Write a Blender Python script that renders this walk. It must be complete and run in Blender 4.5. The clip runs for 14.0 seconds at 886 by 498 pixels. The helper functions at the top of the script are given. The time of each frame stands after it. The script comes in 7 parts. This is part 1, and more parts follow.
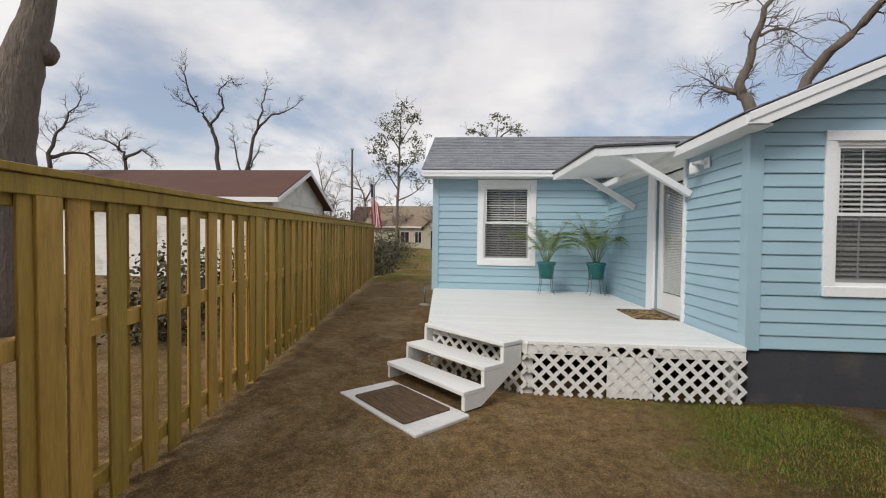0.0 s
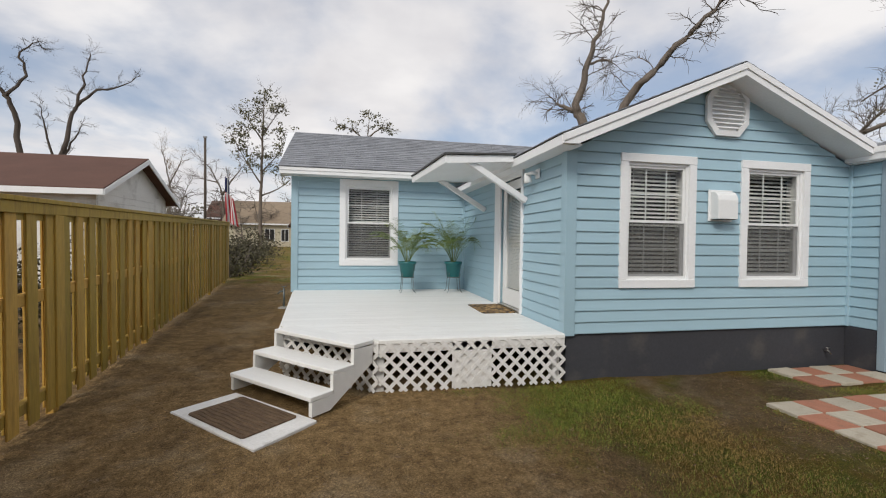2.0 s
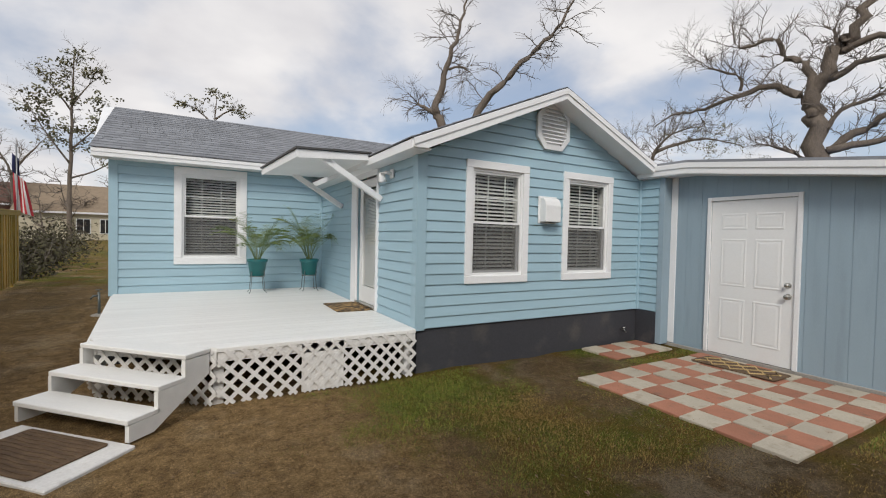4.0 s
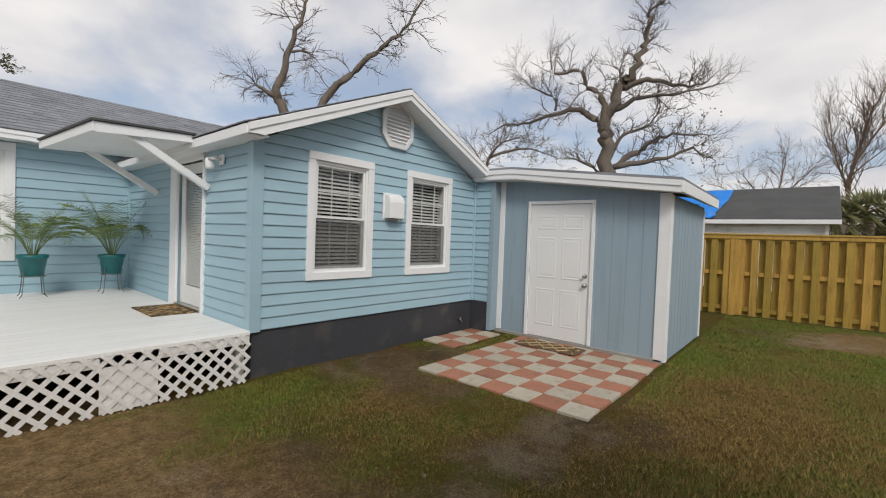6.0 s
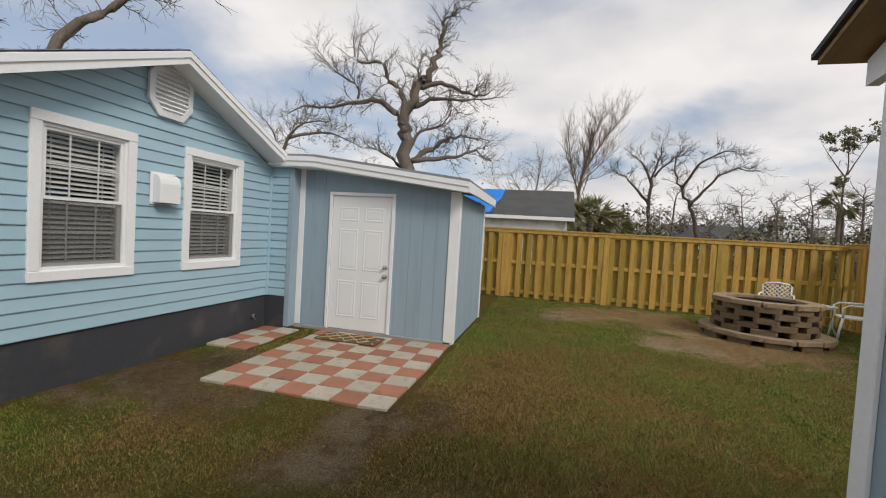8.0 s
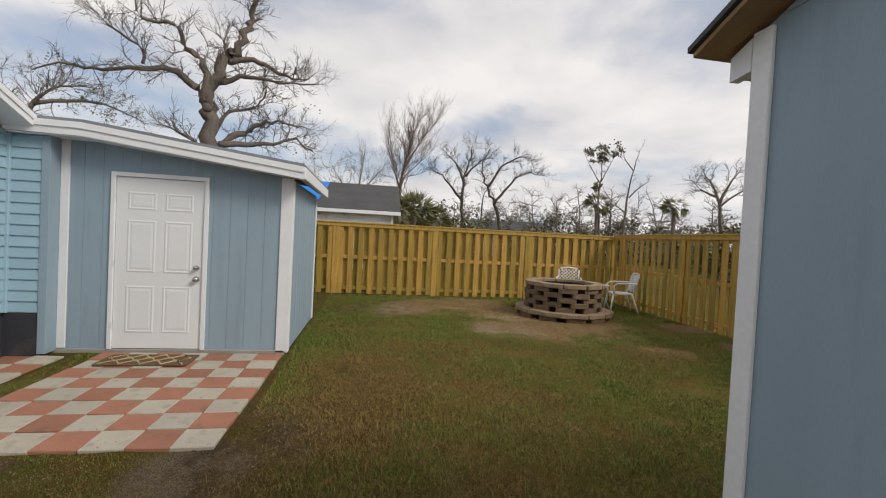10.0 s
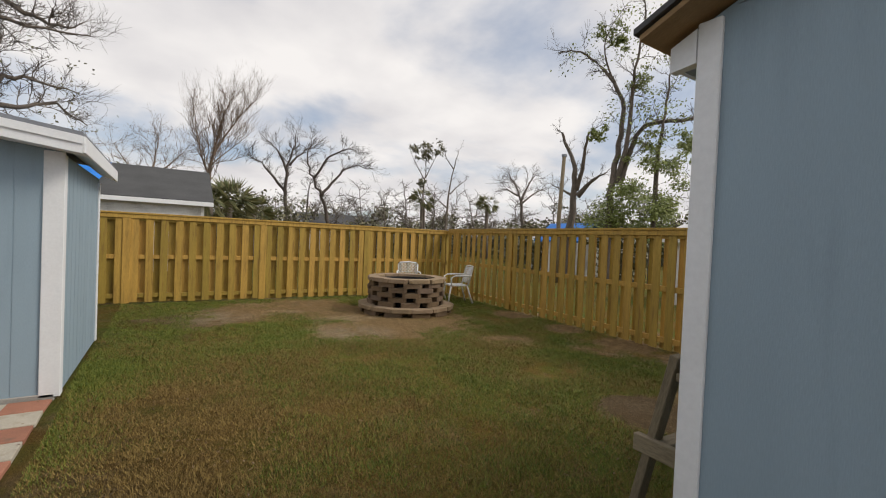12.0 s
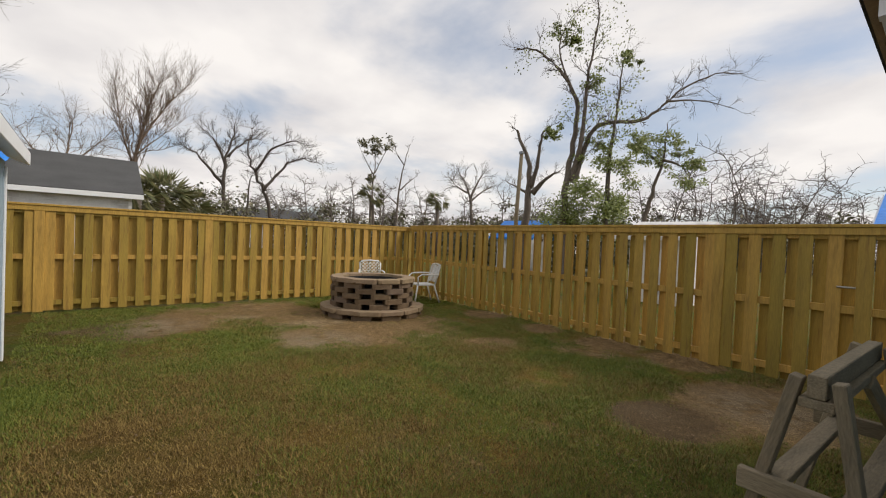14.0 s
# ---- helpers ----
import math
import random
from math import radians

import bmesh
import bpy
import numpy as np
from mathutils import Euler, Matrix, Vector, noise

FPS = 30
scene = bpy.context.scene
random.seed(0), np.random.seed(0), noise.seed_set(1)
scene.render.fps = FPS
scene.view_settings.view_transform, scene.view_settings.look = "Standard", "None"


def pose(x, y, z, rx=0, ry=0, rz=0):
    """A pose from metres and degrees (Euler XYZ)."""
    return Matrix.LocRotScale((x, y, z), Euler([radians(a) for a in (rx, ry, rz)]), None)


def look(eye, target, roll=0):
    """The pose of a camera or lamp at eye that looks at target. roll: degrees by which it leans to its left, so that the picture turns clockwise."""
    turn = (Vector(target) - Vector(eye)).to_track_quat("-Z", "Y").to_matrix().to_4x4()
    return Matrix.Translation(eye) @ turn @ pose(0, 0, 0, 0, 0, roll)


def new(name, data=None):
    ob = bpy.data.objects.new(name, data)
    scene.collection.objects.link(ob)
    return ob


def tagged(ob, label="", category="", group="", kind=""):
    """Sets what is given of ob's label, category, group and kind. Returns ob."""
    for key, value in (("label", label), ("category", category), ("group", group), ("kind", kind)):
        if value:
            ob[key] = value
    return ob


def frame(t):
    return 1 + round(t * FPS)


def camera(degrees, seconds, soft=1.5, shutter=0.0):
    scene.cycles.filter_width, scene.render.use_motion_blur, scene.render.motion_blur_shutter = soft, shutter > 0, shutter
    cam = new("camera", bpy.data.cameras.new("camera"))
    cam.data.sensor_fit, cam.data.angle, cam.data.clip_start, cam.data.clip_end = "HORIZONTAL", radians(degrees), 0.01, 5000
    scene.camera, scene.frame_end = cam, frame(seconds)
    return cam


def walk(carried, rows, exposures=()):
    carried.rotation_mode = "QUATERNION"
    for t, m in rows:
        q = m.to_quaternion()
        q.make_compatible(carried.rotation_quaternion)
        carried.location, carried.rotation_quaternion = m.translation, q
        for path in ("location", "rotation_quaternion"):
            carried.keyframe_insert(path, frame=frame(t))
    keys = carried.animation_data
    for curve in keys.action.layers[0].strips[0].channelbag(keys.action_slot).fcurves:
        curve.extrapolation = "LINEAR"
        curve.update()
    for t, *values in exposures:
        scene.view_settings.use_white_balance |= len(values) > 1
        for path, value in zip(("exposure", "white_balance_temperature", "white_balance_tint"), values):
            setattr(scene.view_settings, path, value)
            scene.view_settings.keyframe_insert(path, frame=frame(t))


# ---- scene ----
cam = camera(91.8, 14.0, soft=1.1)
PATH = [
    (0, (-2.494, -4.218, 1.445), (-2.664, -2.226, 1.414), 0.9),
    (0.5, (-2.458, -4.242, 1.447), (-2.483, -2.242, 1.42), 0.9),
    (1, (-2.406, -4.247, 1.462), (-2.285, -2.25, 1.432), 0.9),
    (1.5, (-2.351, -4.267, 1.482), (-2.085, -2.285, 1.449), 0.9),
    (2, (-2.27, -4.299, 1.494), (-1.862, -2.341, 1.461), 0.8),
    (2.5, (-2.231, -4.329, 1.508), (-1.67, -2.41, 1.471), 0.8),
    (3, (-2.201, -4.365, 1.523), (-1.498, -2.493, 1.483), 0.9),
    (5.5, (-2.149, -4.402, 1.566), (-0.744, -2.98, 1.511), 1.9),
    (6, (-2.141, -4.423, 1.564), (-0.614, -3.132, 1.511), 2.1),
    (6.5, (-2.119, -4.47, 1.579), (-0.483, -3.32, 1.522), 2.3),
    (7, (-2.123, -4.458, 1.61), (-0.357, -3.521, 1.544), 2.6),
    (7.5, (-2.105, -4.413, 1.626), (-0.232, -3.713, 1.558), 3.0),
    (8, (-2.069, -4.379, 1.645), (-0.131, -3.892, 1.573), 3.4),
    (8.5, (-2.024, -4.291, 1.614), (-0.044, -4.015, 1.552), 3.4),
    (11, (-1.409, -3.982, 1.591), (0.459, -4.697, 1.541), 2.7),
    (11.5, (-1.269, -3.935, 1.622), (0.514, -4.84, 1.575), 2.6),
    (12, (-1.125, -3.878, 1.604), (0.56, -4.955, 1.564), 2.5),
    (12.5, (-0.956, -3.829, 1.612), (0.661, -5.005, 1.57), 2.6),
    (13, (-0.777, -3.788, 1.608), (0.802, -5.015, 1.565), 2.5),
    (13.5, (-0.599, -3.74, 1.609), (0.957, -4.994, 1.562), 2.6),
    (14, (-0.381, -3.729, 1.579), (1.151, -5.014, 1.537), 2.5),
]
walk(cam, [(t, look(eye, target, roll)) for t, eye, target, roll in PATH],
     [(0, 0.04, 6500, 10), (3, 0.04, 6500, 10), (5.5, 0.0, 6550, 10), (8.5, 0.0, 6600, 10), (11, 0.02, 6600, 10), (14, 0.1, 6750, 10)])

# ---- light ----
world = bpy.data.worlds.new("sky")
scene.world = world
world.use_nodes = True
wn, wl = world.node_tree.nodes, world.node_tree.links
wn.clear()
SUN_EL, SUN_AZ = radians(40), radians(218)


def wnode(kind, **vals):
    n = wn.new(kind)
    for k, v in vals.items():
        n.inputs[k].default_value = v
    return n


sky = wn.new("ShaderNodeTexSky")
sky.sky_type, sky.sun_disc, sky.sun_elevation, sky.sun_rotation = "NISHITA", False, SUN_EL, SUN_AZ
coord = wn.new("ShaderNodeTexCoord")
sep = wn.new("ShaderNodeSeparateXYZ")
wl.new(coord.outputs["Generated"], sep.inputs[0])


def wmath(op, a, b=None, c=None):
    n = wn.new("ShaderNodeMath")
    n.operation = op
    for i, v in enumerate((a, b, c)):
        if v is None:
            continue
        if isinstance(v, (int, float)):
            n.inputs[i].default_value = v
        else:
            wl.new(v, n.inputs[i])
    return n.outputs[0]


up = wmath("ADD", wmath("MAXIMUM", sep.outputs[2], 0.0), 0.22)
flat = wn.new("ShaderNodeCombineXYZ")
wl.new(wmath("DIVIDE", sep.outputs[0], up), flat.inputs[0])
wl.new(wmath("DIVIDE", sep.outputs[1], up), flat.inputs[1])
clouds = wnode("ShaderNodeTexNoise", Scale=0.9, Detail=7.0, Roughness=0.52, Distortion=0.25)
wl.new(flat.outputs[0], clouds.inputs["Vector"])
cover = wn.new("ShaderNodeMapRange")
cover.interpolation_type = "SMOOTHSTEP"
cover.inputs["From Min"].default_value, cover.inputs["From Max"].default_value = 0.36, 0.56
wl.new(clouds.outputs["Fac"], cover.inputs["Value"])
shade = wnode("ShaderNodeTexNoise", Scale=1.7, Detail=5.0, Roughness=0.5)
wl.new(flat.outputs[0], shade.inputs["Vector"])
tone = wn.new("ShaderNodeValToRGB")
tone.color_ramp.elements[0].position, tone.color_ramp.elements[0].color = 0.32, (0.66, 0.65, 0.675, 1)
tone.color_ramp.elements[1].position, tone.color_ramp.elements[1].color = 0.64, (0.885, 0.865, 0.86, 1)
wl.new(shade.outputs["Fac"], tone.inputs["Fac"])
air = wn.new("ShaderNodeMix")
air.data_type = "RGBA"
wl.new(cover.outputs["Result"], air.inputs["Factor"])
dim = wn.new("ShaderNodeVectorMath")
dim.operation = "SCALE"
dim.inputs["Scale"].default_value = 0.11
wl.new(sky.outputs[0], dim.inputs[0])
veil = wn.new("ShaderNodeMix")
veil.data_type = "RGBA"
veil.inputs["Factor"].default_value = 0.45
wl.new(dim.outputs[0], veil.inputs[6])
veil.inputs[7].default_value = (0.52, 0.58, 0.70, 1)
wl.new(veil.outputs[2], air.inputs[6])
wl.new(tone.outputs["Color"], air.inputs[7])
back = wnode("ShaderNodeBackground", Strength=1.0)
wl.new(air.outputs[2], back.inputs["Color"])
wout = wn.new("ShaderNodeOutputWorld")
wl.new(back.outputs[0], wout.inputs[0])

sun = new("sun", bpy.data.lights.new("sun", "SUN"))
sun.data.energy, sun.data.angle, sun.data.color = 2.0, radians(20), (1.0, 0.95, 0.87)
sun.matrix_world = look(
    (20 * math.sin(SUN_AZ) * math.cos(SUN_EL), 20 * math.cos(SUN_AZ) * math.cos(SUN_EL), 20 * math.sin(SUN_EL)), (0, 0, 0)
)


# ---- materials ----
def mat(name, color, rough=0.6, metal=0.0, var=0.18, scale=3.0, grain=60.0, bump=0.15, stretch=(1, 1, 1), each=0.0, dirt=None, dirt_at=0.6, tint=None, island=False):
    """Base colour varied by broad stains and fine grain; each: spread between single pieces."""
    m = bpy.data.materials.new(name)
    m.use_nodes = True
    n, l = m.node_tree.nodes, m.node_tree.links
    p = n["Principled BSDF"]
    p.inputs["Roughness"].default_value, p.inputs["Metallic"].default_value = rough, metal
    tc, mp = n.new("ShaderNodeTexCoord"), n.new("ShaderNodeMapping")
    mp.inputs["Scale"].default_value = stretch
    l.new(tc.outputs["Object"], mp.inputs["Vector"])
    src = mp.outputs[0]
    info = n.new("ShaderNodeObjectInfo")
    if each:
        add = n.new("ShaderNodeVectorMath")
        add.operation = "MULTIPLY_ADD"
        l.new(info.outputs["Random"], add.inputs[0])
        add.inputs[1].default_value = (37, 51, 23)
        l.new(src, add.inputs[2])
        src = add.outputs[0]
    big, fine = n.new("ShaderNodeTexNoise"), n.new("ShaderNodeTexNoise")
    big.inputs["Scale"].default_value, big.inputs["Detail"].default_value = scale, 6
    fine.inputs["Scale"].default_value, fine.inputs["Detail"].default_value = grain, 4
    l.new(src, big.inputs["Vector"])
    l.new(src, fine.inputs["Vector"])
    mix = n.new("ShaderNodeMath")
    mix.operation = "ADD"
    l.new(big.outputs["Fac"], mix.inputs[0])
    l.new(fine.outputs["Fac"], mix.inputs[1])
    rng = n.new("ShaderNodeMapRange")
    rng.inputs["From Min"].default_value, rng.inputs["From Max"].default_value = 0.6, 1.4
    rng.inputs["To Min"].default_value, rng.inputs["To Max"].default_value = 1 - var, 1 + var
    l.new(mix.outputs[0], rng.inputs["Value"])
    val = rng.outputs[0]
    if each or island:
        r2 = n.new("ShaderNodeMapRange")
        e = each or 0.25
        r2.inputs["To Min"].default_value, r2.inputs["To Max"].default_value = 1 - e, 1 + e
        if island:
            g = n.new("ShaderNodeNewGeometry")
            l.new(g.outputs["Random Per Island"], r2.inputs["Value"])
        else:
            l.new(info.outputs["Random"], r2.inputs["Value"])
        mm = n.new("ShaderNodeMath")
        mm.operation = "MULTIPLY"
        l.new(val, mm.inputs[0])
        l.new(r2.outputs[0], mm.inputs[1])
        val = mm.outputs[0]
    base = n.new("ShaderNodeRGB")
    base.outputs[0].default_value = (*color, 1)
    col = base.outputs[0]
    if tint:
        tm = n.new("ShaderNodeMix")
        tm.data_type = "RGBA"
        tm.inputs[7].default_value = (*tint, 1)
        l.new(col, tm.inputs[6])
        if island:
            l.new(g.outputs["Random Per Island"], tm.inputs["Factor"])
        elif each:
            l.new(info.outputs["Random"], tm.inputs["Factor"])
        else:
            l.new(big.outputs["Fac"], tm.inputs["Factor"])
        col = tm.outputs[2]
    if dirt:
        dn = n.new("ShaderNodeTexNoise")
        dn.inputs["Scale"].default_value, dn.inputs["Detail"].default_value = scale * 1.7, 8
        l.new(src, dn.inputs["Vector"])
        dr = n.new("ShaderNodeMapRange")
        dr.inputs["From Min"].default_value, dr.inputs["From Max"].default_value = dirt_at - 0.1, dirt_at + 0.12
        l.new(dn.outputs["Fac"], dr.inputs["Value"])
        dm = n.new("ShaderNodeMix")
        dm.data_type = "RGBA"
        dm.inputs[7].default_value = (*dirt, 1)
        l.new(dr.outputs[0], dm.inputs["Factor"])
        l.new(col, dm.inputs[6])
        col = dm.outputs[2]
    sc = n.new("ShaderNodeVectorMath")
    sc.operation = "SCALE"
    l.new(col, sc.inputs[0])
    l.new(val, sc.inputs["Scale"])
    l.new(sc.outputs[0], p.inputs["Base Color"])
    if bump:
        b = n.new("ShaderNodeBump")
        b.inputs["Strength"].default_value, b.inputs["Distance"].default_value = bump, 0.01
        l.new(mix.outputs[0], b.inputs["Height"])
        l.new(b.outputs[0], p.inputs["Normal"])
    return m


SIDING = mat("blue_vinyl", (0.335, 0.49, 0.572), 0.45, var=0.07, scale=1.2, grain=90, bump=0.04, stretch=(1, 1, 4), each=0.03)
T111 = mat("blue_plywood", (0.285, 0.375, 0.44), 0.7, var=0.08, scale=1.3, grain=70, bump=0.12, stretch=(4, 4, 0.5), dirt=(0.245, 0.325, 0.385), dirt_at=0.64)
WHITE = mat("white_paint", (0.80, 0.81, 0.82), 0.5, var=0.06, scale=2.2, grain=50, bump=0.06)
VINYL = mat("white_vinyl", (0.79, 0.80, 0.80), 0.35, var=0.03, scale=2, grain=40, bump=0.02)
DECK = mat("deck_paint", (0.78, 0.78, 0.76), 0.42, var=0.07, scale=2.2, grain=35, bump=0.1, stretch=(0.6, 5, 5), each=0.03)
LATTICE = mat("lattice_paint", (0.72, 0.71, 0.69), 0.55, var=0.12, scale=4, grain=60, bump=0.08, dirt=(0.42, 0.38, 0.33), dirt_at=0.68)
SKIRT = mat("charcoal_paint", (0.042, 0.043, 0.051), 0.65, var=0.18, scale=1.5, grain=40, bump=0.1, dirt=(0.085, 0.08, 0.075), dirt_at=0.66)
PINE = mat("treated_pine", (0.415, 0.285, 0.044), 0.7, var=0.26, scale=2.2, grain=18, bump=0.25, stretch=(6, 6, 0.6), each=0.24, tint=(0.42, 0.245, 0.052), dirt=(0.27, 0.155, 0.034), dirt_at=0.63)
SHINGLE = mat("grey_shingle", (0.21, 0.22, 0.24), 0.9, var=0.25, scale=3, grain=200, bump=0.3, island=True, each=0.13)
# near black: shade of unlit rooms and hollows put into colour; also the pit liner
DARK = mat("shade_and_liner_black", (0.02, 0.02, 0.022), 0.9, var=0.1)
BLIND = mat("blind_white", (0.80, 0.80, 0.78), 0.5, var=0.04, bump=0.0)
TEAL = mat("teal_glaze", (0.012, 0.14, 0.145), 0.35, var=0.12, bump=0.03)
WIRE = mat("grey_wire", (0.16, 0.18, 0.18), 0.45, metal=0.6, var=0.1)
CHROME = mat("brushed_nickel", (0.5, 0.49, 0.46), 0.28, metal=1.0, var=0.05, bump=0)
SOIL = mat("pot_soil", (0.05, 0.035, 0.025), 0.95, var=0.3, bump=0.4)
LEAF = mat("palm_leaf", (0.10, 0.18, 0.045), 0.5, var=0.15, island=True, tint=(0.16, 0.19, 0.05))
MAT_BROWN = mat("door_mat_brown", (0.075, 0.046, 0.028), 0.95, var=0.35, scale=6, grain=120, bump=0.5, stretch=(1, 5, 1), tint=(0.17, 0.11, 0.06))
MAT_PATTERN = mat("door_mat_pattern", (0.03, 0.02, 0.012), 0.95, var=0.25, scale=9, grain=150, bump=0.5, dirt=(0.42, 0.27, 0.11), dirt_at=0.52)
MAT_GOLD = mat("mat_gold", (0.50, 0.36, 0.17), 0.95, var=0.25, grain=150, bump=0.4)
TERRA = mat("terracotta", (0.335, 0.145, 0.09), 0.85, var=0.16, scale=5, grain=80, bump=0.25, each=0.12, dirt=(0.20, 0.12, 0.08), dirt_at=0.66)
CREAM = mat("cream_paver", (0.42, 0.375, 0.30), 0.85, var=0.14, scale=5, grain=80, bump=0.25, each=0.08, dirt=(0.30, 0.25, 0.18), dirt_at=0.66)
BLOCK = mat("wall_block", (0.21, 0.14, 0.075), 0.92, var=0.3, scale=7, grain=70, bump=0.6, each=0.30, tint=(0.12, 0.085, 0.06))
CAPSTONE = mat("cap_block", (0.33, 0.24, 0.14), 0.92, var=0.25, scale=7, grain=70, bump=0.5, each=0.18, tint=(0.24, 0.17, 0.11))
DEADBARK = mat("dead_bark", (0.085, 0.068, 0.056), 0.95, var=0.35, scale=3, grain=20, bump=0.8)
BARK = mat("oak_bark", (0.165, 0.135, 0.11), 0.95, var=0.35, scale=2.2, grain=14, bump=1.0, stretch=(2.5, 2.5, 0.6))
TWIG = mat("grey_twig", (0.15, 0.125, 0.105), 0.95, var=0.2, scale=2, grain=20, bump=0.3)
REDTWIG = mat("reddish_twig", (0.20, 0.145, 0.105), 0.95, var=0.2, scale=2, grain=20, bump=0.2)
BRUSH = mat("dark_brush", (0.05, 0.04, 0.026), 0.8, var=0.2, island=True, tint=(0.075, 0.07, 0.03), bump=0)
FOLIAGE = mat("green_leaf", (0.18, 0.225, 0.05), 0.6, var=0.2, island=True, tint=(0.23, 0.26, 0.075), bump=0)
DULL = mat("dull_leaf", (0.105, 0.11, 0.05), 0.7, var=0.2, island=True, tint=(0.16, 0.14, 0.085), bump=0)
OLDWOOD = mat("weathered_wood", (0.25, 0.198, 0.125), 0.9, var=0.35, scale=3, grain=25, bump=0.5, stretch=(1, 5, 5), each=0.15)
BROWNROOF = mat("brown_shingle", (0.105, 0.052, 0.038), 0.95, var=0.2, scale=1.2, grain=40, bump=0.3, stretch=(1, 1, 3))
DARKROOF = mat("dark_shingle", (0.075, 0.075, 0.075), 0.95, var=0.25, scale=1.1, grain=30, bump=0.3, stretch=(1, 1, 3))
HOUSEWHITE = mat("neighbour_white", (0.74, 0.73, 0.71), 0.6, var=0.1, scale=1, grain=20, dirt=(0.45, 0.43, 0.40), dirt_at=0.62)
BEIGE = mat("beige_wall", (0.55, 0.50, 0.38), 0.7, var=0.08)
TARP = mat("blue_tarp", (0.015, 0.22, 0.72), 0.4, var=0.2, scale=2.5, grain=12, bump=0.7)
CONCRETE = mat("concrete", (0.33, 0.31, 0.28), 0.9, var=0.2, scale=4, grain=60, bump=0.3)
CHAIRWHITE = mat("white_enamel", (0.80, 0.80, 0.78), 0.45, var=0.08, scale=6, bump=0.05, dirt=(0.5, 0.46, 0.38), dirt_at=0.68)
PLY = mat("roof_sheathing", (0.30, 0.19, 0.09), 0.8, var=0.25, scale=3, grain=30, bump=0.2, stretch=(1, 6, 6))
GREYMETAL = mat("grey_metal", (0.28, 0.29, 0.30), 0.45, metal=0.7, var=0.1)
RED = mat("flag_red", (0.42, 0.03, 0.04), 0.8, var=0.1)
FLAGWHITE = mat("flag_white", (0.68, 0.66, 0.64), 0.8, var=0.05)
NAVY = mat("flag_navy", (0.03, 0.035, 0.11), 0.8, var=0.1)
BRICKRED = mat("far_brick", (0.22, 0.10, 0.075), 0.9, var=0.2)
LITTER = mat("dead_leaf", (0.16, 0.095, 0.05), 0.9, island=True, each=0.4, tint=(0.20, 0.14, 0.08), bump=0)


for node in BARK.node_tree.nodes:
    if node.type == "BUMP":
        node.inputs["Distance"].default_value = 0.05


def glass_mat():
    m = bpy.data.materials.new("window_glass")
    m.use_nodes = True
    n, l = m.node_tree.nodes, m.node_tree.links
    n.remove(n["Principled BSDF"])
    clear, gloss, mix, fres = n.new("ShaderNodeBsdfTransparent"), n.new("ShaderNodeBsdfGlossy"), n.new("ShaderNodeMixShader"), n.new("ShaderNodeFresnel")
    clear.inputs["Color"].default_value = (0.93, 0.95, 0.95, 1)
    gloss.inputs["Roughness"].default_value = 0.02
    fres.inputs["IOR"].default_value = 1.6
    l.new(fres.outputs[0], mix.inputs[0])
    l.new(clear.outputs[0], mix.inputs[1])
    l.new(gloss.outputs[0], mix.inputs[2])
    l.new(mix.outputs[0], n["Material Output"].inputs[0])
    return m


def screen_mat():
    m = bpy.data.materials.new("insect_screen")
    m.use_nodes = True
    n, l = m.node_tree.nodes, m.node_tree.links
    p = n["Principled BSDF"]
    p.inputs["Base Color"].default_value, p.inputs["Roughness"].default_value = (0.10, 0.10, 0.10, 1), 0.8
    p.inputs["Alpha"].default_value = 0.5
    return m


SCREEN = screen_mat()
GLASS = glass_mat()

# bare and grassy ground: centres, radii and how bare (+) or green (-) each is
PATCHES = [(1.3, -7.95, 0.58, 1.6), (0.8, -9.0, 0.9, 1.5), (6.6, -8.0, 1.9, 1.0), (5.7, -6.4, 0.9, 0.8), (7.8, -4.6, 1.1, 0.8), (8.8, -6.2, 1.6, 0.9), (3.2, -10.35, 0.5, 1.2), (2.0, -10.3, 0.5, 1.2), (4.6, -10.4, 0.5, 1.1), (6.2, -10.6, 0.6, 1.1), (1.2, -1.5, 0.8, 0.5), (1.3, -0.4, 0.9, 0.7), (2.3, -0.7, 0.7, 0.8), (1.25, -2.95, 0.45, 0.9), (0.6, -2.9, 0.4, 0.7),
           (0.2, -3.3, 1.0, 0.3), (2.0, -3.2, 0.8, 0.3), (-1.9, -3.0, 1.6, 0.8), (-1.7, -1.2, 0.9, 0.5), (-0.1, -0.9, 1.2, -0.15), (0.9, -9.5, 0.7, 0.9), (4.3, -8.6, 0.6, 0.7),
           (4.5, -4.2, 1.5, -0.3), (3.0, -10.3, 1.6, 0.3)]


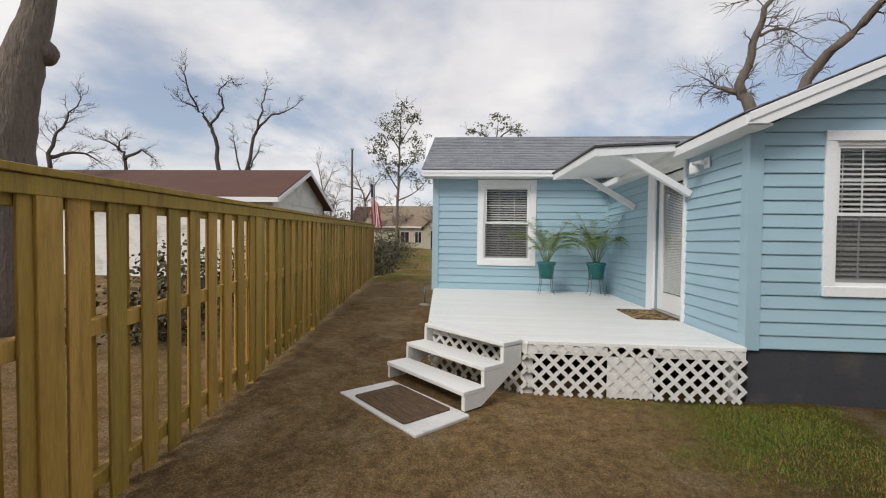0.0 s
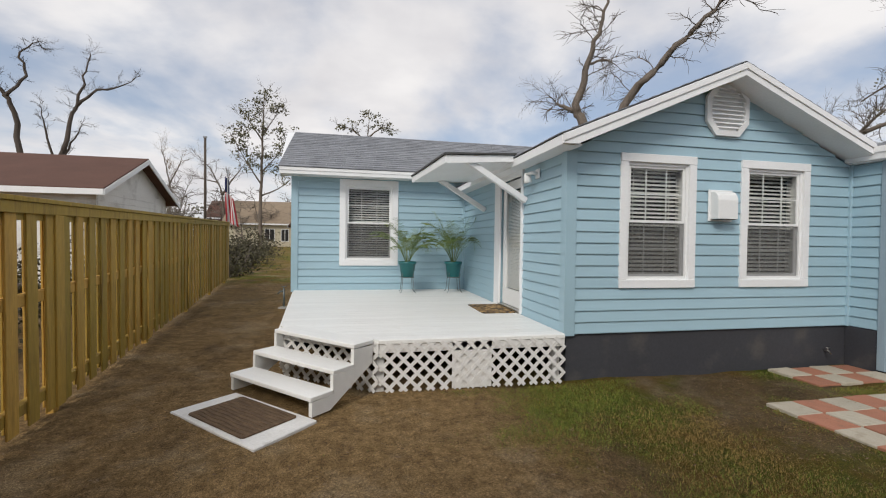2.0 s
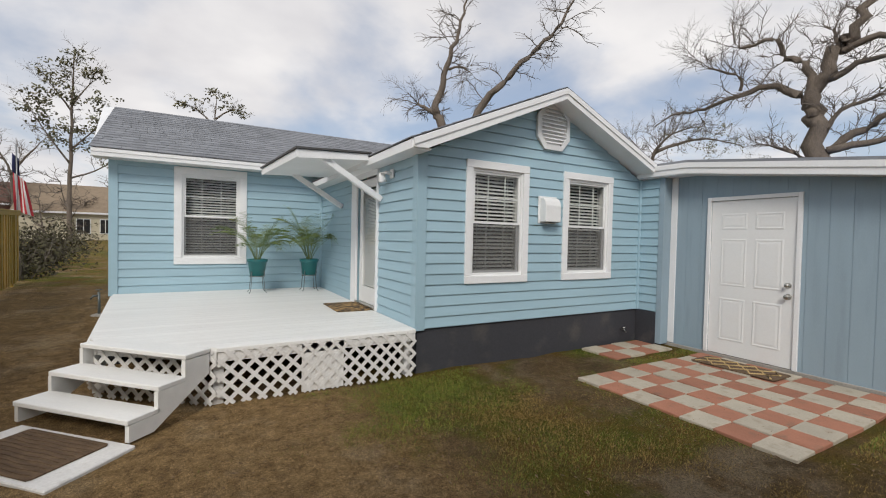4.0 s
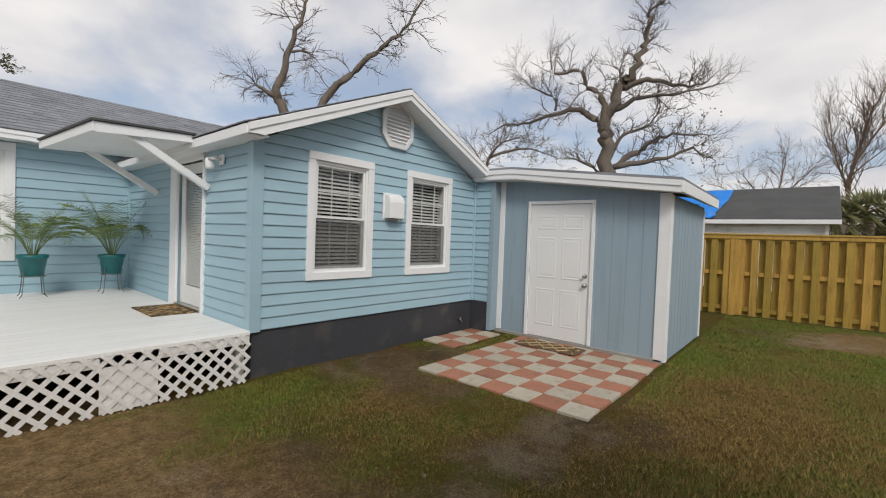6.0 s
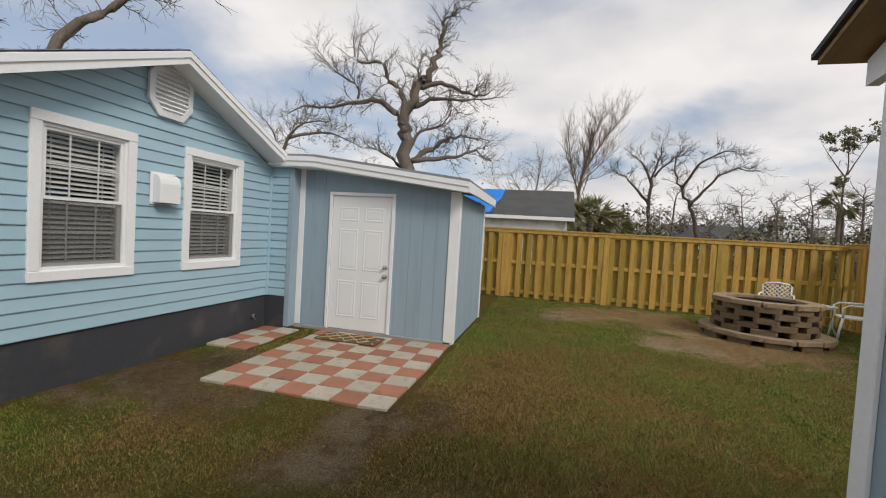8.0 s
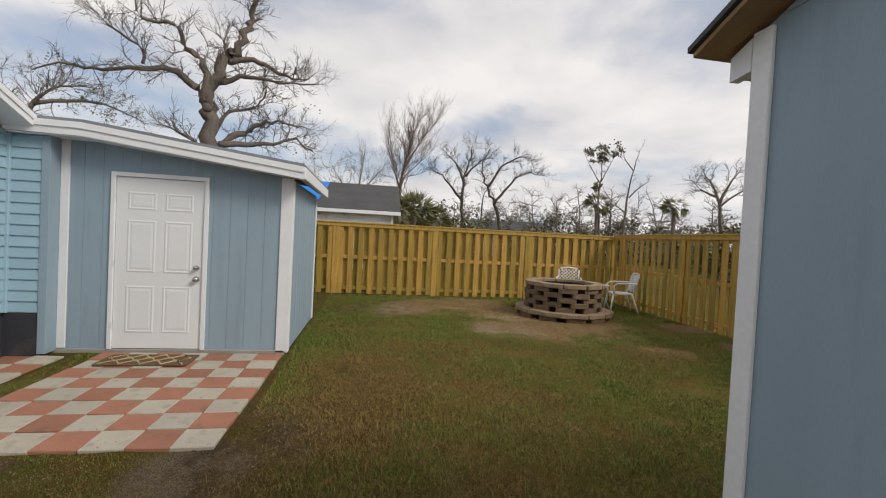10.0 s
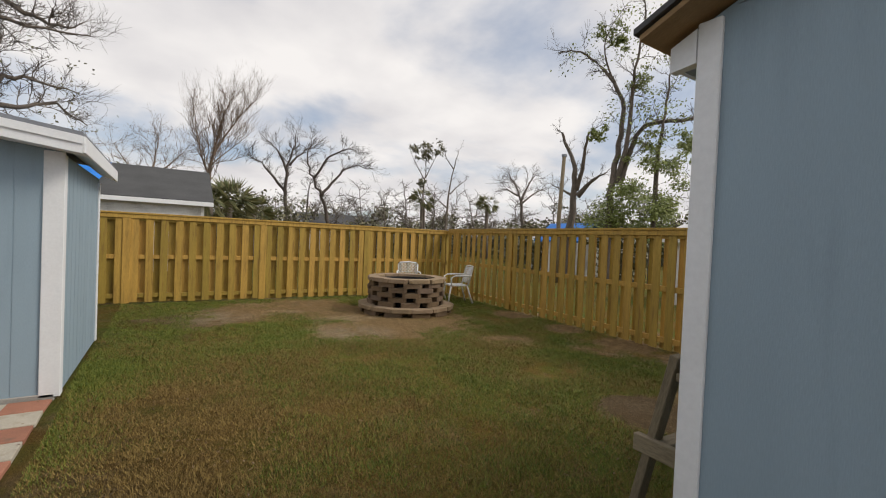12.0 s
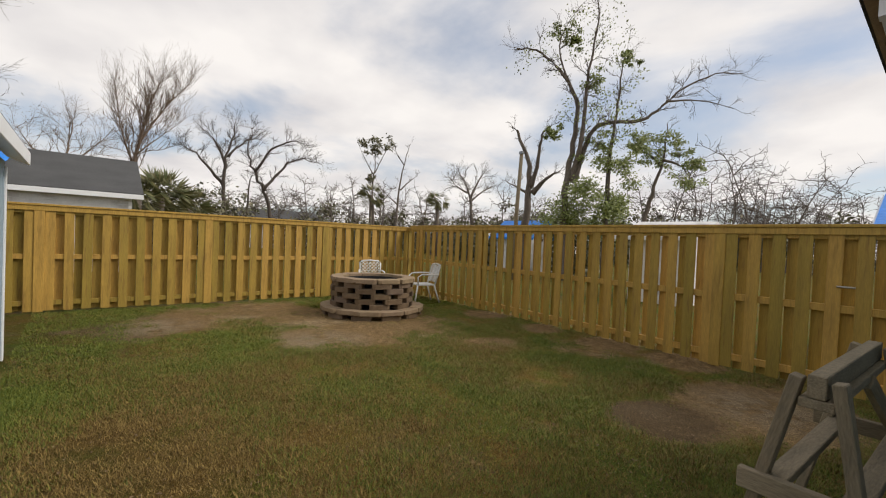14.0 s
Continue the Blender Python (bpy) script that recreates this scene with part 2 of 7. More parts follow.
def ground_mat():
    m = bpy.data.materials.new("yard_ground")
    m.use_nodes = True
    n, l = m.node_tree.nodes, m.node_tree.links
    p = n["Principled BSDF"]
    p.inputs["Roughness"].default_value = 0.95
    p.inputs["Specular IOR Level"].default_value = 0.15
    tc, sp = n.new("ShaderNodeTexCoord"), n.new("ShaderNodeSeparateXYZ")
    pos = tc.outputs["Object"]
    l.new(pos, sp.inputs[0])

    def math2(op, a, b):
        k = n.new("ShaderNodeMath")
        k.operation = op
        for i, v in enumerate((a, b)):
            if isinstance(v, (int, float)):
                k.inputs[i].default_value = v
            else:
                l.new(v, k.inputs[i])
        return k.outputs[0]

    def ramp(v, a, b, lo, hi):
        k = n.new("ShaderNodeMapRange")
        k.interpolation_type = "SMOOTHSTEP"
        for key, q in zip(("From Min", "From Max", "To Min", "To Max"), (a, b, lo, hi)):
            k.inputs[key].default_value = q
        l.new(v, k.inputs["Value"])
        return k.outputs[0]

    def noise_tex(scale, detail=6.0, rough=0.55):
        k = n.new("ShaderNodeTexNoise")
        k.inputs["Scale"].default_value, k.inputs["Detail"].default_value, k.inputs["Roughness"].default_value = scale, detail, rough
        l.new(pos, k.inputs["Vector"])
        return k.outputs["Fac"]

    green = math2("ADD", ramp(sp.outputs[0], -2.2, 0.6, -0.35, 0.62), ramp(sp.outputs[1], 6.0, 11.0, 0.0, 0.7))
    for x, y, r, w in PATCHES:
        d = n.new("ShaderNodeVectorMath")
        d.operation = "DISTANCE"
        l.new(pos, d.inputs[0])
        d.inputs[1].default_value = (x, y, 0)
        green = math2("SUBTRACT", green, ramp(d.outputs["Value"], 0.25 * r, 1.25 * r, w, 0.0))
    spread = math2("MULTIPLY", math2("SUBTRACT", noise_tex(1.3, 8, 0.62), 0.5), 2.6)
    cover2 = ramp(math2("ADD", green, spread), 0.0, 0.55, 0.0, 1.0)
    fine = noise_tex(55, 5, 0.7)
    mid = noise_tex(10, 9, 0.72)

    def blend(fac, a, b):
        k = n.new("ShaderNodeMix")
        k.data_type = "RGBA"
        l.new(fac, k.inputs["Factor"])
        for i, v in ((6, a), (7, b)):
            if isinstance(v, tuple):
                k.inputs[i].default_value = (*v, 1)
            else:
                l.new(v, k.inputs[i])
        return k.outputs[2]

    soil = blend(ramp(mid, 0.3, 0.72, 0, 1), (0.150, 0.094, 0.040), (0.320, 0.212, 0.098))
    soil = blend(ramp(noise_tex(1.1, 9, 0.65), 0.50, 0.66, 0, 0.9), soil, (0.32, 0.235, 0.135))
    soil = blend(ramp(noise_tex(3.2, 12, 0.8), 0.52, 0.63, 0, 0.35), soil, (0.085, 0.055, 0.030))
    soil = blend(math2("MULTIPLY", ramp(noise_tex(0.8, 10, 0.7), 0.49, 0.61, 0, 0.45), ramp(sp.outputs[1], -1.0, 2.5, 0.25, 1.0)), soil, (0.085, 0.060, 0.038))
    # damp darker earth along the house
    damp = math2("MULTIPLY", ramp(sp.outputs[0], -1.4, 0.2, 0, 1), ramp(sp.outputs[1], -5.5, -3.2, 0, 1))
    soil = blend(math2("MULTIPLY", damp, ramp(noise_tex(1.6, 7, 0.6), 0.3, 0.62, 1.0, 0.25)), soil, (0.105, 0.072, 0.038))
    soil = blend(math2("MULTIPLY", damp, ramp(noise_tex(2.3, 9, 0.7), 0.54, 0.62, 0, 0.8)), soil, (0.24, 0.178, 0.105))
    dm = n.new("ShaderNodeVectorMath")
    dm.operation = "DISTANCE"
    l.new(pos, dm.inputs[0])
    dm.inputs[1].default_value = (1.35, -7.95, 0)
    soil = blend(ramp(dm.outputs["Value"], 0.35, 0.8, 0.78, 0.0), soil, (0.075, 0.052, 0.028))
    for sx, sy, sr in ((1.25, -2.95, 0.6), (0.6, -2.9, 0.5), (0.7, -0.35, 0.6), (1.3, -2.0, 0.35), (0.8, -9.1, 0.9), (5.7, -6.5, 0.9), (7.8, -4.6, 0.9), (4.6, -7.0, 0.6), (0.2, -2.9, 0.6)):
        ds = n.new("ShaderNodeVectorMath")
        ds.operation = "DISTANCE"
        l.new(pos, ds.inputs[0])
        ds.inputs[1].default_value = (sx, sy, 0)
        near = ramp(ds.outputs["Value"], 0.2 * sr, sr, 1.0, 0.0)
        soil = blend(math2("MULTIPLY", near, ramp(noise_tex(3.1, 8, 0.65), 0.38, 0.56, 0, 0.9)), soil, (0.28, 0.215, 0.135))
    lawn = blend(ramp(noise_tex(1.7, 7, 0.6), 0.36, 0.64, 0, 1), (0.115, 0.122, 0.017), (0.165, 0.100, 0.022))
    lawn = blend(ramp(noise_tex(0.55), 0.5, 0.66, 0, 0.7), lawn, (0.075, 0.120, 0.015))
    dd = n.new("ShaderNodeVectorMath")
    dd.operation = "DISTANCE"
    l.new(pos, dd.inputs[0])
    dd.inputs[1].default_value = (2.0, -4.3, 0)
    lawn = blend(math2("MULTIPLY", ramp(dd.outputs["Value"], 0.6, 2.4, 1.0, 0.0), ramp(noise_tex(2.1, 8, 0.65), 0.34, 0.6, 0.15, 0.9)), lawn, (0.165, 0.095, 0.024))
    col = blend(cover2, soil, lawn)
    wet = n.new("ShaderNodeVectorMath")
    wet.operation = "SCALE"
    l.new(col, wet.inputs[0])
    l.new(ramp(damp, 0.0, 1.0, 1.0, 0.64), wet.inputs["Scale"])
    col = wet.outputs[0]
    k = n.new("ShaderNodeVectorMath")
    k.operation = "SCALE"
    l.new(col, k.inputs[0])
    grit = noise_tex(190, 4, 0.75)
    l.new(math2("MULTIPLY", ramp(fine, 0.3, 0.7, 0.62, 1.38), ramp(grit, 0.34, 0.66, 0.35, 1.65)), k.inputs["Scale"])
    l.new(k.outputs[0], p.inputs["Base Color"])
    b = n.new("ShaderNodeBump")
    b.inputs["Strength"].default_value, b.inputs["Distance"].default_value = 0.8, 0.03
    l.new(math2("ADD", math2("ADD", fine, math2("MULTIPLY", grit, 0.5)), math2("MULTIPLY", mid, 0.7)), b.inputs["Height"])
    l.new(b.outputs[0], p.inputs["Normal"])
    return m


GROUND = ground_mat()


# ---- builders ----
def thing(name, label, category, m=None, group="", kind=""):
    ob = new(name)
    ob.matrix_basis = m or Matrix()
    return tagged(ob, label, category, group, kind)


def put(name, mesh, parent=None, m=None, label=""):
    ob = new(name, mesh)
    ob.parent = parent
    if m is not None:
        ob.matrix_basis = m
    return tagged(ob, label)


def mesh_of(name, verts, faces, material, smooth=False):
    me = bpy.data.meshes.new(name)
    me.from_pydata([tuple(v) for v in verts], [], [tuple(f) for f in faces])
    me.materials.append(material)
    if smooth:
        me.polygons.foreach_set("use_smooth", [True] * len(me.polygons))
    me.update()
    return me


def from_bm(name, bm, material, smooth=False):
    me = bpy.data.meshes.new(name)
    bmesh.ops.recalc_face_normals(bm, faces=bm.faces)
    bm.to_mesh(me)
    bm.free()
    me.materials.append(material)
    if smooth:
        me.polygons.foreach_set("use_smooth", [True] * len(me.polygons))
    return me


def part(name, bm, material, parent, label="", m=None, smooth=False):
    return put(name, from_bm(name, bm, material, smooth), parent, m, label)


BOXES = {}


def box_mesh(size, material, bevel=0.004):
    key = (tuple(round(s, 4) for s in size), material.name, bevel)
    if key not in BOXES:
        bm = bmesh.new()
        bmesh.ops.create_cube(bm, size=1, matrix=Matrix.Diagonal((*size, 1)))
        if bevel:
            bmesh.ops.bevel(bm, geom=bm.edges[:], offset=min(bevel, 0.4 * min(size)), segments=1, affect="EDGES")
        BOXES[key] = from_bm("piece", bm, material)
    return BOXES[key]


def box(name, lo, hi, material, parent=None, bevel=0.004, label=""):
    lo, hi = Vector(lo), Vector(hi)
    return put(name, box_mesh(hi - lo, material, bevel), parent, Matrix.Translation((lo + hi) / 2), label)


def beam(name, a, b, w, h, material, parent=None, bevel=0.004, label="", spin=0.0):
    """A bar from a to b, w wide (level) and h deep."""
    a, b = Vector(a), Vector(b)
    d = b - a
    side = d.cross(Vector((0, 0, 1)))
    side = side.normalized() if side.length > 1e-4 else Vector((1, 0, 0))
    top = side.cross(d).normalized()
    r = Matrix((d.normalized(), side, top)).transposed().to_4x4()
    return put(name, box_mesh((d.length, w, h), material, bevel), parent, Matrix.Translation((a + b) / 2) @ r @ pose(0, 0, 0, spin), label)


def add_box(bm, lo, hi, m=None):
    lo, hi = Vector(lo), Vector(hi)
    t = Matrix.Translation((lo + hi) / 2) @ Matrix.Diagonal((*(hi - lo), 1))
    bmesh.ops.create_cube(bm, size=1, matrix=(m @ t) if m else t)


def prism(bm, outline, z0, z1, m=None):
    """Extrude a level outline (x, y) from z0 to z1."""
    m = m or Matrix()
    lo = [bm.verts.new(m @ Vector((x, y, z0))) for x, y in outline]
    hi = [bm.verts.new(m @ Vector((x, y, z1))) for x, y in outline]
    bm.faces.new(lo[::-1])
    bm.faces.new(hi)
    for i in range(len(lo)):
        j = (i + 1) % len(lo)
        bm.faces.new((lo[i], lo[j], hi[j], hi[i]))


def tube(points, radii, sides=6):
    """Vertices and faces of a tapering round bar along points."""
    verts, faces = [], []
    for i, p in enumerate(points):
        d = (points[min(i + 1, len(points) - 1)] - points[max(i - 1, 0)]).normalized()
        a = d.orthogonal().normalized()
        b = d.cross(a)
        for s in range(sides):
            t = math.tau * s / sides
            verts.append(p + radii[i] * (math.cos(t) * a + math.sin(t) * b))
    for i in range(len(points) - 1):
        for s in range(sides):
            q = (s + 1) % sides
            faces.append((i * sides + s, i * sides + q, (i + 1) * sides + q, (i + 1) * sides + s))
    faces.append(tuple(range(sides))[::-1])
    faces.append(tuple(range(len(verts) - sides, len(verts))))
    return verts, faces


def bars(name, runs, radius, material, parent, label="", sides=6):
    vs, fs = [], []
    for run in runs:
        pts = [Vector(p) for p in run]
        v, f = tube(pts, [radius] * len(pts), sides)
        fs += [tuple(i + len(vs) for i in q) for q in f]
        vs += v
    return put(name, mesh_of(name, vs, fs, material, True), parent, None, label)


def lathe(bm, profile, steps=28, m=None):
    m = m or Matrix()
    rings = [[bm.verts.new(m @ Vector((r * math.cos(math.tau * s / steps), r * math.sin(math.tau * s / steps), z))) for s in range(steps)] for r, z in profile]
    for a, b in zip(rings, rings[1:]):
        for s in range(steps):
            q = (s + 1) % steps
            bm.faces.new((a[s], a[q], b[q], b[s]))
    bm.faces.new(rings[0][::-1])
    bm.faces.new(rings[-1])


# ---- ground ----
def ground():
    fine = np.linspace(-7, 11, 121)
    far = np.array([14, 20, 30, 50, 90, 160, 300, 600.0])
    xs = np.concatenate([-far[::-1] - 0, fine, far + 4])
    ys = np.concatenate([-far[::-1] - 4, np.linspace(-12.5, 8, 131), far])
    verts, faces = [], []
    for y in ys:
        for x in xs:
            z = 0.0
            if -7 < x < 11 and -12.5 < y < 8:
                z = 0.022 * noise.noise((x * 0.9, y * 0.9, 0)) + 0.012 * noise.noise((x * 3.1, y * 3.1, 4)) - 0.012
            side = min(1.0, max(0.0, (-2.9 - x) / 0.6))
            z += 0.0175 * side * min(60.0, max(0.0, y + 0.5))
            verts.append((x, y, z))
    w = len(xs)
    for j in range(len(ys) - 1):
        for i in range(w - 1):
            faces.append((j * w + i, j * w + i + 1, (j + 1) * w + i + 1, (j + 1) * w + i))
    tagged(put("ground", mesh_of("ground", verts, faces, GROUND, True)), "packed brown dirt yard with patchy short grass", "ground", kind="structure")


ground()


# ---- the blue house ----
DECK_Z, COURSE = 0.52, 0.125
FACE_Y = Matrix()
FACE_X = pose(0, 0, 0, 0, 0, -90)


def wall_core(name, x0, x1, z0, z1, holes, m, thick=0.14, gable=None):
    """A wall in its own plane: x along it, outside towards -y, with holes (x0, x1, z0, z1) cut through."""
    bm = bmesh.new()
    xs = sorted({x0, x1, *(h[0] for h in holes), *(h[1] for h in holes)})
    for a, b in zip(xs, xs[1:]):
        cuts = sorted((h[2], h[3]) for h in holes if h[0] <= a and h[1] >= b)
        z = z0
        for lo, hi in [*cuts, (z1, z1)]:
            if lo - z > 1e-4:
                add_box(bm, (a, 0, z), (b, thick, lo))
            z = hi
    if gable:
        (gx0, gx1, gxa, gza) = gable
        prism(bm, [(gx0, z1), (gx1, z1), (gxa, gza)], -thick, 0, pose(0, 0, 0, 90))
    return put(name, from_bm(name, bm, SIDING), None, m)


def siding(wall, x0, x1, z0, z1, holes, gable=None, course=COURSE):
    """Lapped courses, each plank cut round the openings; above z1 they follow the gable."""
    top = gable[3] if gable else z1
    z = z0
    while z < top - 0.02:
        h = min(course, top - z)
        ends = []
        for zz in (z, z + h):
            if gable and zz > z1:
                k = (zz - z1) / (gable[3] - z1)
                ends.append((gable[0] + k * (gable[2] - gable[0]), gable[1] + k * (gable[2] - gable[1])))
            else:
                ends.append((x0, x1))
        (a0, b0), (a1, b1) = ends
        if z + h > z1 and not gable:
            h = z1 - z
        if h < 0.02:
            break
        def emit(p0, p1, q0, q1, za, zc):
            if p1 - p0 < 0.015 or zc - za < 0.012:
                return
            q1 = max(q1, q0 + 0.005)
            zb = za + (0.006 if za == z else 0.0)
            yl = 0.0125 * (1 - (za - z) / course)
            v = [(p0, -0.004 - yl, zb), (p1, -0.004 - yl, zb), (p1, 0, zb), (p0, 0, zb), (p0, -0.006 - yl, zb + 0.008), (p1, -0.006 - yl, zb + 0.008),
                 (q0, -0.004, zc), (q1, -0.004, zc), (q1, 0, zc), (q0, 0, zc)]
            f = [(3, 2, 1, 0), (0, 1, 5, 4), (4, 5, 7, 6), (6, 7, 8, 9), (2, 3, 9, 8), (1, 2, 8, 7, 5), (3, 0, 4, 6, 9)]
            put("plank", mesh_of("plank", v, f, SIDING), wall)

        hit = sorted(q for q in holes if z + h > q[2] and z < q[3])
        x, xt = a0, a1
        for hx0, hx1, hz0, hz1 in hit:
            emit(x, hx0, xt, hx0, z, z + h)
            emit(hx0, hx1, hx0, hx1, z, min(hz0, z + h))
            emit(hx0, hx1, hx0, hx1, max(hz1, z), z + h)
            x = xt = hx1
        emit(x, b0, xt, b1, z, z + h)
        z += course


def window(name, x0, x1, z0, z1, m, label, band=0.095):
    """A double-hung window with wide white trim, muntins and a lowered slat blind; outside towards -y."""
    win = thing(name, label, "window", m, kind="structure")
    bm = bmesh.new()
    for lo, hi in (((x0, -0.035, z1 - band), (x1, 0.0, z1)), ((x0, -0.035, z0), (x1, 0.0, z0 + band)),
                   ((x0, -0.032, z0 + band), (x0 + band, 0.0, z1 - band)), ((x1 - band, -0.032, z0 + band), (x1, 0.0, z1 - band))):
        add_box(bm, lo, hi)
    bmesh.ops.bevel(bm, geom=bm.edges[:], offset=0.004, segments=1, affect="EDGES")
    part("window_trim", bm, WHITE, win)
    a, b, c, d = x0 + band, x1 - band, z0 + band, z1 - band
    mid = (c + d) / 2
    bm = bmesh.new()
    for lo, hi in (((a, -0.005, d - 0.03), (b, 0.07, d)), ((a, -0.005, c), (b, 0.07, c + 0.035)), ((a, -0.004, c + 0.035), (a + 0.03, 0.07, d - 0.03)), ((b - 0.03, -0.004, c + 0.035), (b, 0.07, d - 0.03))):
        add_box(bm, lo, hi)
    part("window_frame", bm, VINYL, win)
    for k, (lo, hi, y) in enumerate(((mid - 0.015, d - 0.03, 0.012), (c + 0.035, mid + 0.015, 0.034))):
        bm = bmesh.new()
        r = 0.028
        for p, q in (((a + 0.03, y, hi - r), (b - 0.03, y + 0.02, hi)), ((a + 0.03, y, lo), (b - 0.03, y + 0.02, lo + r)),
                     ((a + 0.03, y + 0.001, lo + r), (a + 0.03 + r, y + 0.019, hi - r)), ((b - 0.03 - r, y + 0.001, lo + r), (b - 0.03, y + 0.019, hi - r))):
            add_box(bm, p, q)
        sash = part("sash", bm, VINYL, win)
        w3 = (b - a) / 3
        g = put("pane", mesh_of("pane", [(a + 0.05, y + 0.012, lo + 0.02), (b - 0.05, y + 0.012, lo + 0.02), (b - 0.05, y + 0.012, hi - 0.02), (a + 0.05, y + 0.012, hi - 0.02)], [(0, 1, 2, 3)], GLASS), sash)
        g.visible_shadow = False
        if k:
            put("insect_screen", mesh_of("insect_screen", [(a + 0.03, y - 0.02, lo), (b - 0.03, y - 0.02, lo), (b - 0.03, y - 0.02, hi - r), (a + 0.03, y - 0.02, hi - r)], [(0, 1, 2, 3)], SCREEN), win, None, "dark insect screen over the lower sash")
        for i in (1, 2):
            box("muntin", (a + i * w3 - 0.006, y + 0.014, lo + r), (a + i * w3 + 0.006, y + 0.022, hi - r), VINYL, sash, 0)
        box("muntin", (a + 0.05, y + 0.0145, (lo + hi) / 2 - 0.006), (b - 0.05, y + 0.0225, (lo + hi) / 2 + 0.006), VINYL, sash, 0)
    bm = bmesh.new()
    for lo, hi in (((a - 0.012, 0.071, c - 0.01), (a + 0.006, 0.185, d + 0.01)), ((b - 0.006, 0.071, c - 0.01), (b + 0.012, 0.185, d + 0.01)), ((a + 0.006, 0.071, d - 0.004), (b - 0.006, 0.185, d + 0.01)), ((a + 0.006, 0.071, c - 0.01), (b - 0.006, 0.185, c + 0.006))):
        add_box(bm, lo, hi)
    part("jamb", bm, BLIND, win)
    blind = box("blind", (a + 0.012, 0.11, d - 0.06), (b - 0.012, 0.165, d - 0.006), BLIND, win)
    slat = box_mesh((b - a - 0.03, 0.048, 0.004), BLIND, 0)
    z = d - 0.085
    base = blind.matrix_basis.inverted()
    while z > c + 0.045:
        put("slat", slat, blind, base @ pose((a + b) / 2, 0.138, z, 33))
        z -= 0.047
    for s in (0.2, 0.8):
        x = a + s * (b - a)
        bars("cord", [[base @ Vector((x, 0.112, d - 0.06)), base @ Vector((x, 0.112, c + 0.05))]], 0.003, BLIND, blind, sides=4)
    # black sheet close behind the blind: the room's shade is its colour
    box("backing", (a - 0.01, 0.19, c - 0.05), (b + 0.01, 0.2, d + 0.05), DARK, win, 0, "black sheet painted as the unlit room behind the blind")
    return win


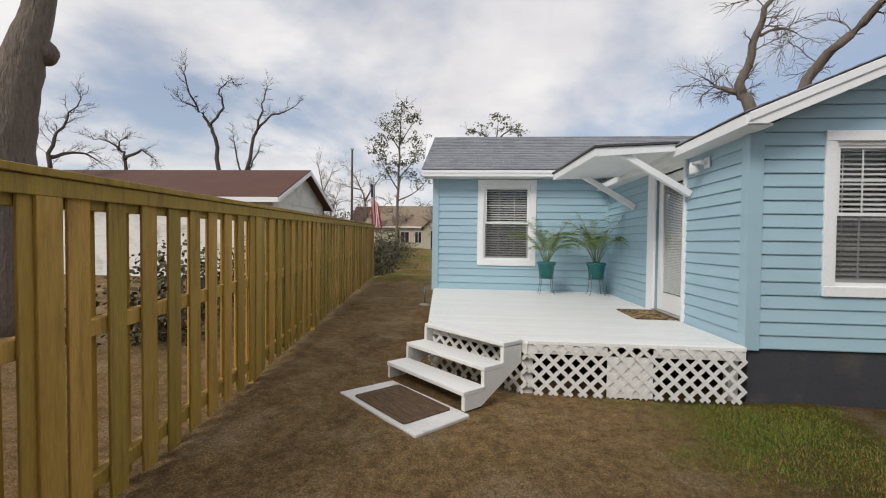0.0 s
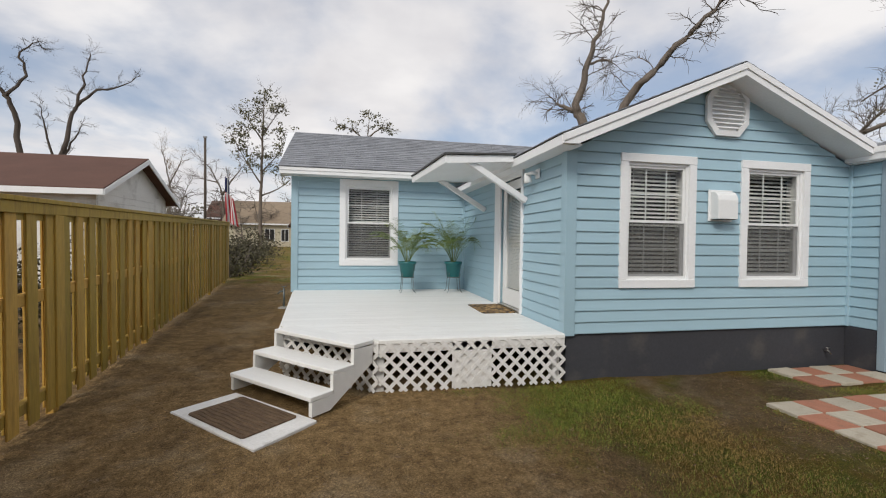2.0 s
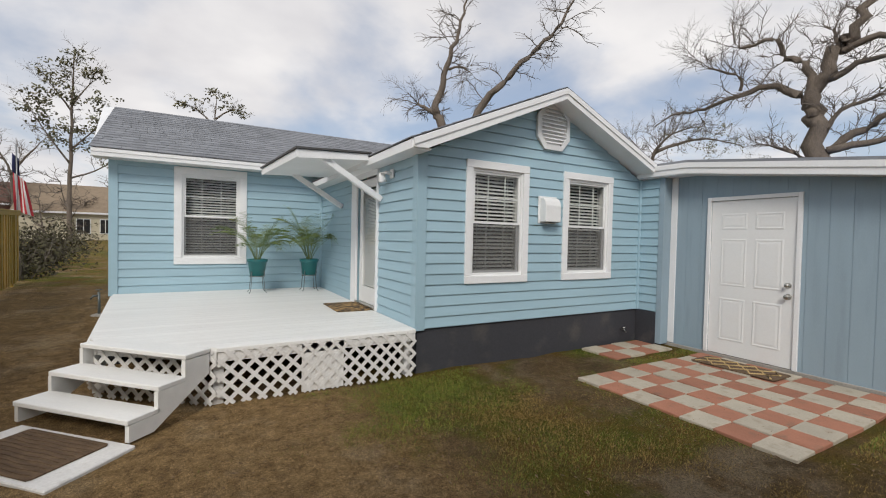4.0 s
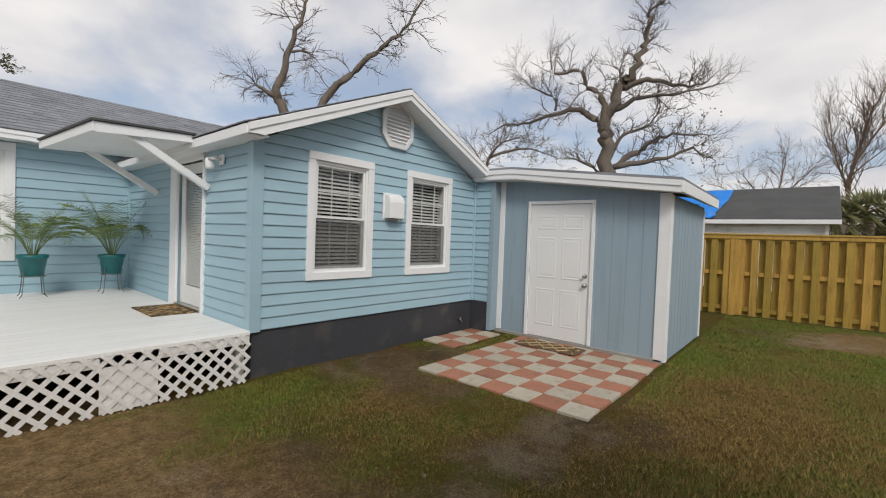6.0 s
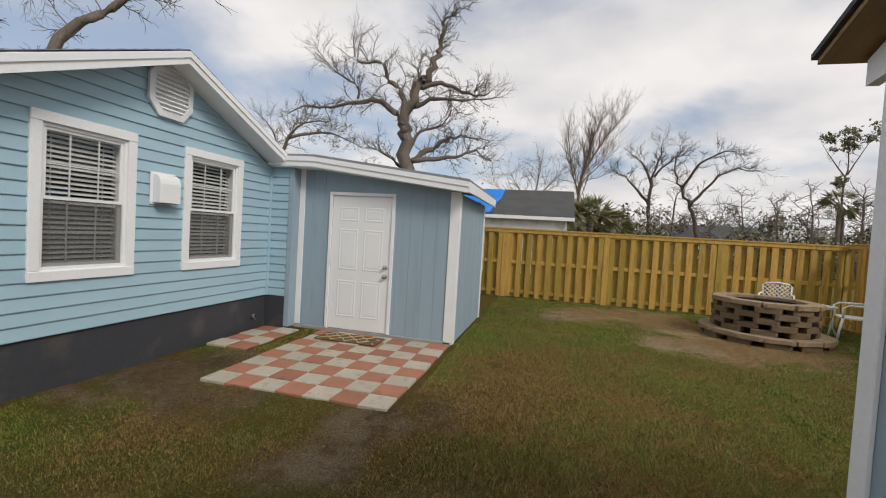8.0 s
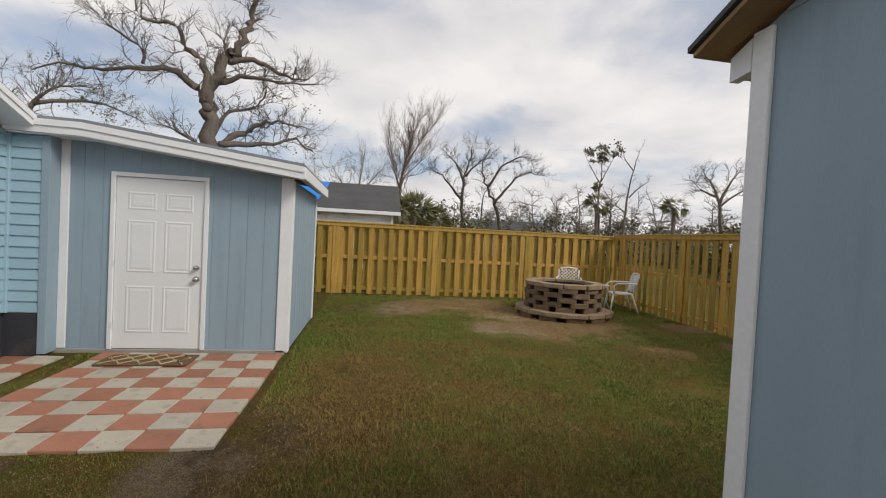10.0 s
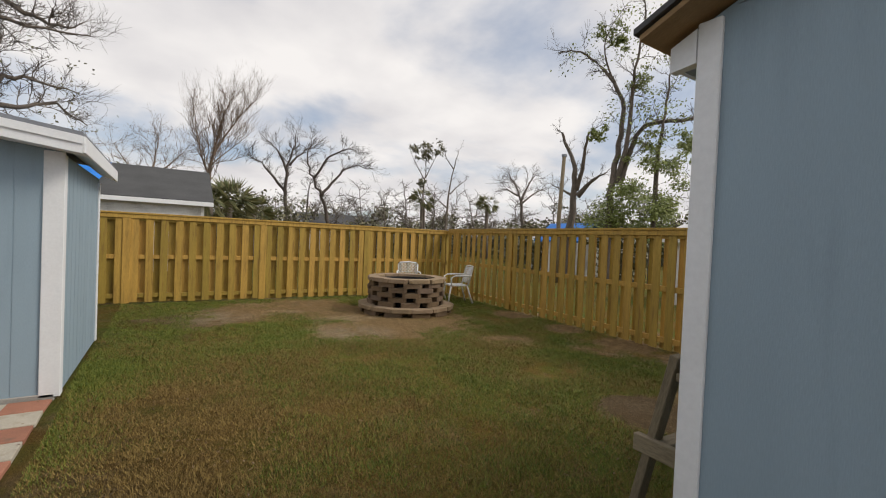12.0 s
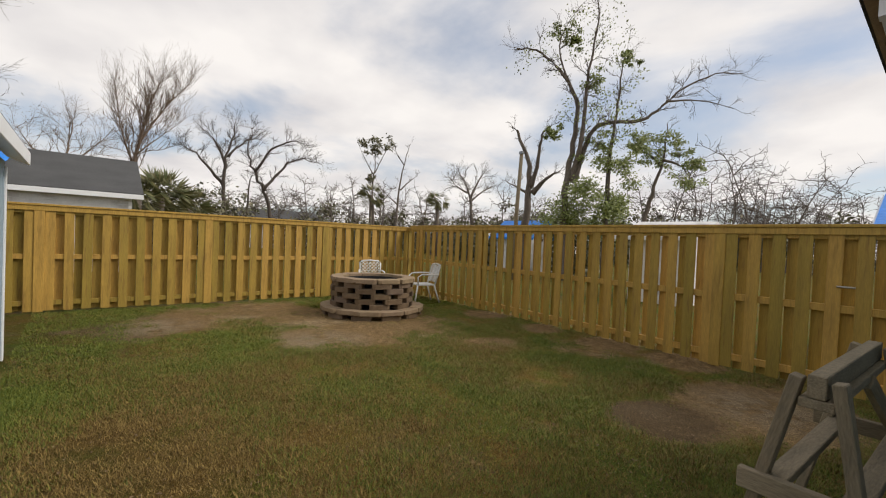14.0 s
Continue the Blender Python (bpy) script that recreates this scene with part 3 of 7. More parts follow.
def house():
    g_holes = [(0.70, 1.53, 1.08, 2.43), (2.30, 3.15, 1.08, 2.43)]
    g_trim = [(0.625, 1.605, 1.005, 2.515), (2.225, 3.235, 1.005, 2.515)]
    gab = (0.0, 3.90, 1.94, 3.44)
    wg = tagged(wall_core("wall_south", 0, 3.9, 0.5, 2.50, g_holes, FACE_Y, gable=gab), "light blue lapped vinyl siding gable wall", "wall", kind="structure")
    siding(wg, 0.0, 3.9, 0.5, 2.50, g_trim, gab)
    window("window_1", *g_trim[0], FACE_Y, "white double-hung window with half-open slat blind")
    window("window_2", *g_trim[1], FACE_Y, "white double-hung window with half-open slat blind")
    # wall with the deck door; along it x runs towards -y
    m = Matrix.Translation((0, 0, 0)) @ FACE_X
    d_hole = [(-2.14, -1.24, DECK_Z, 2.50)]
    wd = tagged(wall_core("wall_west", -4.4, 0, 0.5, 2.72, d_hole, m), "light blue lapped vinyl siding beside the deck", "wall", kind="structure")
    siding(wd, -4.4, 0.0, 0.5, 2.62, [(-2.36, -1.20, DECK_Z - 0.02, 2.52)])
    # back wall behind the deck
    mb = Matrix.Translation((0, 4.4, 0))
    c_trim = (-2.545, -1.395, 1.0, 2.70)
    wb = tagged(wall_core("wall_back", -3.42, 0, 0.5, 2.85, [(-2.46, -1.48, 1.08, 2.62)], mb), "light blue lapped vinyl siding behind the deck", "wall", kind="structure")
    siding(wb, -3.42, 0, 0.5, 2.80, [c_trim], course=0.1425)
    window("window_3", *c_trim, mb, "white double-hung window with closed slat blind", band=0.12)
    mw = Matrix.Translation((-3.42, 4.4, 0)) @ FACE_X
    ww = tagged(wall_core("wall_far", -5.0, 0, 0.0, 2.85, [], mw), "blue siding side wall along the alley", "wall", kind="structure")
    siding(ww, -5.0, 0, 0.5, 2.8, [], course=0.1425)
    # short return wall by the shed
    mr = Matrix.Translation((3.9, 0, 0)) @ FACE_X
    wr = tagged(wall_core("wall_return", 0, 0.36, 0.5, 2.52, [], mr), "short light blue siding return wall", "wall", kind="structure")
    siding(wr, 0.0, 0.345, 0.5, 2.525, [])
    # closing walls, out of sight
    bm = bmesh.new()
    add_box(bm, (3.9, 0.14, 0), (4.04, 9.4, 2.75))
    add_box(bm, (-3.28, 9.26, 0), (3.9, 9.4, 2.85))
    tagged(part("wall_north", bm, SIDING, None), "plain blue back walls of the house", "wall", kind="structure")
    # floor, also out of sight; the rooms' shade is put into its colour
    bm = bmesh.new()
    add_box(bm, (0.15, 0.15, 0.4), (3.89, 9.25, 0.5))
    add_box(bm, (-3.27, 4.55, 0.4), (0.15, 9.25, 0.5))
    tagged(part("floor", bm, DARK, None), "unseen floor inside the house, near black for unlit rooms", "floor", kind="structure")
    # dark skirting under the siding
    for nm, lo, hi in (("skirting_south", (0.012, 0.012, -0.1), (3.90, 0.14, 0.5)), ("skirting_return", (3.888, -0.36, -0.1), (4.03, 0.012, 0.5)),
                       ("skirting_back", (-3.41, 4.412, -0.1), (0.0, 4.53, 0.5)), ("skirting_west", (0.014, 0.14, -0.1), (0.13, 4.412, 0.5))):
        tagged(box(nm, lo, hi, SKIRT, None, 0.006), "charcoal painted skirting panel below the siding", "skirting", kind="structure")
    # corner posts of the siding
    for nm, x, y in (("corner_trim", 0, 0), ("corner_trim", -3.42, 4.4)):
        bm = bmesh.new()
        prism(bm, [(x - 0.028, y - 0.028), (x + 0.095, y - 0.028), (x + 0.095, y - 0.004), (x - 0.004, y - 0.004), (x - 0.004, y + 0.095), (x - 0.028, y + 0.095)], 0.49, 2.62 if x == 0 else 2.80)
        tagged(part(nm, bm, SIDING, None), "light blue vinyl corner post", "trim", kind="structure")
    for nm, x, y in (("inside_corner", -0.03, 4.37), ("inside_corner", 3.87, -0.03)):
        tagged(box(nm, (x - 0.012, y - 0.012, 0.5), (x + 0.028, y + 0.028, 2.72), SIDING), "light blue inside corner strip", "trim", kind="structure")
    box_vent()


def box_vent():
    # octagonal gable vent
    vent = thing("gable_vent", "white octagonal louvred vent under the gable peak", "vent", Matrix.Translation((1.99, -0.02, 3.075)))
    w, h, c = 0.29, 0.30, 0.13
    oct8 = [(-w + c, -h), (w - c, -h), (w, -h + c * 1.2), (w, h - c * 1.2), (w - c, h), (-w + c, h), (-w, h - c * 1.2), (-w, -h + c * 1.2)]
    bm = bmesh.new()
    t = pose(0, 0, 0, 90)
    lo = [bm.verts.new(t @ Vector((x, z, 0.0))) for x, z in oct8]
    mid = [bm.verts.new(t @ Vector((x, z, 0.035))) for x, z in oct8]
    inn = [bm.verts.new(t @ Vector((x * 0.8, z * 0.8, 0.045))) for x, z in oct8]
    inb = [bm.verts.new(t @ Vector((x * 0.8, z * 0.8, 0.008))) for x, z in oct8]
    for a, b in ((lo, mid), (mid, inn), (inn, inb)):
        for i in range(8):
            j = (i + 1) % 8
            bm.faces.new((a[i], a[j], b[j], b[i]))
    bm.faces.new(inb)
    part("frame", bm, WHITE, vent)
    for i in range(9):
        z = -0.20 + i * 0.05
        half = 0.225 - max(0, abs(z) - 0.13) * 0.75
        put("louvre", box_mesh((2 * half, 0.034, 0.006), WHITE, 0), vent, pose(0, -0.026, z, 42))
    # dryer hood
    hood = thing("vent_hood", "white plastic wall vent hood between two windows", "vent hood", Matrix.Translation((1.93, -0.02, 1.80)))
    bm = bmesh.new()
    side = [(0, 0), (-0.125, 0), (-0.125, 0.22), (-0.11, 0.275), (-0.075, 0.315), (0, 0.325)]
    prism(bm, side, -0.135, 0.135, Matrix(((0, 0, 1, 0), (1, 0, 0, 0), (0, 1, 0, 0), (0, 0, 0, 1))))
    bmesh.ops.bevel(bm, geom=bm.edges[:], offset=0.006, segments=1, affect="EDGES")
    part("cover", bm, VINYL, hood)
    box("base_plate", (-0.165, -0.012, -0.02), (0.165, 0.0, 0.345), VINYL, hood)
    # thin black plate below the closed cover draws the hood's shaded hollow
    bm = bmesh.new()
    add_box(bm, (-0.115, -0.115, -0.004), (0.115, -0.02, -0.001))
    part("opening", bm, DARK, hood)
    # hose spigot
    sp = thing("spigot", "small brass hose spigot on the skirting", "tap", Matrix.Translation((3.56, 0.01, 0.2)))
    bars("pipe", [[(0, 0, 0), (0, -0.06, 0), (0, -0.09, -0.035)]], 0.012, CHROME, sp)
    bars("handle", [[(-0.03, -0.05, 0.035), (0.03, -0.05, 0.035)], [(0, -0.05, 0), (0, -0.05, 0.035)]], 0.006, CHROME, sp)


house()


def shingle_slope(roof, a, b, run, rise, rows, tab=0.24, seed=1):
    """Shingle tabs on a slope: a to b is the eave; run (x, y) the level way up, rise its height."""
    rnd = random.Random(seed)
    a, b, up_v = Vector(a), Vector(b), Vector((run[0], run[1], rise))
    along = (b - a).normalized()
    nrm = along.cross(up_v).normalized()
    if nrm.z < 0:
        nrm = -nrm
    length = (b - a).length
    vs, fs = [], []
    for r in range(rows):
        s = -rnd.random() * tab
        while s < length:
            w = tab * rnd.choice((0.5, 0.8, 1.0, 1.2))
            x0, x1 = max(s, 0), min(s + w - 0.004, length)
            if x1 - x0 > 0.01:
                lo, hi = up_v * (r / rows), up_v * min(1.0, (r + 1.06) / rows)
                lift = 0.010 + 0.004 * rnd.random()
                k = len(vs)
                for base, q in ((lo, lift), (hi, 0.004)):
                    for xx in (x0, x1):
                        vs.append(a + along * xx + base + nrm * q)
                        vs.append(a + along * xx + base)
                fs += [(k, k + 2, k + 6, k + 4), (k, k + 1, k + 3, k + 2), (k, k + 4, k + 5, k + 1), (k + 2, k + 3, k + 7, k + 6)]
            s += w
    ob = put("shingles", mesh_of("shingles", vs, fs, SHINGLE), roof, None, "weathered grey asphalt shingle tabs")
    tagged(ob, kind="stuff")


def slab(bm, pts, drop):
    """A sloping slab: the corners of its top, and its depth."""
    top = [bm.verts.new(Vector(p)) for p in pts]
    low = [bm.verts.new(Vector(p) - Vector((0, 0, drop))) for p in pts]
    bm.faces.new(top)
    bm.faces.new(low[::-1])
    for i in range(len(top)):
        j = (i + 1) % len(top)
        bm.faces.new((top[j], top[i], low[i], low[j]))


def roofs():
    # gable roof over the front block
    roof = thing("roof_front", "grey shingled gable roof with white rake boards", "roof", kind="structure")
    AX, AZ, OV = 1.94, 3.54, -0.30
    LX, LZ, RX, RZ = -0.22, 2.62, 4.12, 2.62
    bm = bmesh.new()
    slab(bm, [(LX, OV, LZ - 0.02), (AX, OV, AZ - 0.02), (AX, 8.8, AZ - 0.02), (LX, 8.8, LZ - 0.02)], 0.05)
    slab(bm, [(AX, OV, AZ - 0.02), (RX, OV, RZ - 0.02), (RX, 8.8, RZ - 0.02), (AX, 8.8, AZ - 0.02)], 0.05)
    part("decking", bm, WHITE, roof)
    shingle_slope(roof, (LX - 0.02, OV - 0.02, LZ - 0.018), (LX - 0.02, 8.8, LZ - 0.018), (AX - LX + 0.02, 0), AZ - LZ + 0.008, 17, seed=3)
    shingle_slope(roof, (RX + 0.02, OV - 0.02, RZ - 0.018), (RX + 0.02, 8.8, RZ - 0.018), (AX - RX - 0.02, 0), AZ - RZ + 0.008, 17, seed=4)
    for x0, z0, x1, z1 in ((LX, LZ, AX, AZ), (AX, AZ, RX - 0.32, RZ + 0.14)):
        bm = bmesh.new()
        k = Matrix(((1, 0, 0, 0), (0, 0, 1, 0), (0, 1, 0, 0), (0, 0, 0, 1)))
        prism(bm, [(x0, z0 - (0.115 if x0 < 0 else 0.165)), (x0 + 0.16, z0 - (0.115 if x0 < 0 else 0.235)), (x1, z1 - 0.165), (x1, z1 - 0.025), (x0, z0 - 0.025)], OV - 0.025, OV, k)
        part("rake_board", bm, WHITE, roof)
        bm = bmesh.new()
        prism(bm, [(x0, z0 - 0.095), (x1, z1 - 0.095), (x1, z1 - 0.03), (x0, z0 - 0.03)], OV - 0.04, OV - 0.025, k)
        part("rake_trim", bm, WHITE, roof)
        bm = bmesh.new()
        prism(bm, [(x0 + (0.25 if x0 < 0 else 0), z0 - (0.055 if x0 < 0 else 0.16)), (x1, z1 - 0.17), (x1, z1 - 0.15), (x0 + (0.25 if x0 < 0 else 0), z0 - (0.035 if x0 < 0 else 0.14))], OV, 0.0, k)
        part("soffit", bm, WHITE, roof)
    # eave box along the deck side
    bm = bmesh.new()
    add_box(bm, (LX - 0.01, OV, LZ - 0.125), (LX + 0.02, 8.7, LZ - 0.03))
    part("fascia", bm, WHITE, roof)
    bm = bmesh.new()
    add_box(bm, (LX + 0.02, OV + 0.01, LZ - 0.125), (0.0, 8.7, LZ - 0.105))
    part("eave_soffit", bm, WHITE, roof)
    # roof over the back block, ridge along x
    rb = thing("roof_back", "grey shingled roof over the back wing", "roof", kind="structure")
    EY, EZ, RY, RZ2 = 4.08, 2.87, 6.4, 4.05
    X0, X1 = -3.62, 3.0
    bm = bmesh.new()
    slab(bm, [(X0, EY, EZ - 0.02), (X1, EY, EZ - 0.02), (X1, RY, RZ2 - 0.02), (X0 - 0.2, RY, RZ2 - 0.02)], 0.06)
    slab(bm, [(X0 - 0.2, RY, RZ2 - 0.02), (X1, RY, RZ2 - 0.02), (X1, 9.7, 2.7), (X0, 9.7, 2.7)], 0.06)
    part("decking", bm, WHITE, rb)
    shingle_slope(rb, (X0 - 0.02, EY - 0.03, EZ - 0.018), (X1, EY - 0.03, EZ - 0.018), (0, RY - EY + 0.03), RZ2 - EZ + 0.01, 19, seed=5)
    bm = bmesh.new()
    add_box(bm, (X0, EY - 0.022, EZ - 0.15), (0.0, EY, EZ - 0.03))
    add_box(bm, (X0, EY - 0.034, EZ - 0.085), (0.0, EY - 0.022, EZ - 0.032))
    part("fascia", bm, WHITE, rb)
    bm = bmesh.new()
    add_box(bm, (X0, EY, EZ - 0.15), (0.0, 4.4, EZ - 0.13))
    part("soffit", bm, WHITE, rb)
    bm = bmesh.new()
    k = Matrix(((0, 0, 1, 0), (1, 0, 0, 0), (0, 1, 0, 0), (0, 0, 0, 1)))
    prism(bm, [(EY, EZ - 0.15), (RY, RZ2 - 0.16), (RY, RZ2 - 0.03), (EY, EZ - 0.03)], X0 - 0.005, X0 + 0.018, k)
    prism(bm, [(4.4, 2.80), (9.4, 2.6), (RY, RZ2 - 0.1)], -3.42, -3.30, k)
    part("rake_board", bm, WHITE, rb)


roofs()


def awning():
    """The canopy over the deck door: a shallow slope on two diagonal brackets."""
    aw = thing("door_canopy", "white painted wooden canopy on two diagonal brackets", "canopy")
    y0, y1, xo = 1.05, 3.05, -1.12
    zi, zo = 2.665, 2.625
    bm = bmesh.new()
    slab(bm, [(xo - 0.04, y0 - 0.045, zo), (-0.2, y0 - 0.045, zi), (-0.2, y1, zi), (xo - 0.2, y1, zo)], 0.022)
    part("roof_board", bm, DARKROOF, aw, "dark shingled top")
    k = Matrix(((1, 0, 0, 0), (0, 0, 1, 0), (0, 1, 0, 0), (0, 0, 0, 1)))
    bm = bmesh.new()
    prism(bm, [(xo, zo - 0.13), (-0.23, zi - 0.11), (-0.23, zi - 0.03), (xo, zo - 0.028)], y0 - 0.02, y0, k)
    part("side_fascia", bm, WHITE, aw)
    beam("front_fascia", (xo - 0.01, y0 - 0.02, zo - 0.075), (xo - 0.17, y1, zo - 0.075), 0.022, 0.10, WHITE, aw)
    bm = bmesh.new()
    slab(bm, [(xo + 0.01, y0, zo - 0.10), (0, y0, zi - 0.08), (0, y1, zi - 0.08), (xo - 0.14, y1, zo - 0.10)], 0.012)
    part("soffit", bm, WHITE, aw)
    for y in (y0 + 0.06, y1 - 0.12):
        beam("bracket", (-0.02, y, 2.06), (-0.86, y, zo - 0.06), 0.075, 0.075, WHITE, aw)
    # flat light fixture under the canopy
    lt = thing("ceiling_fixture", "flat white light fixture under the canopy", "light fixture", Matrix.Translation((-0.62, 2.35, 2.545)))
    bm = bmesh.new()
    add_box(bm, (-0.16, -0.32, 0.0), (0.16, 0.32, 0.03))
    bmesh.ops.bevel(bm, geom=bm.edges[:], offset=0.012, segments=2, affect="EDGES")
    part("body", bm, VINYL, lt)


awning()


def deck_door():
    d = thing("door_1", "white full-glass door with wide white casing", "door", FACE_X, kind="structure")
    # casing and fixed side panel (x runs towards -y)
    for lo, hi in (((-2.36, -0.035, DECK_Z), (-2.12, 0.0, 2.50)), ((-1.25, -0.04, DECK_Z), (-1.20, 0.0, 2.50)), ((-2.12, -0.034, 2.42), (-1.25, 0.0, 2.50))):
        box("casing", lo, hi, WHITE, d)
    box("threshold", (-2.12, -0.05, DECK_Z + 0.004), (-1.25, 0.1, DECK_Z + 0.035), CHROME, d)
    bm = bmesh.new()
    for lo, hi in (((-2.11, 0.03, DECK_Z + 0.04), (-1.98, 0.07, 2.41)), ((-1.39, 0.03, DECK_Z + 0.04), (-1.26, 0.07, 2.41)), ((-1.98, 0.031, DECK_Z + 0.04), (-1.39, 0.069, DECK_Z + 0.28)), ((-1.98, 0.031, 2.28), (-1.39, 0.069, 2.41))):
        add_box(bm, lo, hi)
    leaf = part("door_leaf", bm, VINYL, d)
    g = put("pane", mesh_of("pane", [(-1.98, 0.045, DECK_Z + 0.28), (-1.39, 0.045, DECK_Z + 0.28), (-1.39, 0.045, 2.28), (-1.98, 0.045, 2.28)], [(0, 1, 2, 3)], GLASS), leaf)
    g.visible_shadow = False
    slat = box_mesh((0.58, 0.02, 0.003), BLIND, 0)
    z = 2.25
    while z > DECK_Z + 0.3:
        put("slat", slat, leaf, pose(-1.685, 0.058, z, 55))
        z -= 0.021
    # sheet behind the door slats, coloured black for the shade indoors
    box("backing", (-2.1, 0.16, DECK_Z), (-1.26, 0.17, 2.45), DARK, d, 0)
    bars("handle", [[(-1.33, 0.03, 1.5), (-1.33, -0.02, 1.5), (-1.42, -0.02, 1.5)]], 0.01, CHROME, d)
    # spot lamp on the wall
    lamp = thing("wall_lamp", "white twin flood lamp on the siding", "lamp", Matrix.Translation((-0.02, 0.72, 2.36)) @ FACE_X)
    box("back_plate", (-0.06, -0.02, -0.06), (0.06, 0.0, 0.06), VINYL, lamp, 0.01)
    bars("arm", [[(0, -0.01, 0.0), (0, -0.09, 0.01), (-0.07, -0.12, -0.0)]], 0.022, VINYL, lamp, sides=10)
    bm = bmesh.new()
    lathe(bm, [(0.028, 0.0), (0.04, -0.03), (0.055, -0.10), (0.05, -0.125)], 16, pose(-0.09, -0.12, 0.02, 15, 10))
    part("bulb_cup", bm, VINYL, lamp, smooth=True)


deck_door()


# ---- deck ----
def deck():
    dk = thing("deck", "white painted plank deck with lattice skirt", "deck", kind="structure")
    # the cut corner runs from (-3.05, 0.72) to (-2.02, -0.04)
    y, w = -0.04, 0.145
    while y < 4.36:
        y2 = min(y + w - 0.006, 4.372)

        def left(v):
            return max(-3.06, -2.02 - (v + 0.04) * 1.355) if v < 0.73 else -3.06 - (v - 0.73) * 0.09

        bm = bmesh.new()
        prism(bm, [(left(y), y), (-0.028, y), (-0.028, y2), (left(y2), y2)], DECK_Z - 0.03, DECK_Z)
        part("plank", bm, DECK, dk)
        y += w
    # rim boards
    for a, b in (((-2.02, -0.052, DECK_Z - 0.022), (-0.03, -0.052, DECK_Z - 0.022)), ((-3.40, 4.36, DECK_Z - 0.07), (-3.07, 0.74, DECK_Z - 0.07))):
        beam("rim_board", a, b, 0.022, 0.10 if a[0] < -2.5 else 0.04, DECK, dk)
    # one solid near-black block where joists run: under-deck shade put into colour
    bm = bmesh.new()
    add_box(bm, (-2.9, 0.6, 0.30), (-0.1, 4.3, DECK_Z - 0.04))
    part("joists", bm, DARK, dk)
    for x, y in ((-2.0, 0.0), (-1.05, 0.02), (-0.08, 0.05), (-3.0, 0.8), (-3.16, 2.6), (-3.31, 4.26)):
        box("post", (x - 0.045, y, -0.1), (x + 0.045, y + 0.09, DECK_Z - 0.03), LATTICE, dk)


deck()


def lattice(name, length, z0, z1, m, solid, label):
    """A diagonal lattice panel, x along it, outside towards -y."""
    la = thing(name, label, "lattice", m, kind="structure")
    step, w, h = 0.098, 0.036, z1 - z0
    for kind in (1, -1):
        s = -h
        while s < length + h:
            # clip the 45 degree strip to the panel
            x0, x1 = (s, s + h) if kind == 1 else (s + h, s)
            za, zb = z0, z1
            xa, xb = x0, x1
            if xa < 0:
                za, xa = za + (0 - xa), 0
            if xa > length:
                za, xa = za + (xa - length), length
            if xb > length:
                zb, xb = zb - (xb - length), length
            if xb < 0:
                zb, xb = zb - (0 - xb), 0
            if zb - za > 0.03:
                beam("slat", (xa, -0.006 if kind == 1 else -0.013, za), (xb, -0.006 if kind == 1 else -0.013, zb), 0.006, w, LATTICE, la, 0)
            s += step * 1.414
    if solid:
        box("backing_board", (solid[0], 0.0, z0), (solid[1], 0.012, z1), LATTICE, la, 0, "white board behind the lattice")
    box("top_board", (0, 0.0, z1 - 0.10), (length, 0.012, z1), LATTICE, la, 0)


lattice("lattice_front", 1.98, 0.0, DECK_Z - 0.03, Matrix.Translation((-2.01, -0.05, 0)), (0.74, 1.16), "white wooden lattice skirt below the deck edge")
DIAG = math.degrees(math.atan2(-0.76, 1.03))
lattice("lattice_diagonal", 1.28, 0.0, DECK_Z - 0.03, Matrix.Translation((-3.05, 0.71, 0)) @ pose(0, 0, 0, 0, 0, DIAG), None, "white wooden lattice behind the open steps")


def steps():
    # local frame: x along the treads, -y outwards, origin at the middle of the deck's cut edge
    m = Matrix.Translation((-2.585, 0.295, 0)) @ pose(0, 0, 0, 0, 0, -45)
    st = thing("deck_steps", "white painted open wooden steps on stringers", "steps", m, kind="structure")
    half = 0.60
    for z, y in ((DECK_Z + 0.002, -0.135), (0.34, -0.385), (0.17, -0.635)):
        box("tread", (-half, y - 0.0, z - 0.04), (half, y + 0.27, z), DECK, st, 0.006)
    for s in (-1, 1):
        bm = bmesh.new()
        k = Matrix(((0, 0, 1, 0), (1, 0, 0, 0), (0, 1, 0, 0), (0, 0, 0, 1)))
        prism(bm, [(0.12, DECK_Z - 0.05), (-0.135, DECK_Z - 0.042), (-0.135, 0.30), (-0.385, 0.298), (-0.385, 0.13), (-0.62, 0.128), (-0.62, 0.0), (-0.42, 0.0), (0.12, 0.30)], s * half - (0.04 if s > 0 else 0), s * half + (0 if s > 0 else 0.04), k)
        part("stringer", bm, DECK, st)
    pad = thing("step_pad", "white painted concrete pad at the foot of the steps", "pad", kind="structure")
    bm = bmesh.new()
    prism(bm, [(-3.80, -0.25), (-2.95, -1.08), (-2.55, -0.64), (-3.37, 0.16)], -0.06, 0.008)
    bmesh.ops.bevel(bm, geom=bm.edges[:], offset=0.008, segments=1, affect="EDGES")
    part("slab", bm, LATTICE, pad)


steps()


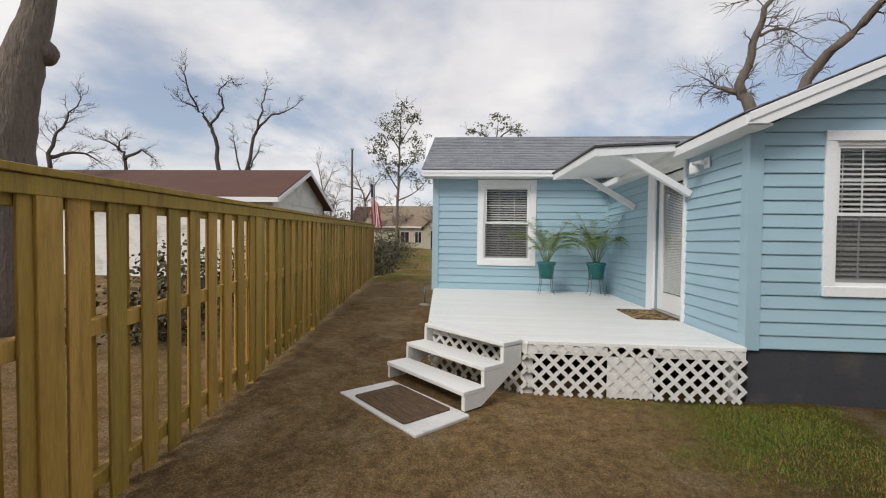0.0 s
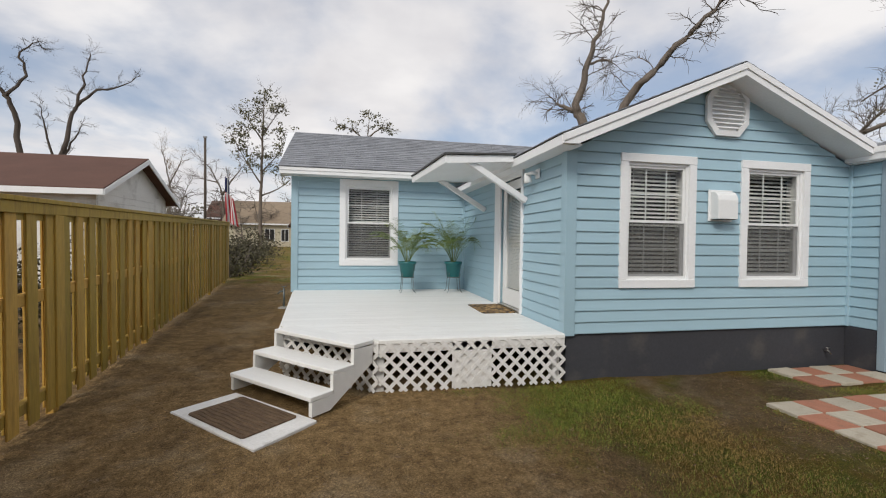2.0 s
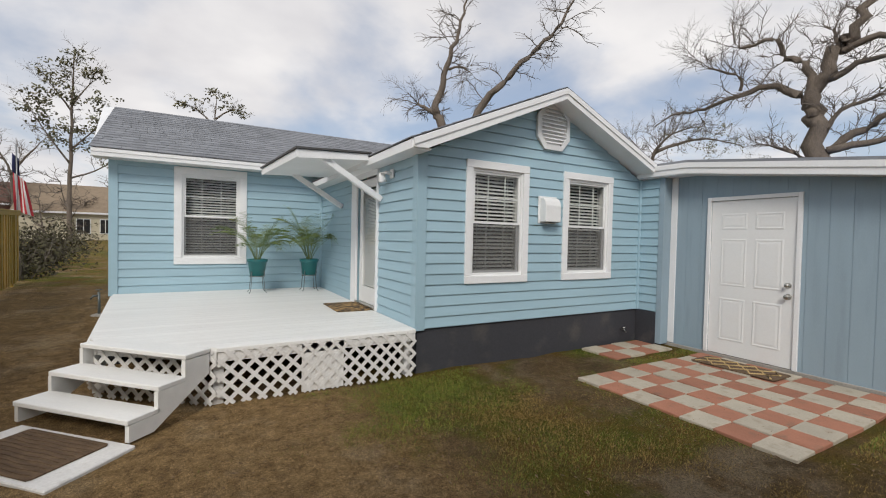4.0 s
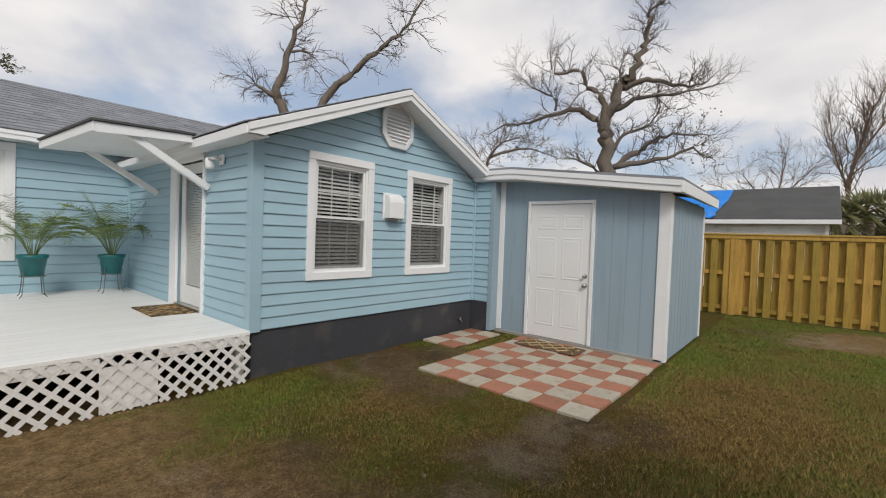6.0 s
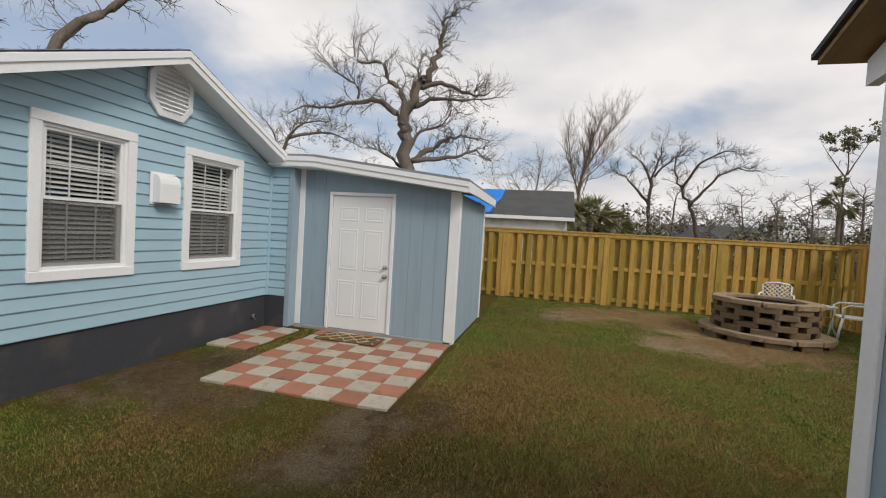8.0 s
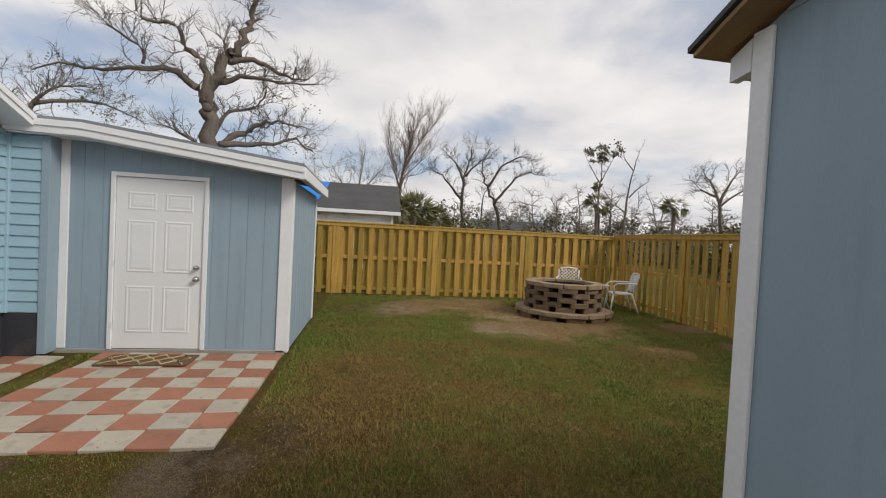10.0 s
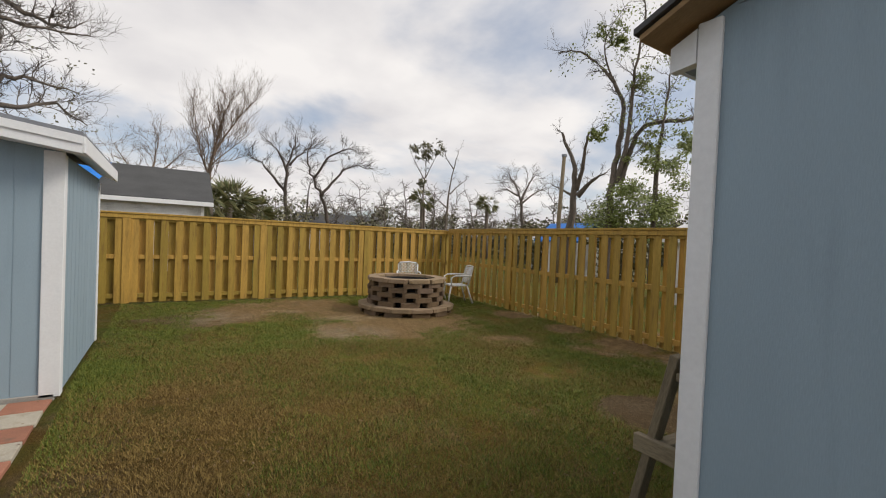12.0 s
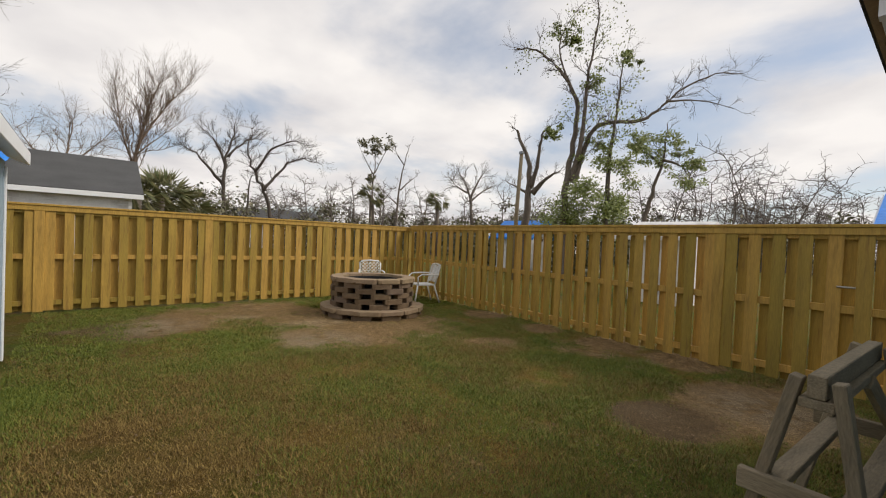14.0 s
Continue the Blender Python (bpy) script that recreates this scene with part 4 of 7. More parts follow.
def rag_mat(name, label, w, d, m, material, ribs=0, zig=None):
    """A doormat with rounded corners and raised ribs or a zigzag pattern."""
    rug = thing(name, label, "doormat", m)
    bm = bmesh.new()
    c = 0.022
    prism(bm, [(-w / 2 + c, -d / 2), (w / 2 - c, -d / 2), (w / 2, -d / 2 + c), (w / 2, d / 2 - c), (w / 2 - c, d / 2), (-w / 2 + c, d / 2), (-w / 2, d / 2 - c), (-w / 2, -d / 2 + c)], 0, 0.012)
    bmesh.ops.bevel(bm, geom=bm.edges[:], offset=0.003, segments=1, affect="EDGES")
    part("base", bm, material, rug)
    for i in range(ribs):
        y = -d / 2 + 0.04 + i * (d - 0.08) / max(1, ribs - 1)
        pts = [(-w / 2 + 0.05 + j * (w - 0.1) / 10, y + 0.006 * math.sin(j * 1.3 + i), 0.013) for j in range(11)]
        bars("rib", [pts], 0.005, MAT_BROWN, rug, sides=4)
    if zig:
        for i in range(3):
            y = -d / 2 + 0.1 + i * (d - 0.2) / 2
            pts = [(-w / 2 + 0.05 + j * (w - 0.1) / 8, y + (0.075 if j % 2 else -0.075) * (1 if i % 2 else -1), 0.013) for j in range(9)]
            bars("stripe", [pts], 0.013, MAT_GOLD, rug, sides=4)


rag_mat("doormat", "brown ribbed doormat on the white pad", 0.80, 0.50, Matrix.Translation((-3.17, -0.455, 0.009)) @ pose(0, 0, 0, 0, 0, -45), MAT_BROWN, ribs=11)
rag_mat("doormat", "dark patterned doormat on the deck", 0.80, 0.48, Matrix.Translation((-0.29, 1.72, DECK_Z + 0.001)) @ pose(0, 0, 0, 0, 0, 90), MAT_PATTERN)
rag_mat("doormat", "dark brown and gold zigzag doormat before the shed door", 0.95, 0.42, Matrix.Translation((3.66, -1.62, 0.025)) @ pose(0, 0, 0, 0, 0, 90), MAT_BROWN, zig=True)


def potted_palm(x, y, seed, scale):
    rnd = random.Random(seed)
    stand = thing("plant_stand", "grey bent-wire plant stand on the deck", "plant stand", Matrix.Translation((x, y, DECK_Z)))
    for k in range(4):
        a = math.tau * (k + 0.5) / 4
        c, s = math.cos(a), math.sin(a)
        bars("leg", [[(0.20 * c, 0.20 * s, 0.006), (0.165 * c, 0.165 * s, 0.04), (0.135 * c, 0.135 * s, 0.29), (0.16 * c, 0.16 * s, 0.36), (0.145 * c, 0.145 * s, 0.38), (0.12 * c, 0.12 * s, 0.35)]], 0.006, WIRE, stand)
    bars("ring", [[(0.135 * math.cos(math.tau * i / 20), 0.135 * math.sin(math.tau * i / 20), 0.29) for i in range(21)]], 0.006, WIRE, stand)
    bars("shelf", [[(-0.13, 0, 0.29), (0.13, 0, 0.29)], [(0, -0.13, 0.29), (0, 0.13, 0.29)]], 0.005, WIRE, stand)
    pot = thing("potted_palm", "feathery green palm in a teal glazed pot", "potted plant", Matrix.Translation((x, y, DECK_Z + 0.298)), group="palms on the deck")
    bm = bmesh.new()
    lathe(bm, [(0.105, 0.0), (0.12, 0.01), (0.155, 0.24), (0.172, 0.25), (0.175, 0.295), (0.16, 0.297), (0.15, 0.26), (0.02, 0.255)], 28)
    part("pot", bm, TEAL, pot, "teal glazed pot", smooth=True)
    bm = bmesh.new()
    lathe(bm, [(0.148, 0.262), (0.1, 0.272), (0.01, 0.275)], 20)
    part("soil", bm, SOIL, pot)
    vs, fs, sv, sf = [], [], [], []
    for i in range(30):
        a = rnd.random() * math.tau
        lean = 0.2 + 1.0 * rnd.random()
        L = scale * (0.6 + 0.32 * rnd.random())
        pts, p, ang = [], Vector((0.03 * math.cos(a), 0.03 * math.sin(a), 0.26)), 0.12 + 0.25 * lean
        for k in range(12):
            pts.append(p.copy())
            st = L / 11
            p = p + Vector((math.cos(a) * math.sin(ang) * st, math.sin(a) * math.sin(ang) * st, math.cos(ang) * st))
            ang += lean * 0.24 * (k / 11 + 0.25)
            if p.y + y > 4.35:
                p.y = 4.35 - y
            if p.x + x > -0.04:
                p.x = -0.04 - x
        v, f = tube(pts, [0.005 * (1 - 0.8 * k / 11) for k in range(12)], 4)
        sf += [tuple(q + len(sv) for q in g) for g in f]
        sv += v
        side = Vector((-math.sin(a), math.cos(a), 0))
        for k in range(4, 12):
            for sgn in (-1, 1):
                for rep in range(2):
                    q = pts[k] + (pts[k] - pts[k - 1]) * (rep * 0.5)
                    d = (pts[k] - pts[k - 1]).normalized()
                    ll = scale * 0.165 * (0.6 + 0.6 * rnd.random()) * (1 - 0.35 * abs(k - 7) / 5)
                    tip = q + ll * (0.75 * sgn * side + 0.55 * d + Vector((0, 0, -0.32 + 0.3 * rnd.random())))
                    tip.y, tip.x = min(tip.y, 4.36 - y), min(tip.x, -0.03 - x)
                    wv = d * 0.0042
                    mid = q.lerp(tip, 0.5) + Vector((0, 0, 0.012))
                    n0 = len(vs)
                    vs += [q - wv, q + wv, mid + wv, tip, mid - wv]
                    fs.append((n0, n0 + 1, n0 + 2, n0 + 3, n0 + 4))
    tagged(put("stems", mesh_of("stems", sv, sf, LEAF), pot), kind="stuff")
    tagged(put("fronds", mesh_of("fronds", vs, fs, LEAF), pot), kind="stuff")


potted_palm(-1.26, 3.86, 11, 1.0)
potted_palm(-0.36, 3.86, 12, 1.15)


def standpipe(x, y):
    """A short water pipe with a tap and a cross handle."""
    sp = thing("standpipe", "dark metal water tap on a short pipe beside the house", "tap", Matrix.Translation((x, y, 0.08)))
    bars("pipe", [[(0, 0, -0.12), (0.005, 0, 0.2), (0, 0, 0.42)]], 0.02, WIRE, sp, sides=8)
    bars("spout", [[(0, 0, 0.36), (-0.07, -0.05, 0.36), (-0.1, -0.07, 0.31)]], 0.016, WIRE, sp, sides=8)
    bars("handle", [[(-0.05, 0, 0.46), (0.05, 0, 0.46)], [(0, -0.05, 0.46), (0, 0.05, 0.46)], [(0, 0, 0.42), (0, 0, 0.46)]], 0.008, WIRE, sp)
    bm = bmesh.new()
    lathe(bm, [(0.13, -0.1), (0.14, -0.02), (0.11, 0.03), (0.05, 0.05)], 14)
    for v in bm.verts:
        v.co += 0.02 * noise.noise(v.co * 14) * Vector((1, 1, 0.5))
    part("footing", bm, CONCRETE, sp, "rough grey concrete footing")


standpipe(-3.66, 4.95)


# ---- garden shed ----
def grooved(name, length, z0, top, m, holes=(), pitch=0.205, label=""):
    """Grooved plywood sheet: x along it, outside towards -y; top lists (x, z) joints of its upper edge."""
    def height(q):
        for (xa, za), (xb, zb) in zip(top, top[1:]):
            if q <= xb + 1e-6:
                return za + (zb - za) * (q - xa) / (xb - xa)

    bm = bmesh.new()
    grooves, x = [], min(0.11, pitch) if pitch < 1 else 0.72
    while x < length - 0.02:
        grooves.append(x)
        x += pitch
    cuts = sorted({0.0, length, *grooves, *(g + 0.008 for g in grooves), *(h[0] for h in holes), *(h[1] for h in holes), *(q[0] for q in top)})
    cuts = [q for k, q in enumerate(cuts) if not k or q - cuts[k - 1] > 1e-4]
    for a, b in zip(cuts, cuts[1:]):
        y = 0.004 if any(g - 1e-6 <= a and b <= g + 0.0081 for g in grooves) else 0.0
        segs = [(z0, None)]
        for h in holes:
            if h[0] - 1e-6 <= a and b <= h[1] + 1e-6:
                segs = [(z0, h[2]), (h[3], None)]
        for lo, hi in segs:
            ta, tb = (height(a), height(b)) if hi is None else (hi, hi)
            if ta - lo < 1e-3:
                continue
            v = [bm.verts.new((px, py, pz)) for px, py, pz in ((a, y, lo), (b, y, lo), (b, 0.08, lo), (a, 0.08, lo), (a, y, ta), (b, y, tb), (b, 0.08, tb), (a, 0.08, ta))]
            for f in ((3, 2, 1, 0), (4, 5, 6, 7), (0, 1, 5, 4), (1, 2, 6, 5), (2, 3, 7, 6), (3, 0, 4, 7)):
                bm.faces.new([v[i] for i in f])
    bmesh.ops.remove_doubles(bm, verts=bm.verts[:], dist=1e-5)
    ob = part(name, bm, T111, None, m=m)
    return tagged(ob, label, "wall", kind="structure")


SX, SY0, SY1, SXE = 4.06, -3.05, -0.36, 6.42


def shed():
    # front, seen across the patio: x runs towards -y
    mf = Matrix.Translation((SX, SY1, 0)) @ FACE_X
    L = SY1 - SY0
    hole = (0.665, 1.66, 0.05, 2.145)
    grooved("wall_shed_front", L, 0.05, [(0, 2.53), (0.44, 2.53), (L, 2.256)], mf, [hole], label="blue grooved plywood shed front with white corner boards")
    grooved("wall_shed_side", SXE - SX, 0.02, [(0, 2.24), (SXE - SX, 2.24)], Matrix.Translation((SX, SY0, 0)), label="blue grooved plywood shed side wall")
    bm = bmesh.new()
    add_box(bm, (SXE - 0.08, SY0 + 0.08, 0), (SXE, 0.0, 2.3))
    add_box(bm, (SX, -0.08, 0), (SXE - 0.08, 0.0, 2.6))
    tagged(part("wall_shed_back", bm, T111, None), "plain blue back walls of the shed", "wall", kind="structure")
    tagged(box("shed_sill", (SX - 0.02, SY0 + 0.02, -0.05), (SX + 0.08, SY1, 0.05), CONCRETE, None, 0.006), "concrete sill under the shed wall", "sill", kind="structure")
    for nm, lo, hi in (("corner_board", (SX - 0.02, -0.53, 0.06), (SX, -0.437, 2.526)), ("corner_board", (SX - 0.02, SY0 - 0.02, 0.02), (SX, SY0 + 0.13, 2.255)),
                       ("corner_board", (SX - 0.02, SY0 - 0.02, 0.02), (SX + 0.10, SY0, 2.235)), ("corner_board", (SXE - 0.07, SY0 - 0.02, 0.02), (SXE, SY0, 2.18))):
        if lo[0] < SX and hi[0] > SX:
            lo = (SX + 0.001, lo[1], lo[2])
        tagged(box(nm, lo, hi, WHITE), "white painted corner board on the shed", "trim", kind="structure")
    tagged(box("filler_board", (3.872, -0.435, 0.03), (SX + 0.003, -0.347, 2.53), T111), "blue filler board beside the siding", "trim", kind="structure")
    # door
    d = thing("door_2", "white six-panel door with nickel knob and deadbolt", "door", mf, kind="structure")
    a, b, z0, z1 = hole
    for lo, hi in (((a - 0.05, -0.03, 0.05), (a + 0.0, 0.0, z1 + 0.05)), ((b, -0.03, 0.05), (b + 0.05, 0.0, z1 + 0.05)), ((a, -0.029, z1), (b, 0.0, z1 + 0.05))):
        box("casing", lo, hi, WHITE, d)
    bm = bmesh.new()
    add_box(bm, (a + 0.004, -0.004, z0 + 0.01), (b - 0.004, 0.035, z1 - 0.004))
    leaf = part("door_leaf", bm, VINYL, d)
    w = b - a
    for px in (a + 0.13, a + w / 2 + 0.045):
        for lo, hi in ((0.20, 0.78), (0.94, 1.58), (1.70, 1.92)):
            bm = bmesh.new()
            pw = w / 2 - 0.175
            ring = [(px, z0 + lo), (px + pw, z0 + lo), (px + pw, z0 + hi), (px, z0 + hi)]
            loops = []
            for inset, yy in ((0, -0.0045), (0.018, -0.009), (0.035, -0.0055), (0.06, -0.0085)):
                loops.append([bm.verts.new((x + (inset if i in (0, 3) else -inset), yy, z + (inset if i in (0, 1) else -inset))) for i, (x, z) in enumerate(ring)])
            for p, q in zip(loops, loops[1:]):
                for i in range(4):
                    j = (i + 1) % 4
                    bm.faces.new((p[i], p[j], q[j], q[i]))
            bm.faces.new(loops[-1])
            part("panel", bm, VINYL, leaf)
    for z, r in ((0.93, 0.032), (1.07, 0.028)):
        bm = bmesh.new()
        lathe(bm, [(r * 1.15, 0.0), (r * 1.15, 0.006), (r * 0.5, 0.012), (r * 0.5, 0.03), (r, 0.04), (r * 0.9, 0.06), (r * 0.3, 0.066)], 18, pose(b - 0.07, -0.004, z, 90))
        part("knob" if z < 1 else "deadbolt", bm, CHROME, leaf, "brushed nickel", smooth=True)
    for z in (0.3, 1.05, 1.85):
        box("hinge", (a - 0.012, -0.036, z), (a + 0.012, -0.03, z + 0.09), VINYL, d, 0.002)
    # roof: slopes down towards -y, with a return over the house corner
    r = thing("roof_shed", "lean-to roof with white fascia boards", "roof", kind="structure")
    XF, YT, YB = 3.80, 0.02, -3.22
    ZT, ZB = 2.73, 2.42
    XR = 6.55
    bm = bmesh.new()
    slab(bm, [(XF, YB, ZB), (XR, YB, ZB), (XR, -0.80, ZT), (XF, -0.80, ZT)], 0.04)
    slab(bm, [(XF, -0.80, ZT), (XR, -0.80, ZT), (XR, 0.0, ZT + 0.01), (XF, 0.0, ZT + 0.01)], 0.04)
    part("decking", bm, SHINGLE, r, "grey shingle surface")
    k = Matrix(((0, 0, 1, 0), (1, 0, 0, 0), (0, 1, 0, 0), (0, 0, 0, 1)))
    for dx, drop0, drop1 in ((0.0, 0.19, 0.045), (-0.014, 0.11, 0.04)):
        bm = bmesh.new()
        prism(bm, [(YB, ZB - drop0), (-0.80, ZT - drop0), (-0.80, ZT - drop1), (YB, ZB - drop1)], XF - 0.022 + dx, XF + (0 if not dx else -0.022), k)
        prism(bm, [(-0.80, ZT - drop0), (-0.02, ZT - drop0 + 0.01), (-0.02, ZT - drop1 + 0.01), (-0.80, ZT - drop1)], XF - 0.022 + dx, XF + (0 if not dx else -0.022), k)
        part("front_fascia", bm, WHITE, r)
    beam("low_fascia", (XF - 0.02, YB - 0.012, ZB - 0.115), (XR, YB - 0.012, ZB - 0.115), 0.022, 0.145, WHITE, r)
    bm = bmesh.new()
    slab(bm, [(XF, YB, ZB - 0.17), (SX, YB, ZB - 0.17), (SX, -0.80, ZT - 0.19), (XF, -0.80, ZT - 0.19)], 0.012)
    slab(bm, [(XF, -0.80, ZT - 0.19), (SX, -0.80, ZT - 0.19), (SX, -0.035, ZT - 0.185), (XF, -0.035, ZT - 0.185)], 0.012)
    slab(bm, [(SX, YB, ZB - 0.17), (XR, YB, ZB - 0.17), (XR, SY0, ZB - 0.1), (SX, SY0, ZB - 0.1)], 0.012)
    part("soffit", bm, WHITE, r)


shed()


# ---- the big shed wall passed at the end ----
def side_building():
    """Its north wall is a gable end; the roof falls to an eave along the east side."""
    XC, YW, L, D = -0.325, -5.44, 7.0, 3.6
    low, top = 2.40, 3.80
    mm = Matrix.Translation((XC, YW, 0)) @ pose(0, 0, 0, 0, 0, 180)
    grooved("wall_outbuilding", L, 0.0, [(0, low), (L / 2, top), (L, low)], mm, pitch=1.22, label="large blue grooved plywood outbuilding wall")
    k = Matrix(((1, 0, 0, 0), (0, 0, 1, 0), (0, 1, 0, 0), (0, 0, 0, 1)))
    bm = bmesh.new()
    add_box(bm, (XC - L, YW - D + 0.08, 0), (XC - L + 0.08, YW - 0.08, low - 0.04))
    add_box(bm, (XC - 0.08, YW - D + 0.08, 0), (XC, YW - 0.08, low - 0.01))
    prism(bm, [(XC - L, 0), (XC, 0), (XC, low), (XC - L / 2, top), (XC - L, low)], YW - D, YW - D + 0.08, k)
    tagged(part("wall_outbuilding_back", bm, T111, None), "plain blue side walls of the outbuilding", "wall", kind="structure")
    tagged(box("corner_board", (XC - 0.062, YW, 0.0), (XC + 0.018, YW + 0.02, low), WHITE), "white corner board on the outbuilding", "trim", kind="structure")
    tagged(box("corner_board", (XC, YW - 0.10, 0.0), (XC + 0.018, YW, low - 0.01), WHITE), "white corner board on the outbuilding", "trim", kind="structure")
    tagged(box("seam_strip", (XC - L + 0.3, YW, 2.425), (XC - 0.10, YW + 0.006, 2.437), T111, None, 0), "thin seam in the plywood", "trim", kind="structure")
    r = thing("roof_outbuilding", "outbuilding roof edge with bare sheathing and white fascia", "roof", kind="structure")
    xo, yo, ye = XC + 0.155, YW + 0.15, YW - D - 0.15
    xw, xm = XC - L - 0.155, XC - L / 2
    for name, lift, grow, depth, material, label in (("sheathing", 0.0, 0.0, 0.02, PLY, "bare brown plywood underside"), ("roofing", 0.024, 0.015, 0.022, DARKROOF, "dark felt edge")):
        bm = bmesh.new()
        eave, ridge = 2.372 + lift, 3.834 + lift
        slab(bm, [(xo + grow, ye - grow, eave), (xo + grow, yo + grow, eave), (xm, yo + grow, ridge), (xm, ye - grow, ridge)], depth)
        slab(bm, [(xm, ye - grow, ridge), (xm, yo + grow, ridge), (xw - grow, yo + grow, eave), (xw - grow, ye - grow, eave)], depth)
        part(name, bm, material, r, label)
    bm = bmesh.new()
    prism(bm, [(XC + 0.02, 2.265), (XC + 0.112, 2.255), (XC + 0.112, 2.345), (XC + 0.02, 2.385)], YW - 0.02, YW + 0.02, k)
    part("eave_return", bm, WHITE, r)
    bm = bmesh.new()
    add_box(bm, (XC + 0.095, YW - D, 2.27), (XC + 0.112, YW - 0.021, 2.345))
    part("fascia", bm, WHITE, r)


side_building()


# ---- fences ----
def fence(name, a, b, label, height=1.83, front=1, seed=1, post_step=2.42, first=0.0, climb=0.0):
    """A shadow-box fence: boards on both faces of three rails, 4x4 posts, a flat cap. front=1: the near face is to the right of a->b."""
    rnd = random.Random(seed)
    a, b = Vector((*a, 0)), Vector((*b, 0))
    L = (b - a).length
    ang = math.degrees(math.atan2(b.y - a.y, b.x - a.x))
    fe = thing(name, label, "fence", Matrix.Translation(a) @ pose(0, 0, 0, 0, 0, ang) @ pose(0, 0, -0.02 if climb else 0, 0, -climb))
    s = -front
    for z in (0.16, 0.98, height - 0.13):
        beam("rail", (0, 0, z), (L, 0, z), 0.058, 0.088, PINE, fe)
    # cap and a top trim on the near face
    beam("cap", (0, s * 0.0, height - 0.019), (L, 0, height - 0.019), 0.17, 0.036, PINE, fe)
    beam("top_trim", (0, s * 0.0595, height - 0.082), (L, s * 0.0595, height - 0.082), 0.018, 0.085, PINE, fe)
    x = first
    while x < L:
        box("post", (x - 0.045, -0.0295, -0.1), (x + 0.045, 0.0295, height - 0.125), PINE, fe)
        put("board", box_mesh((0.138, 0.017, height - 0.05), PINE, 0.003), fe, pose(x + 0.01, s * 0.0565, (height - 0.05) / 2 + 0.006))
        x += post_step
    meshes = [box_mesh((0.138, 0.017, h), PINE, 0.003) for h in (height - 0.050, height - 0.062, height - 0.075)]
    pitch = 0.264
    n = int(L / pitch)
    for i in range(n):
        for side, off in ((s, 0.0), (-s, pitch / 2)):
            x = 0.12 + i * pitch + off + rnd.uniform(-0.008, 0.008)
            if x > L - 0.05:
                continue
            me = rnd.choice(meshes)
            put("board", me, fe, pose(x, side * (0.0385 + rnd.uniform(0, 0.002)), height - 0.044 - (height - 0.06) / 2, 0, rnd.uniform(-0.25, 0.25), rnd.uniform(-0.8, 0.8)))
    return fe


fence("fence", (-4.40, -2.9), (-6.12, 10.2), "new golden treated-pine board fence along the alley", seed=2, first=0.45, climb=1.25, height=1.755)
fence("fence", (9.95, 4.5), (9.95, -11.15), "new golden treated-pine board fence behind the yard", seed=3, first=2.33, height=1.91, post_step=2.65)
fence("fence", (9.85, -11.12), (-3.0, -10.2), "new golden treated-pine board fence with a gate post", seed=4, first=0.56, height=1.96, post_step=2.53)


# ---- patio ----
def patio():
    pt = thing("patio", "checkered patio of terracotta and cream square pavers", "patio", kind="structure")
    rnd = random.Random(5)
    s = 0.307
    meshes = [box_mesh((s - 0.013, s - 0.013, 0.05), q, 0.006) for q in (TERRA, CREAM)]

    def tile(i, j, x, y, skew=1.0):
        put("tile", meshes[(i + j) % 2], pt, pose(x + rnd.uniform(-0.004, 0.004), y + rnd.uniform(-0.004, 0.004), -0.006 + rnd.uniform(-0.006, 0.005), rnd.uniform(-0.8, 0.8), rnd.uniform(-0.8, 0.8), rnd.uniform(-1.8, 1.8)))

    for i in range(8):
        for j in range(7):
            tile(i, j, 3.86 - i * s + 0.0, -1.12 - j * s * 0.955)
    for i in range(4):
        for j in range(2):
            tile(i, j, 3.70 - i * s, -0.20 - j * s)


patio()


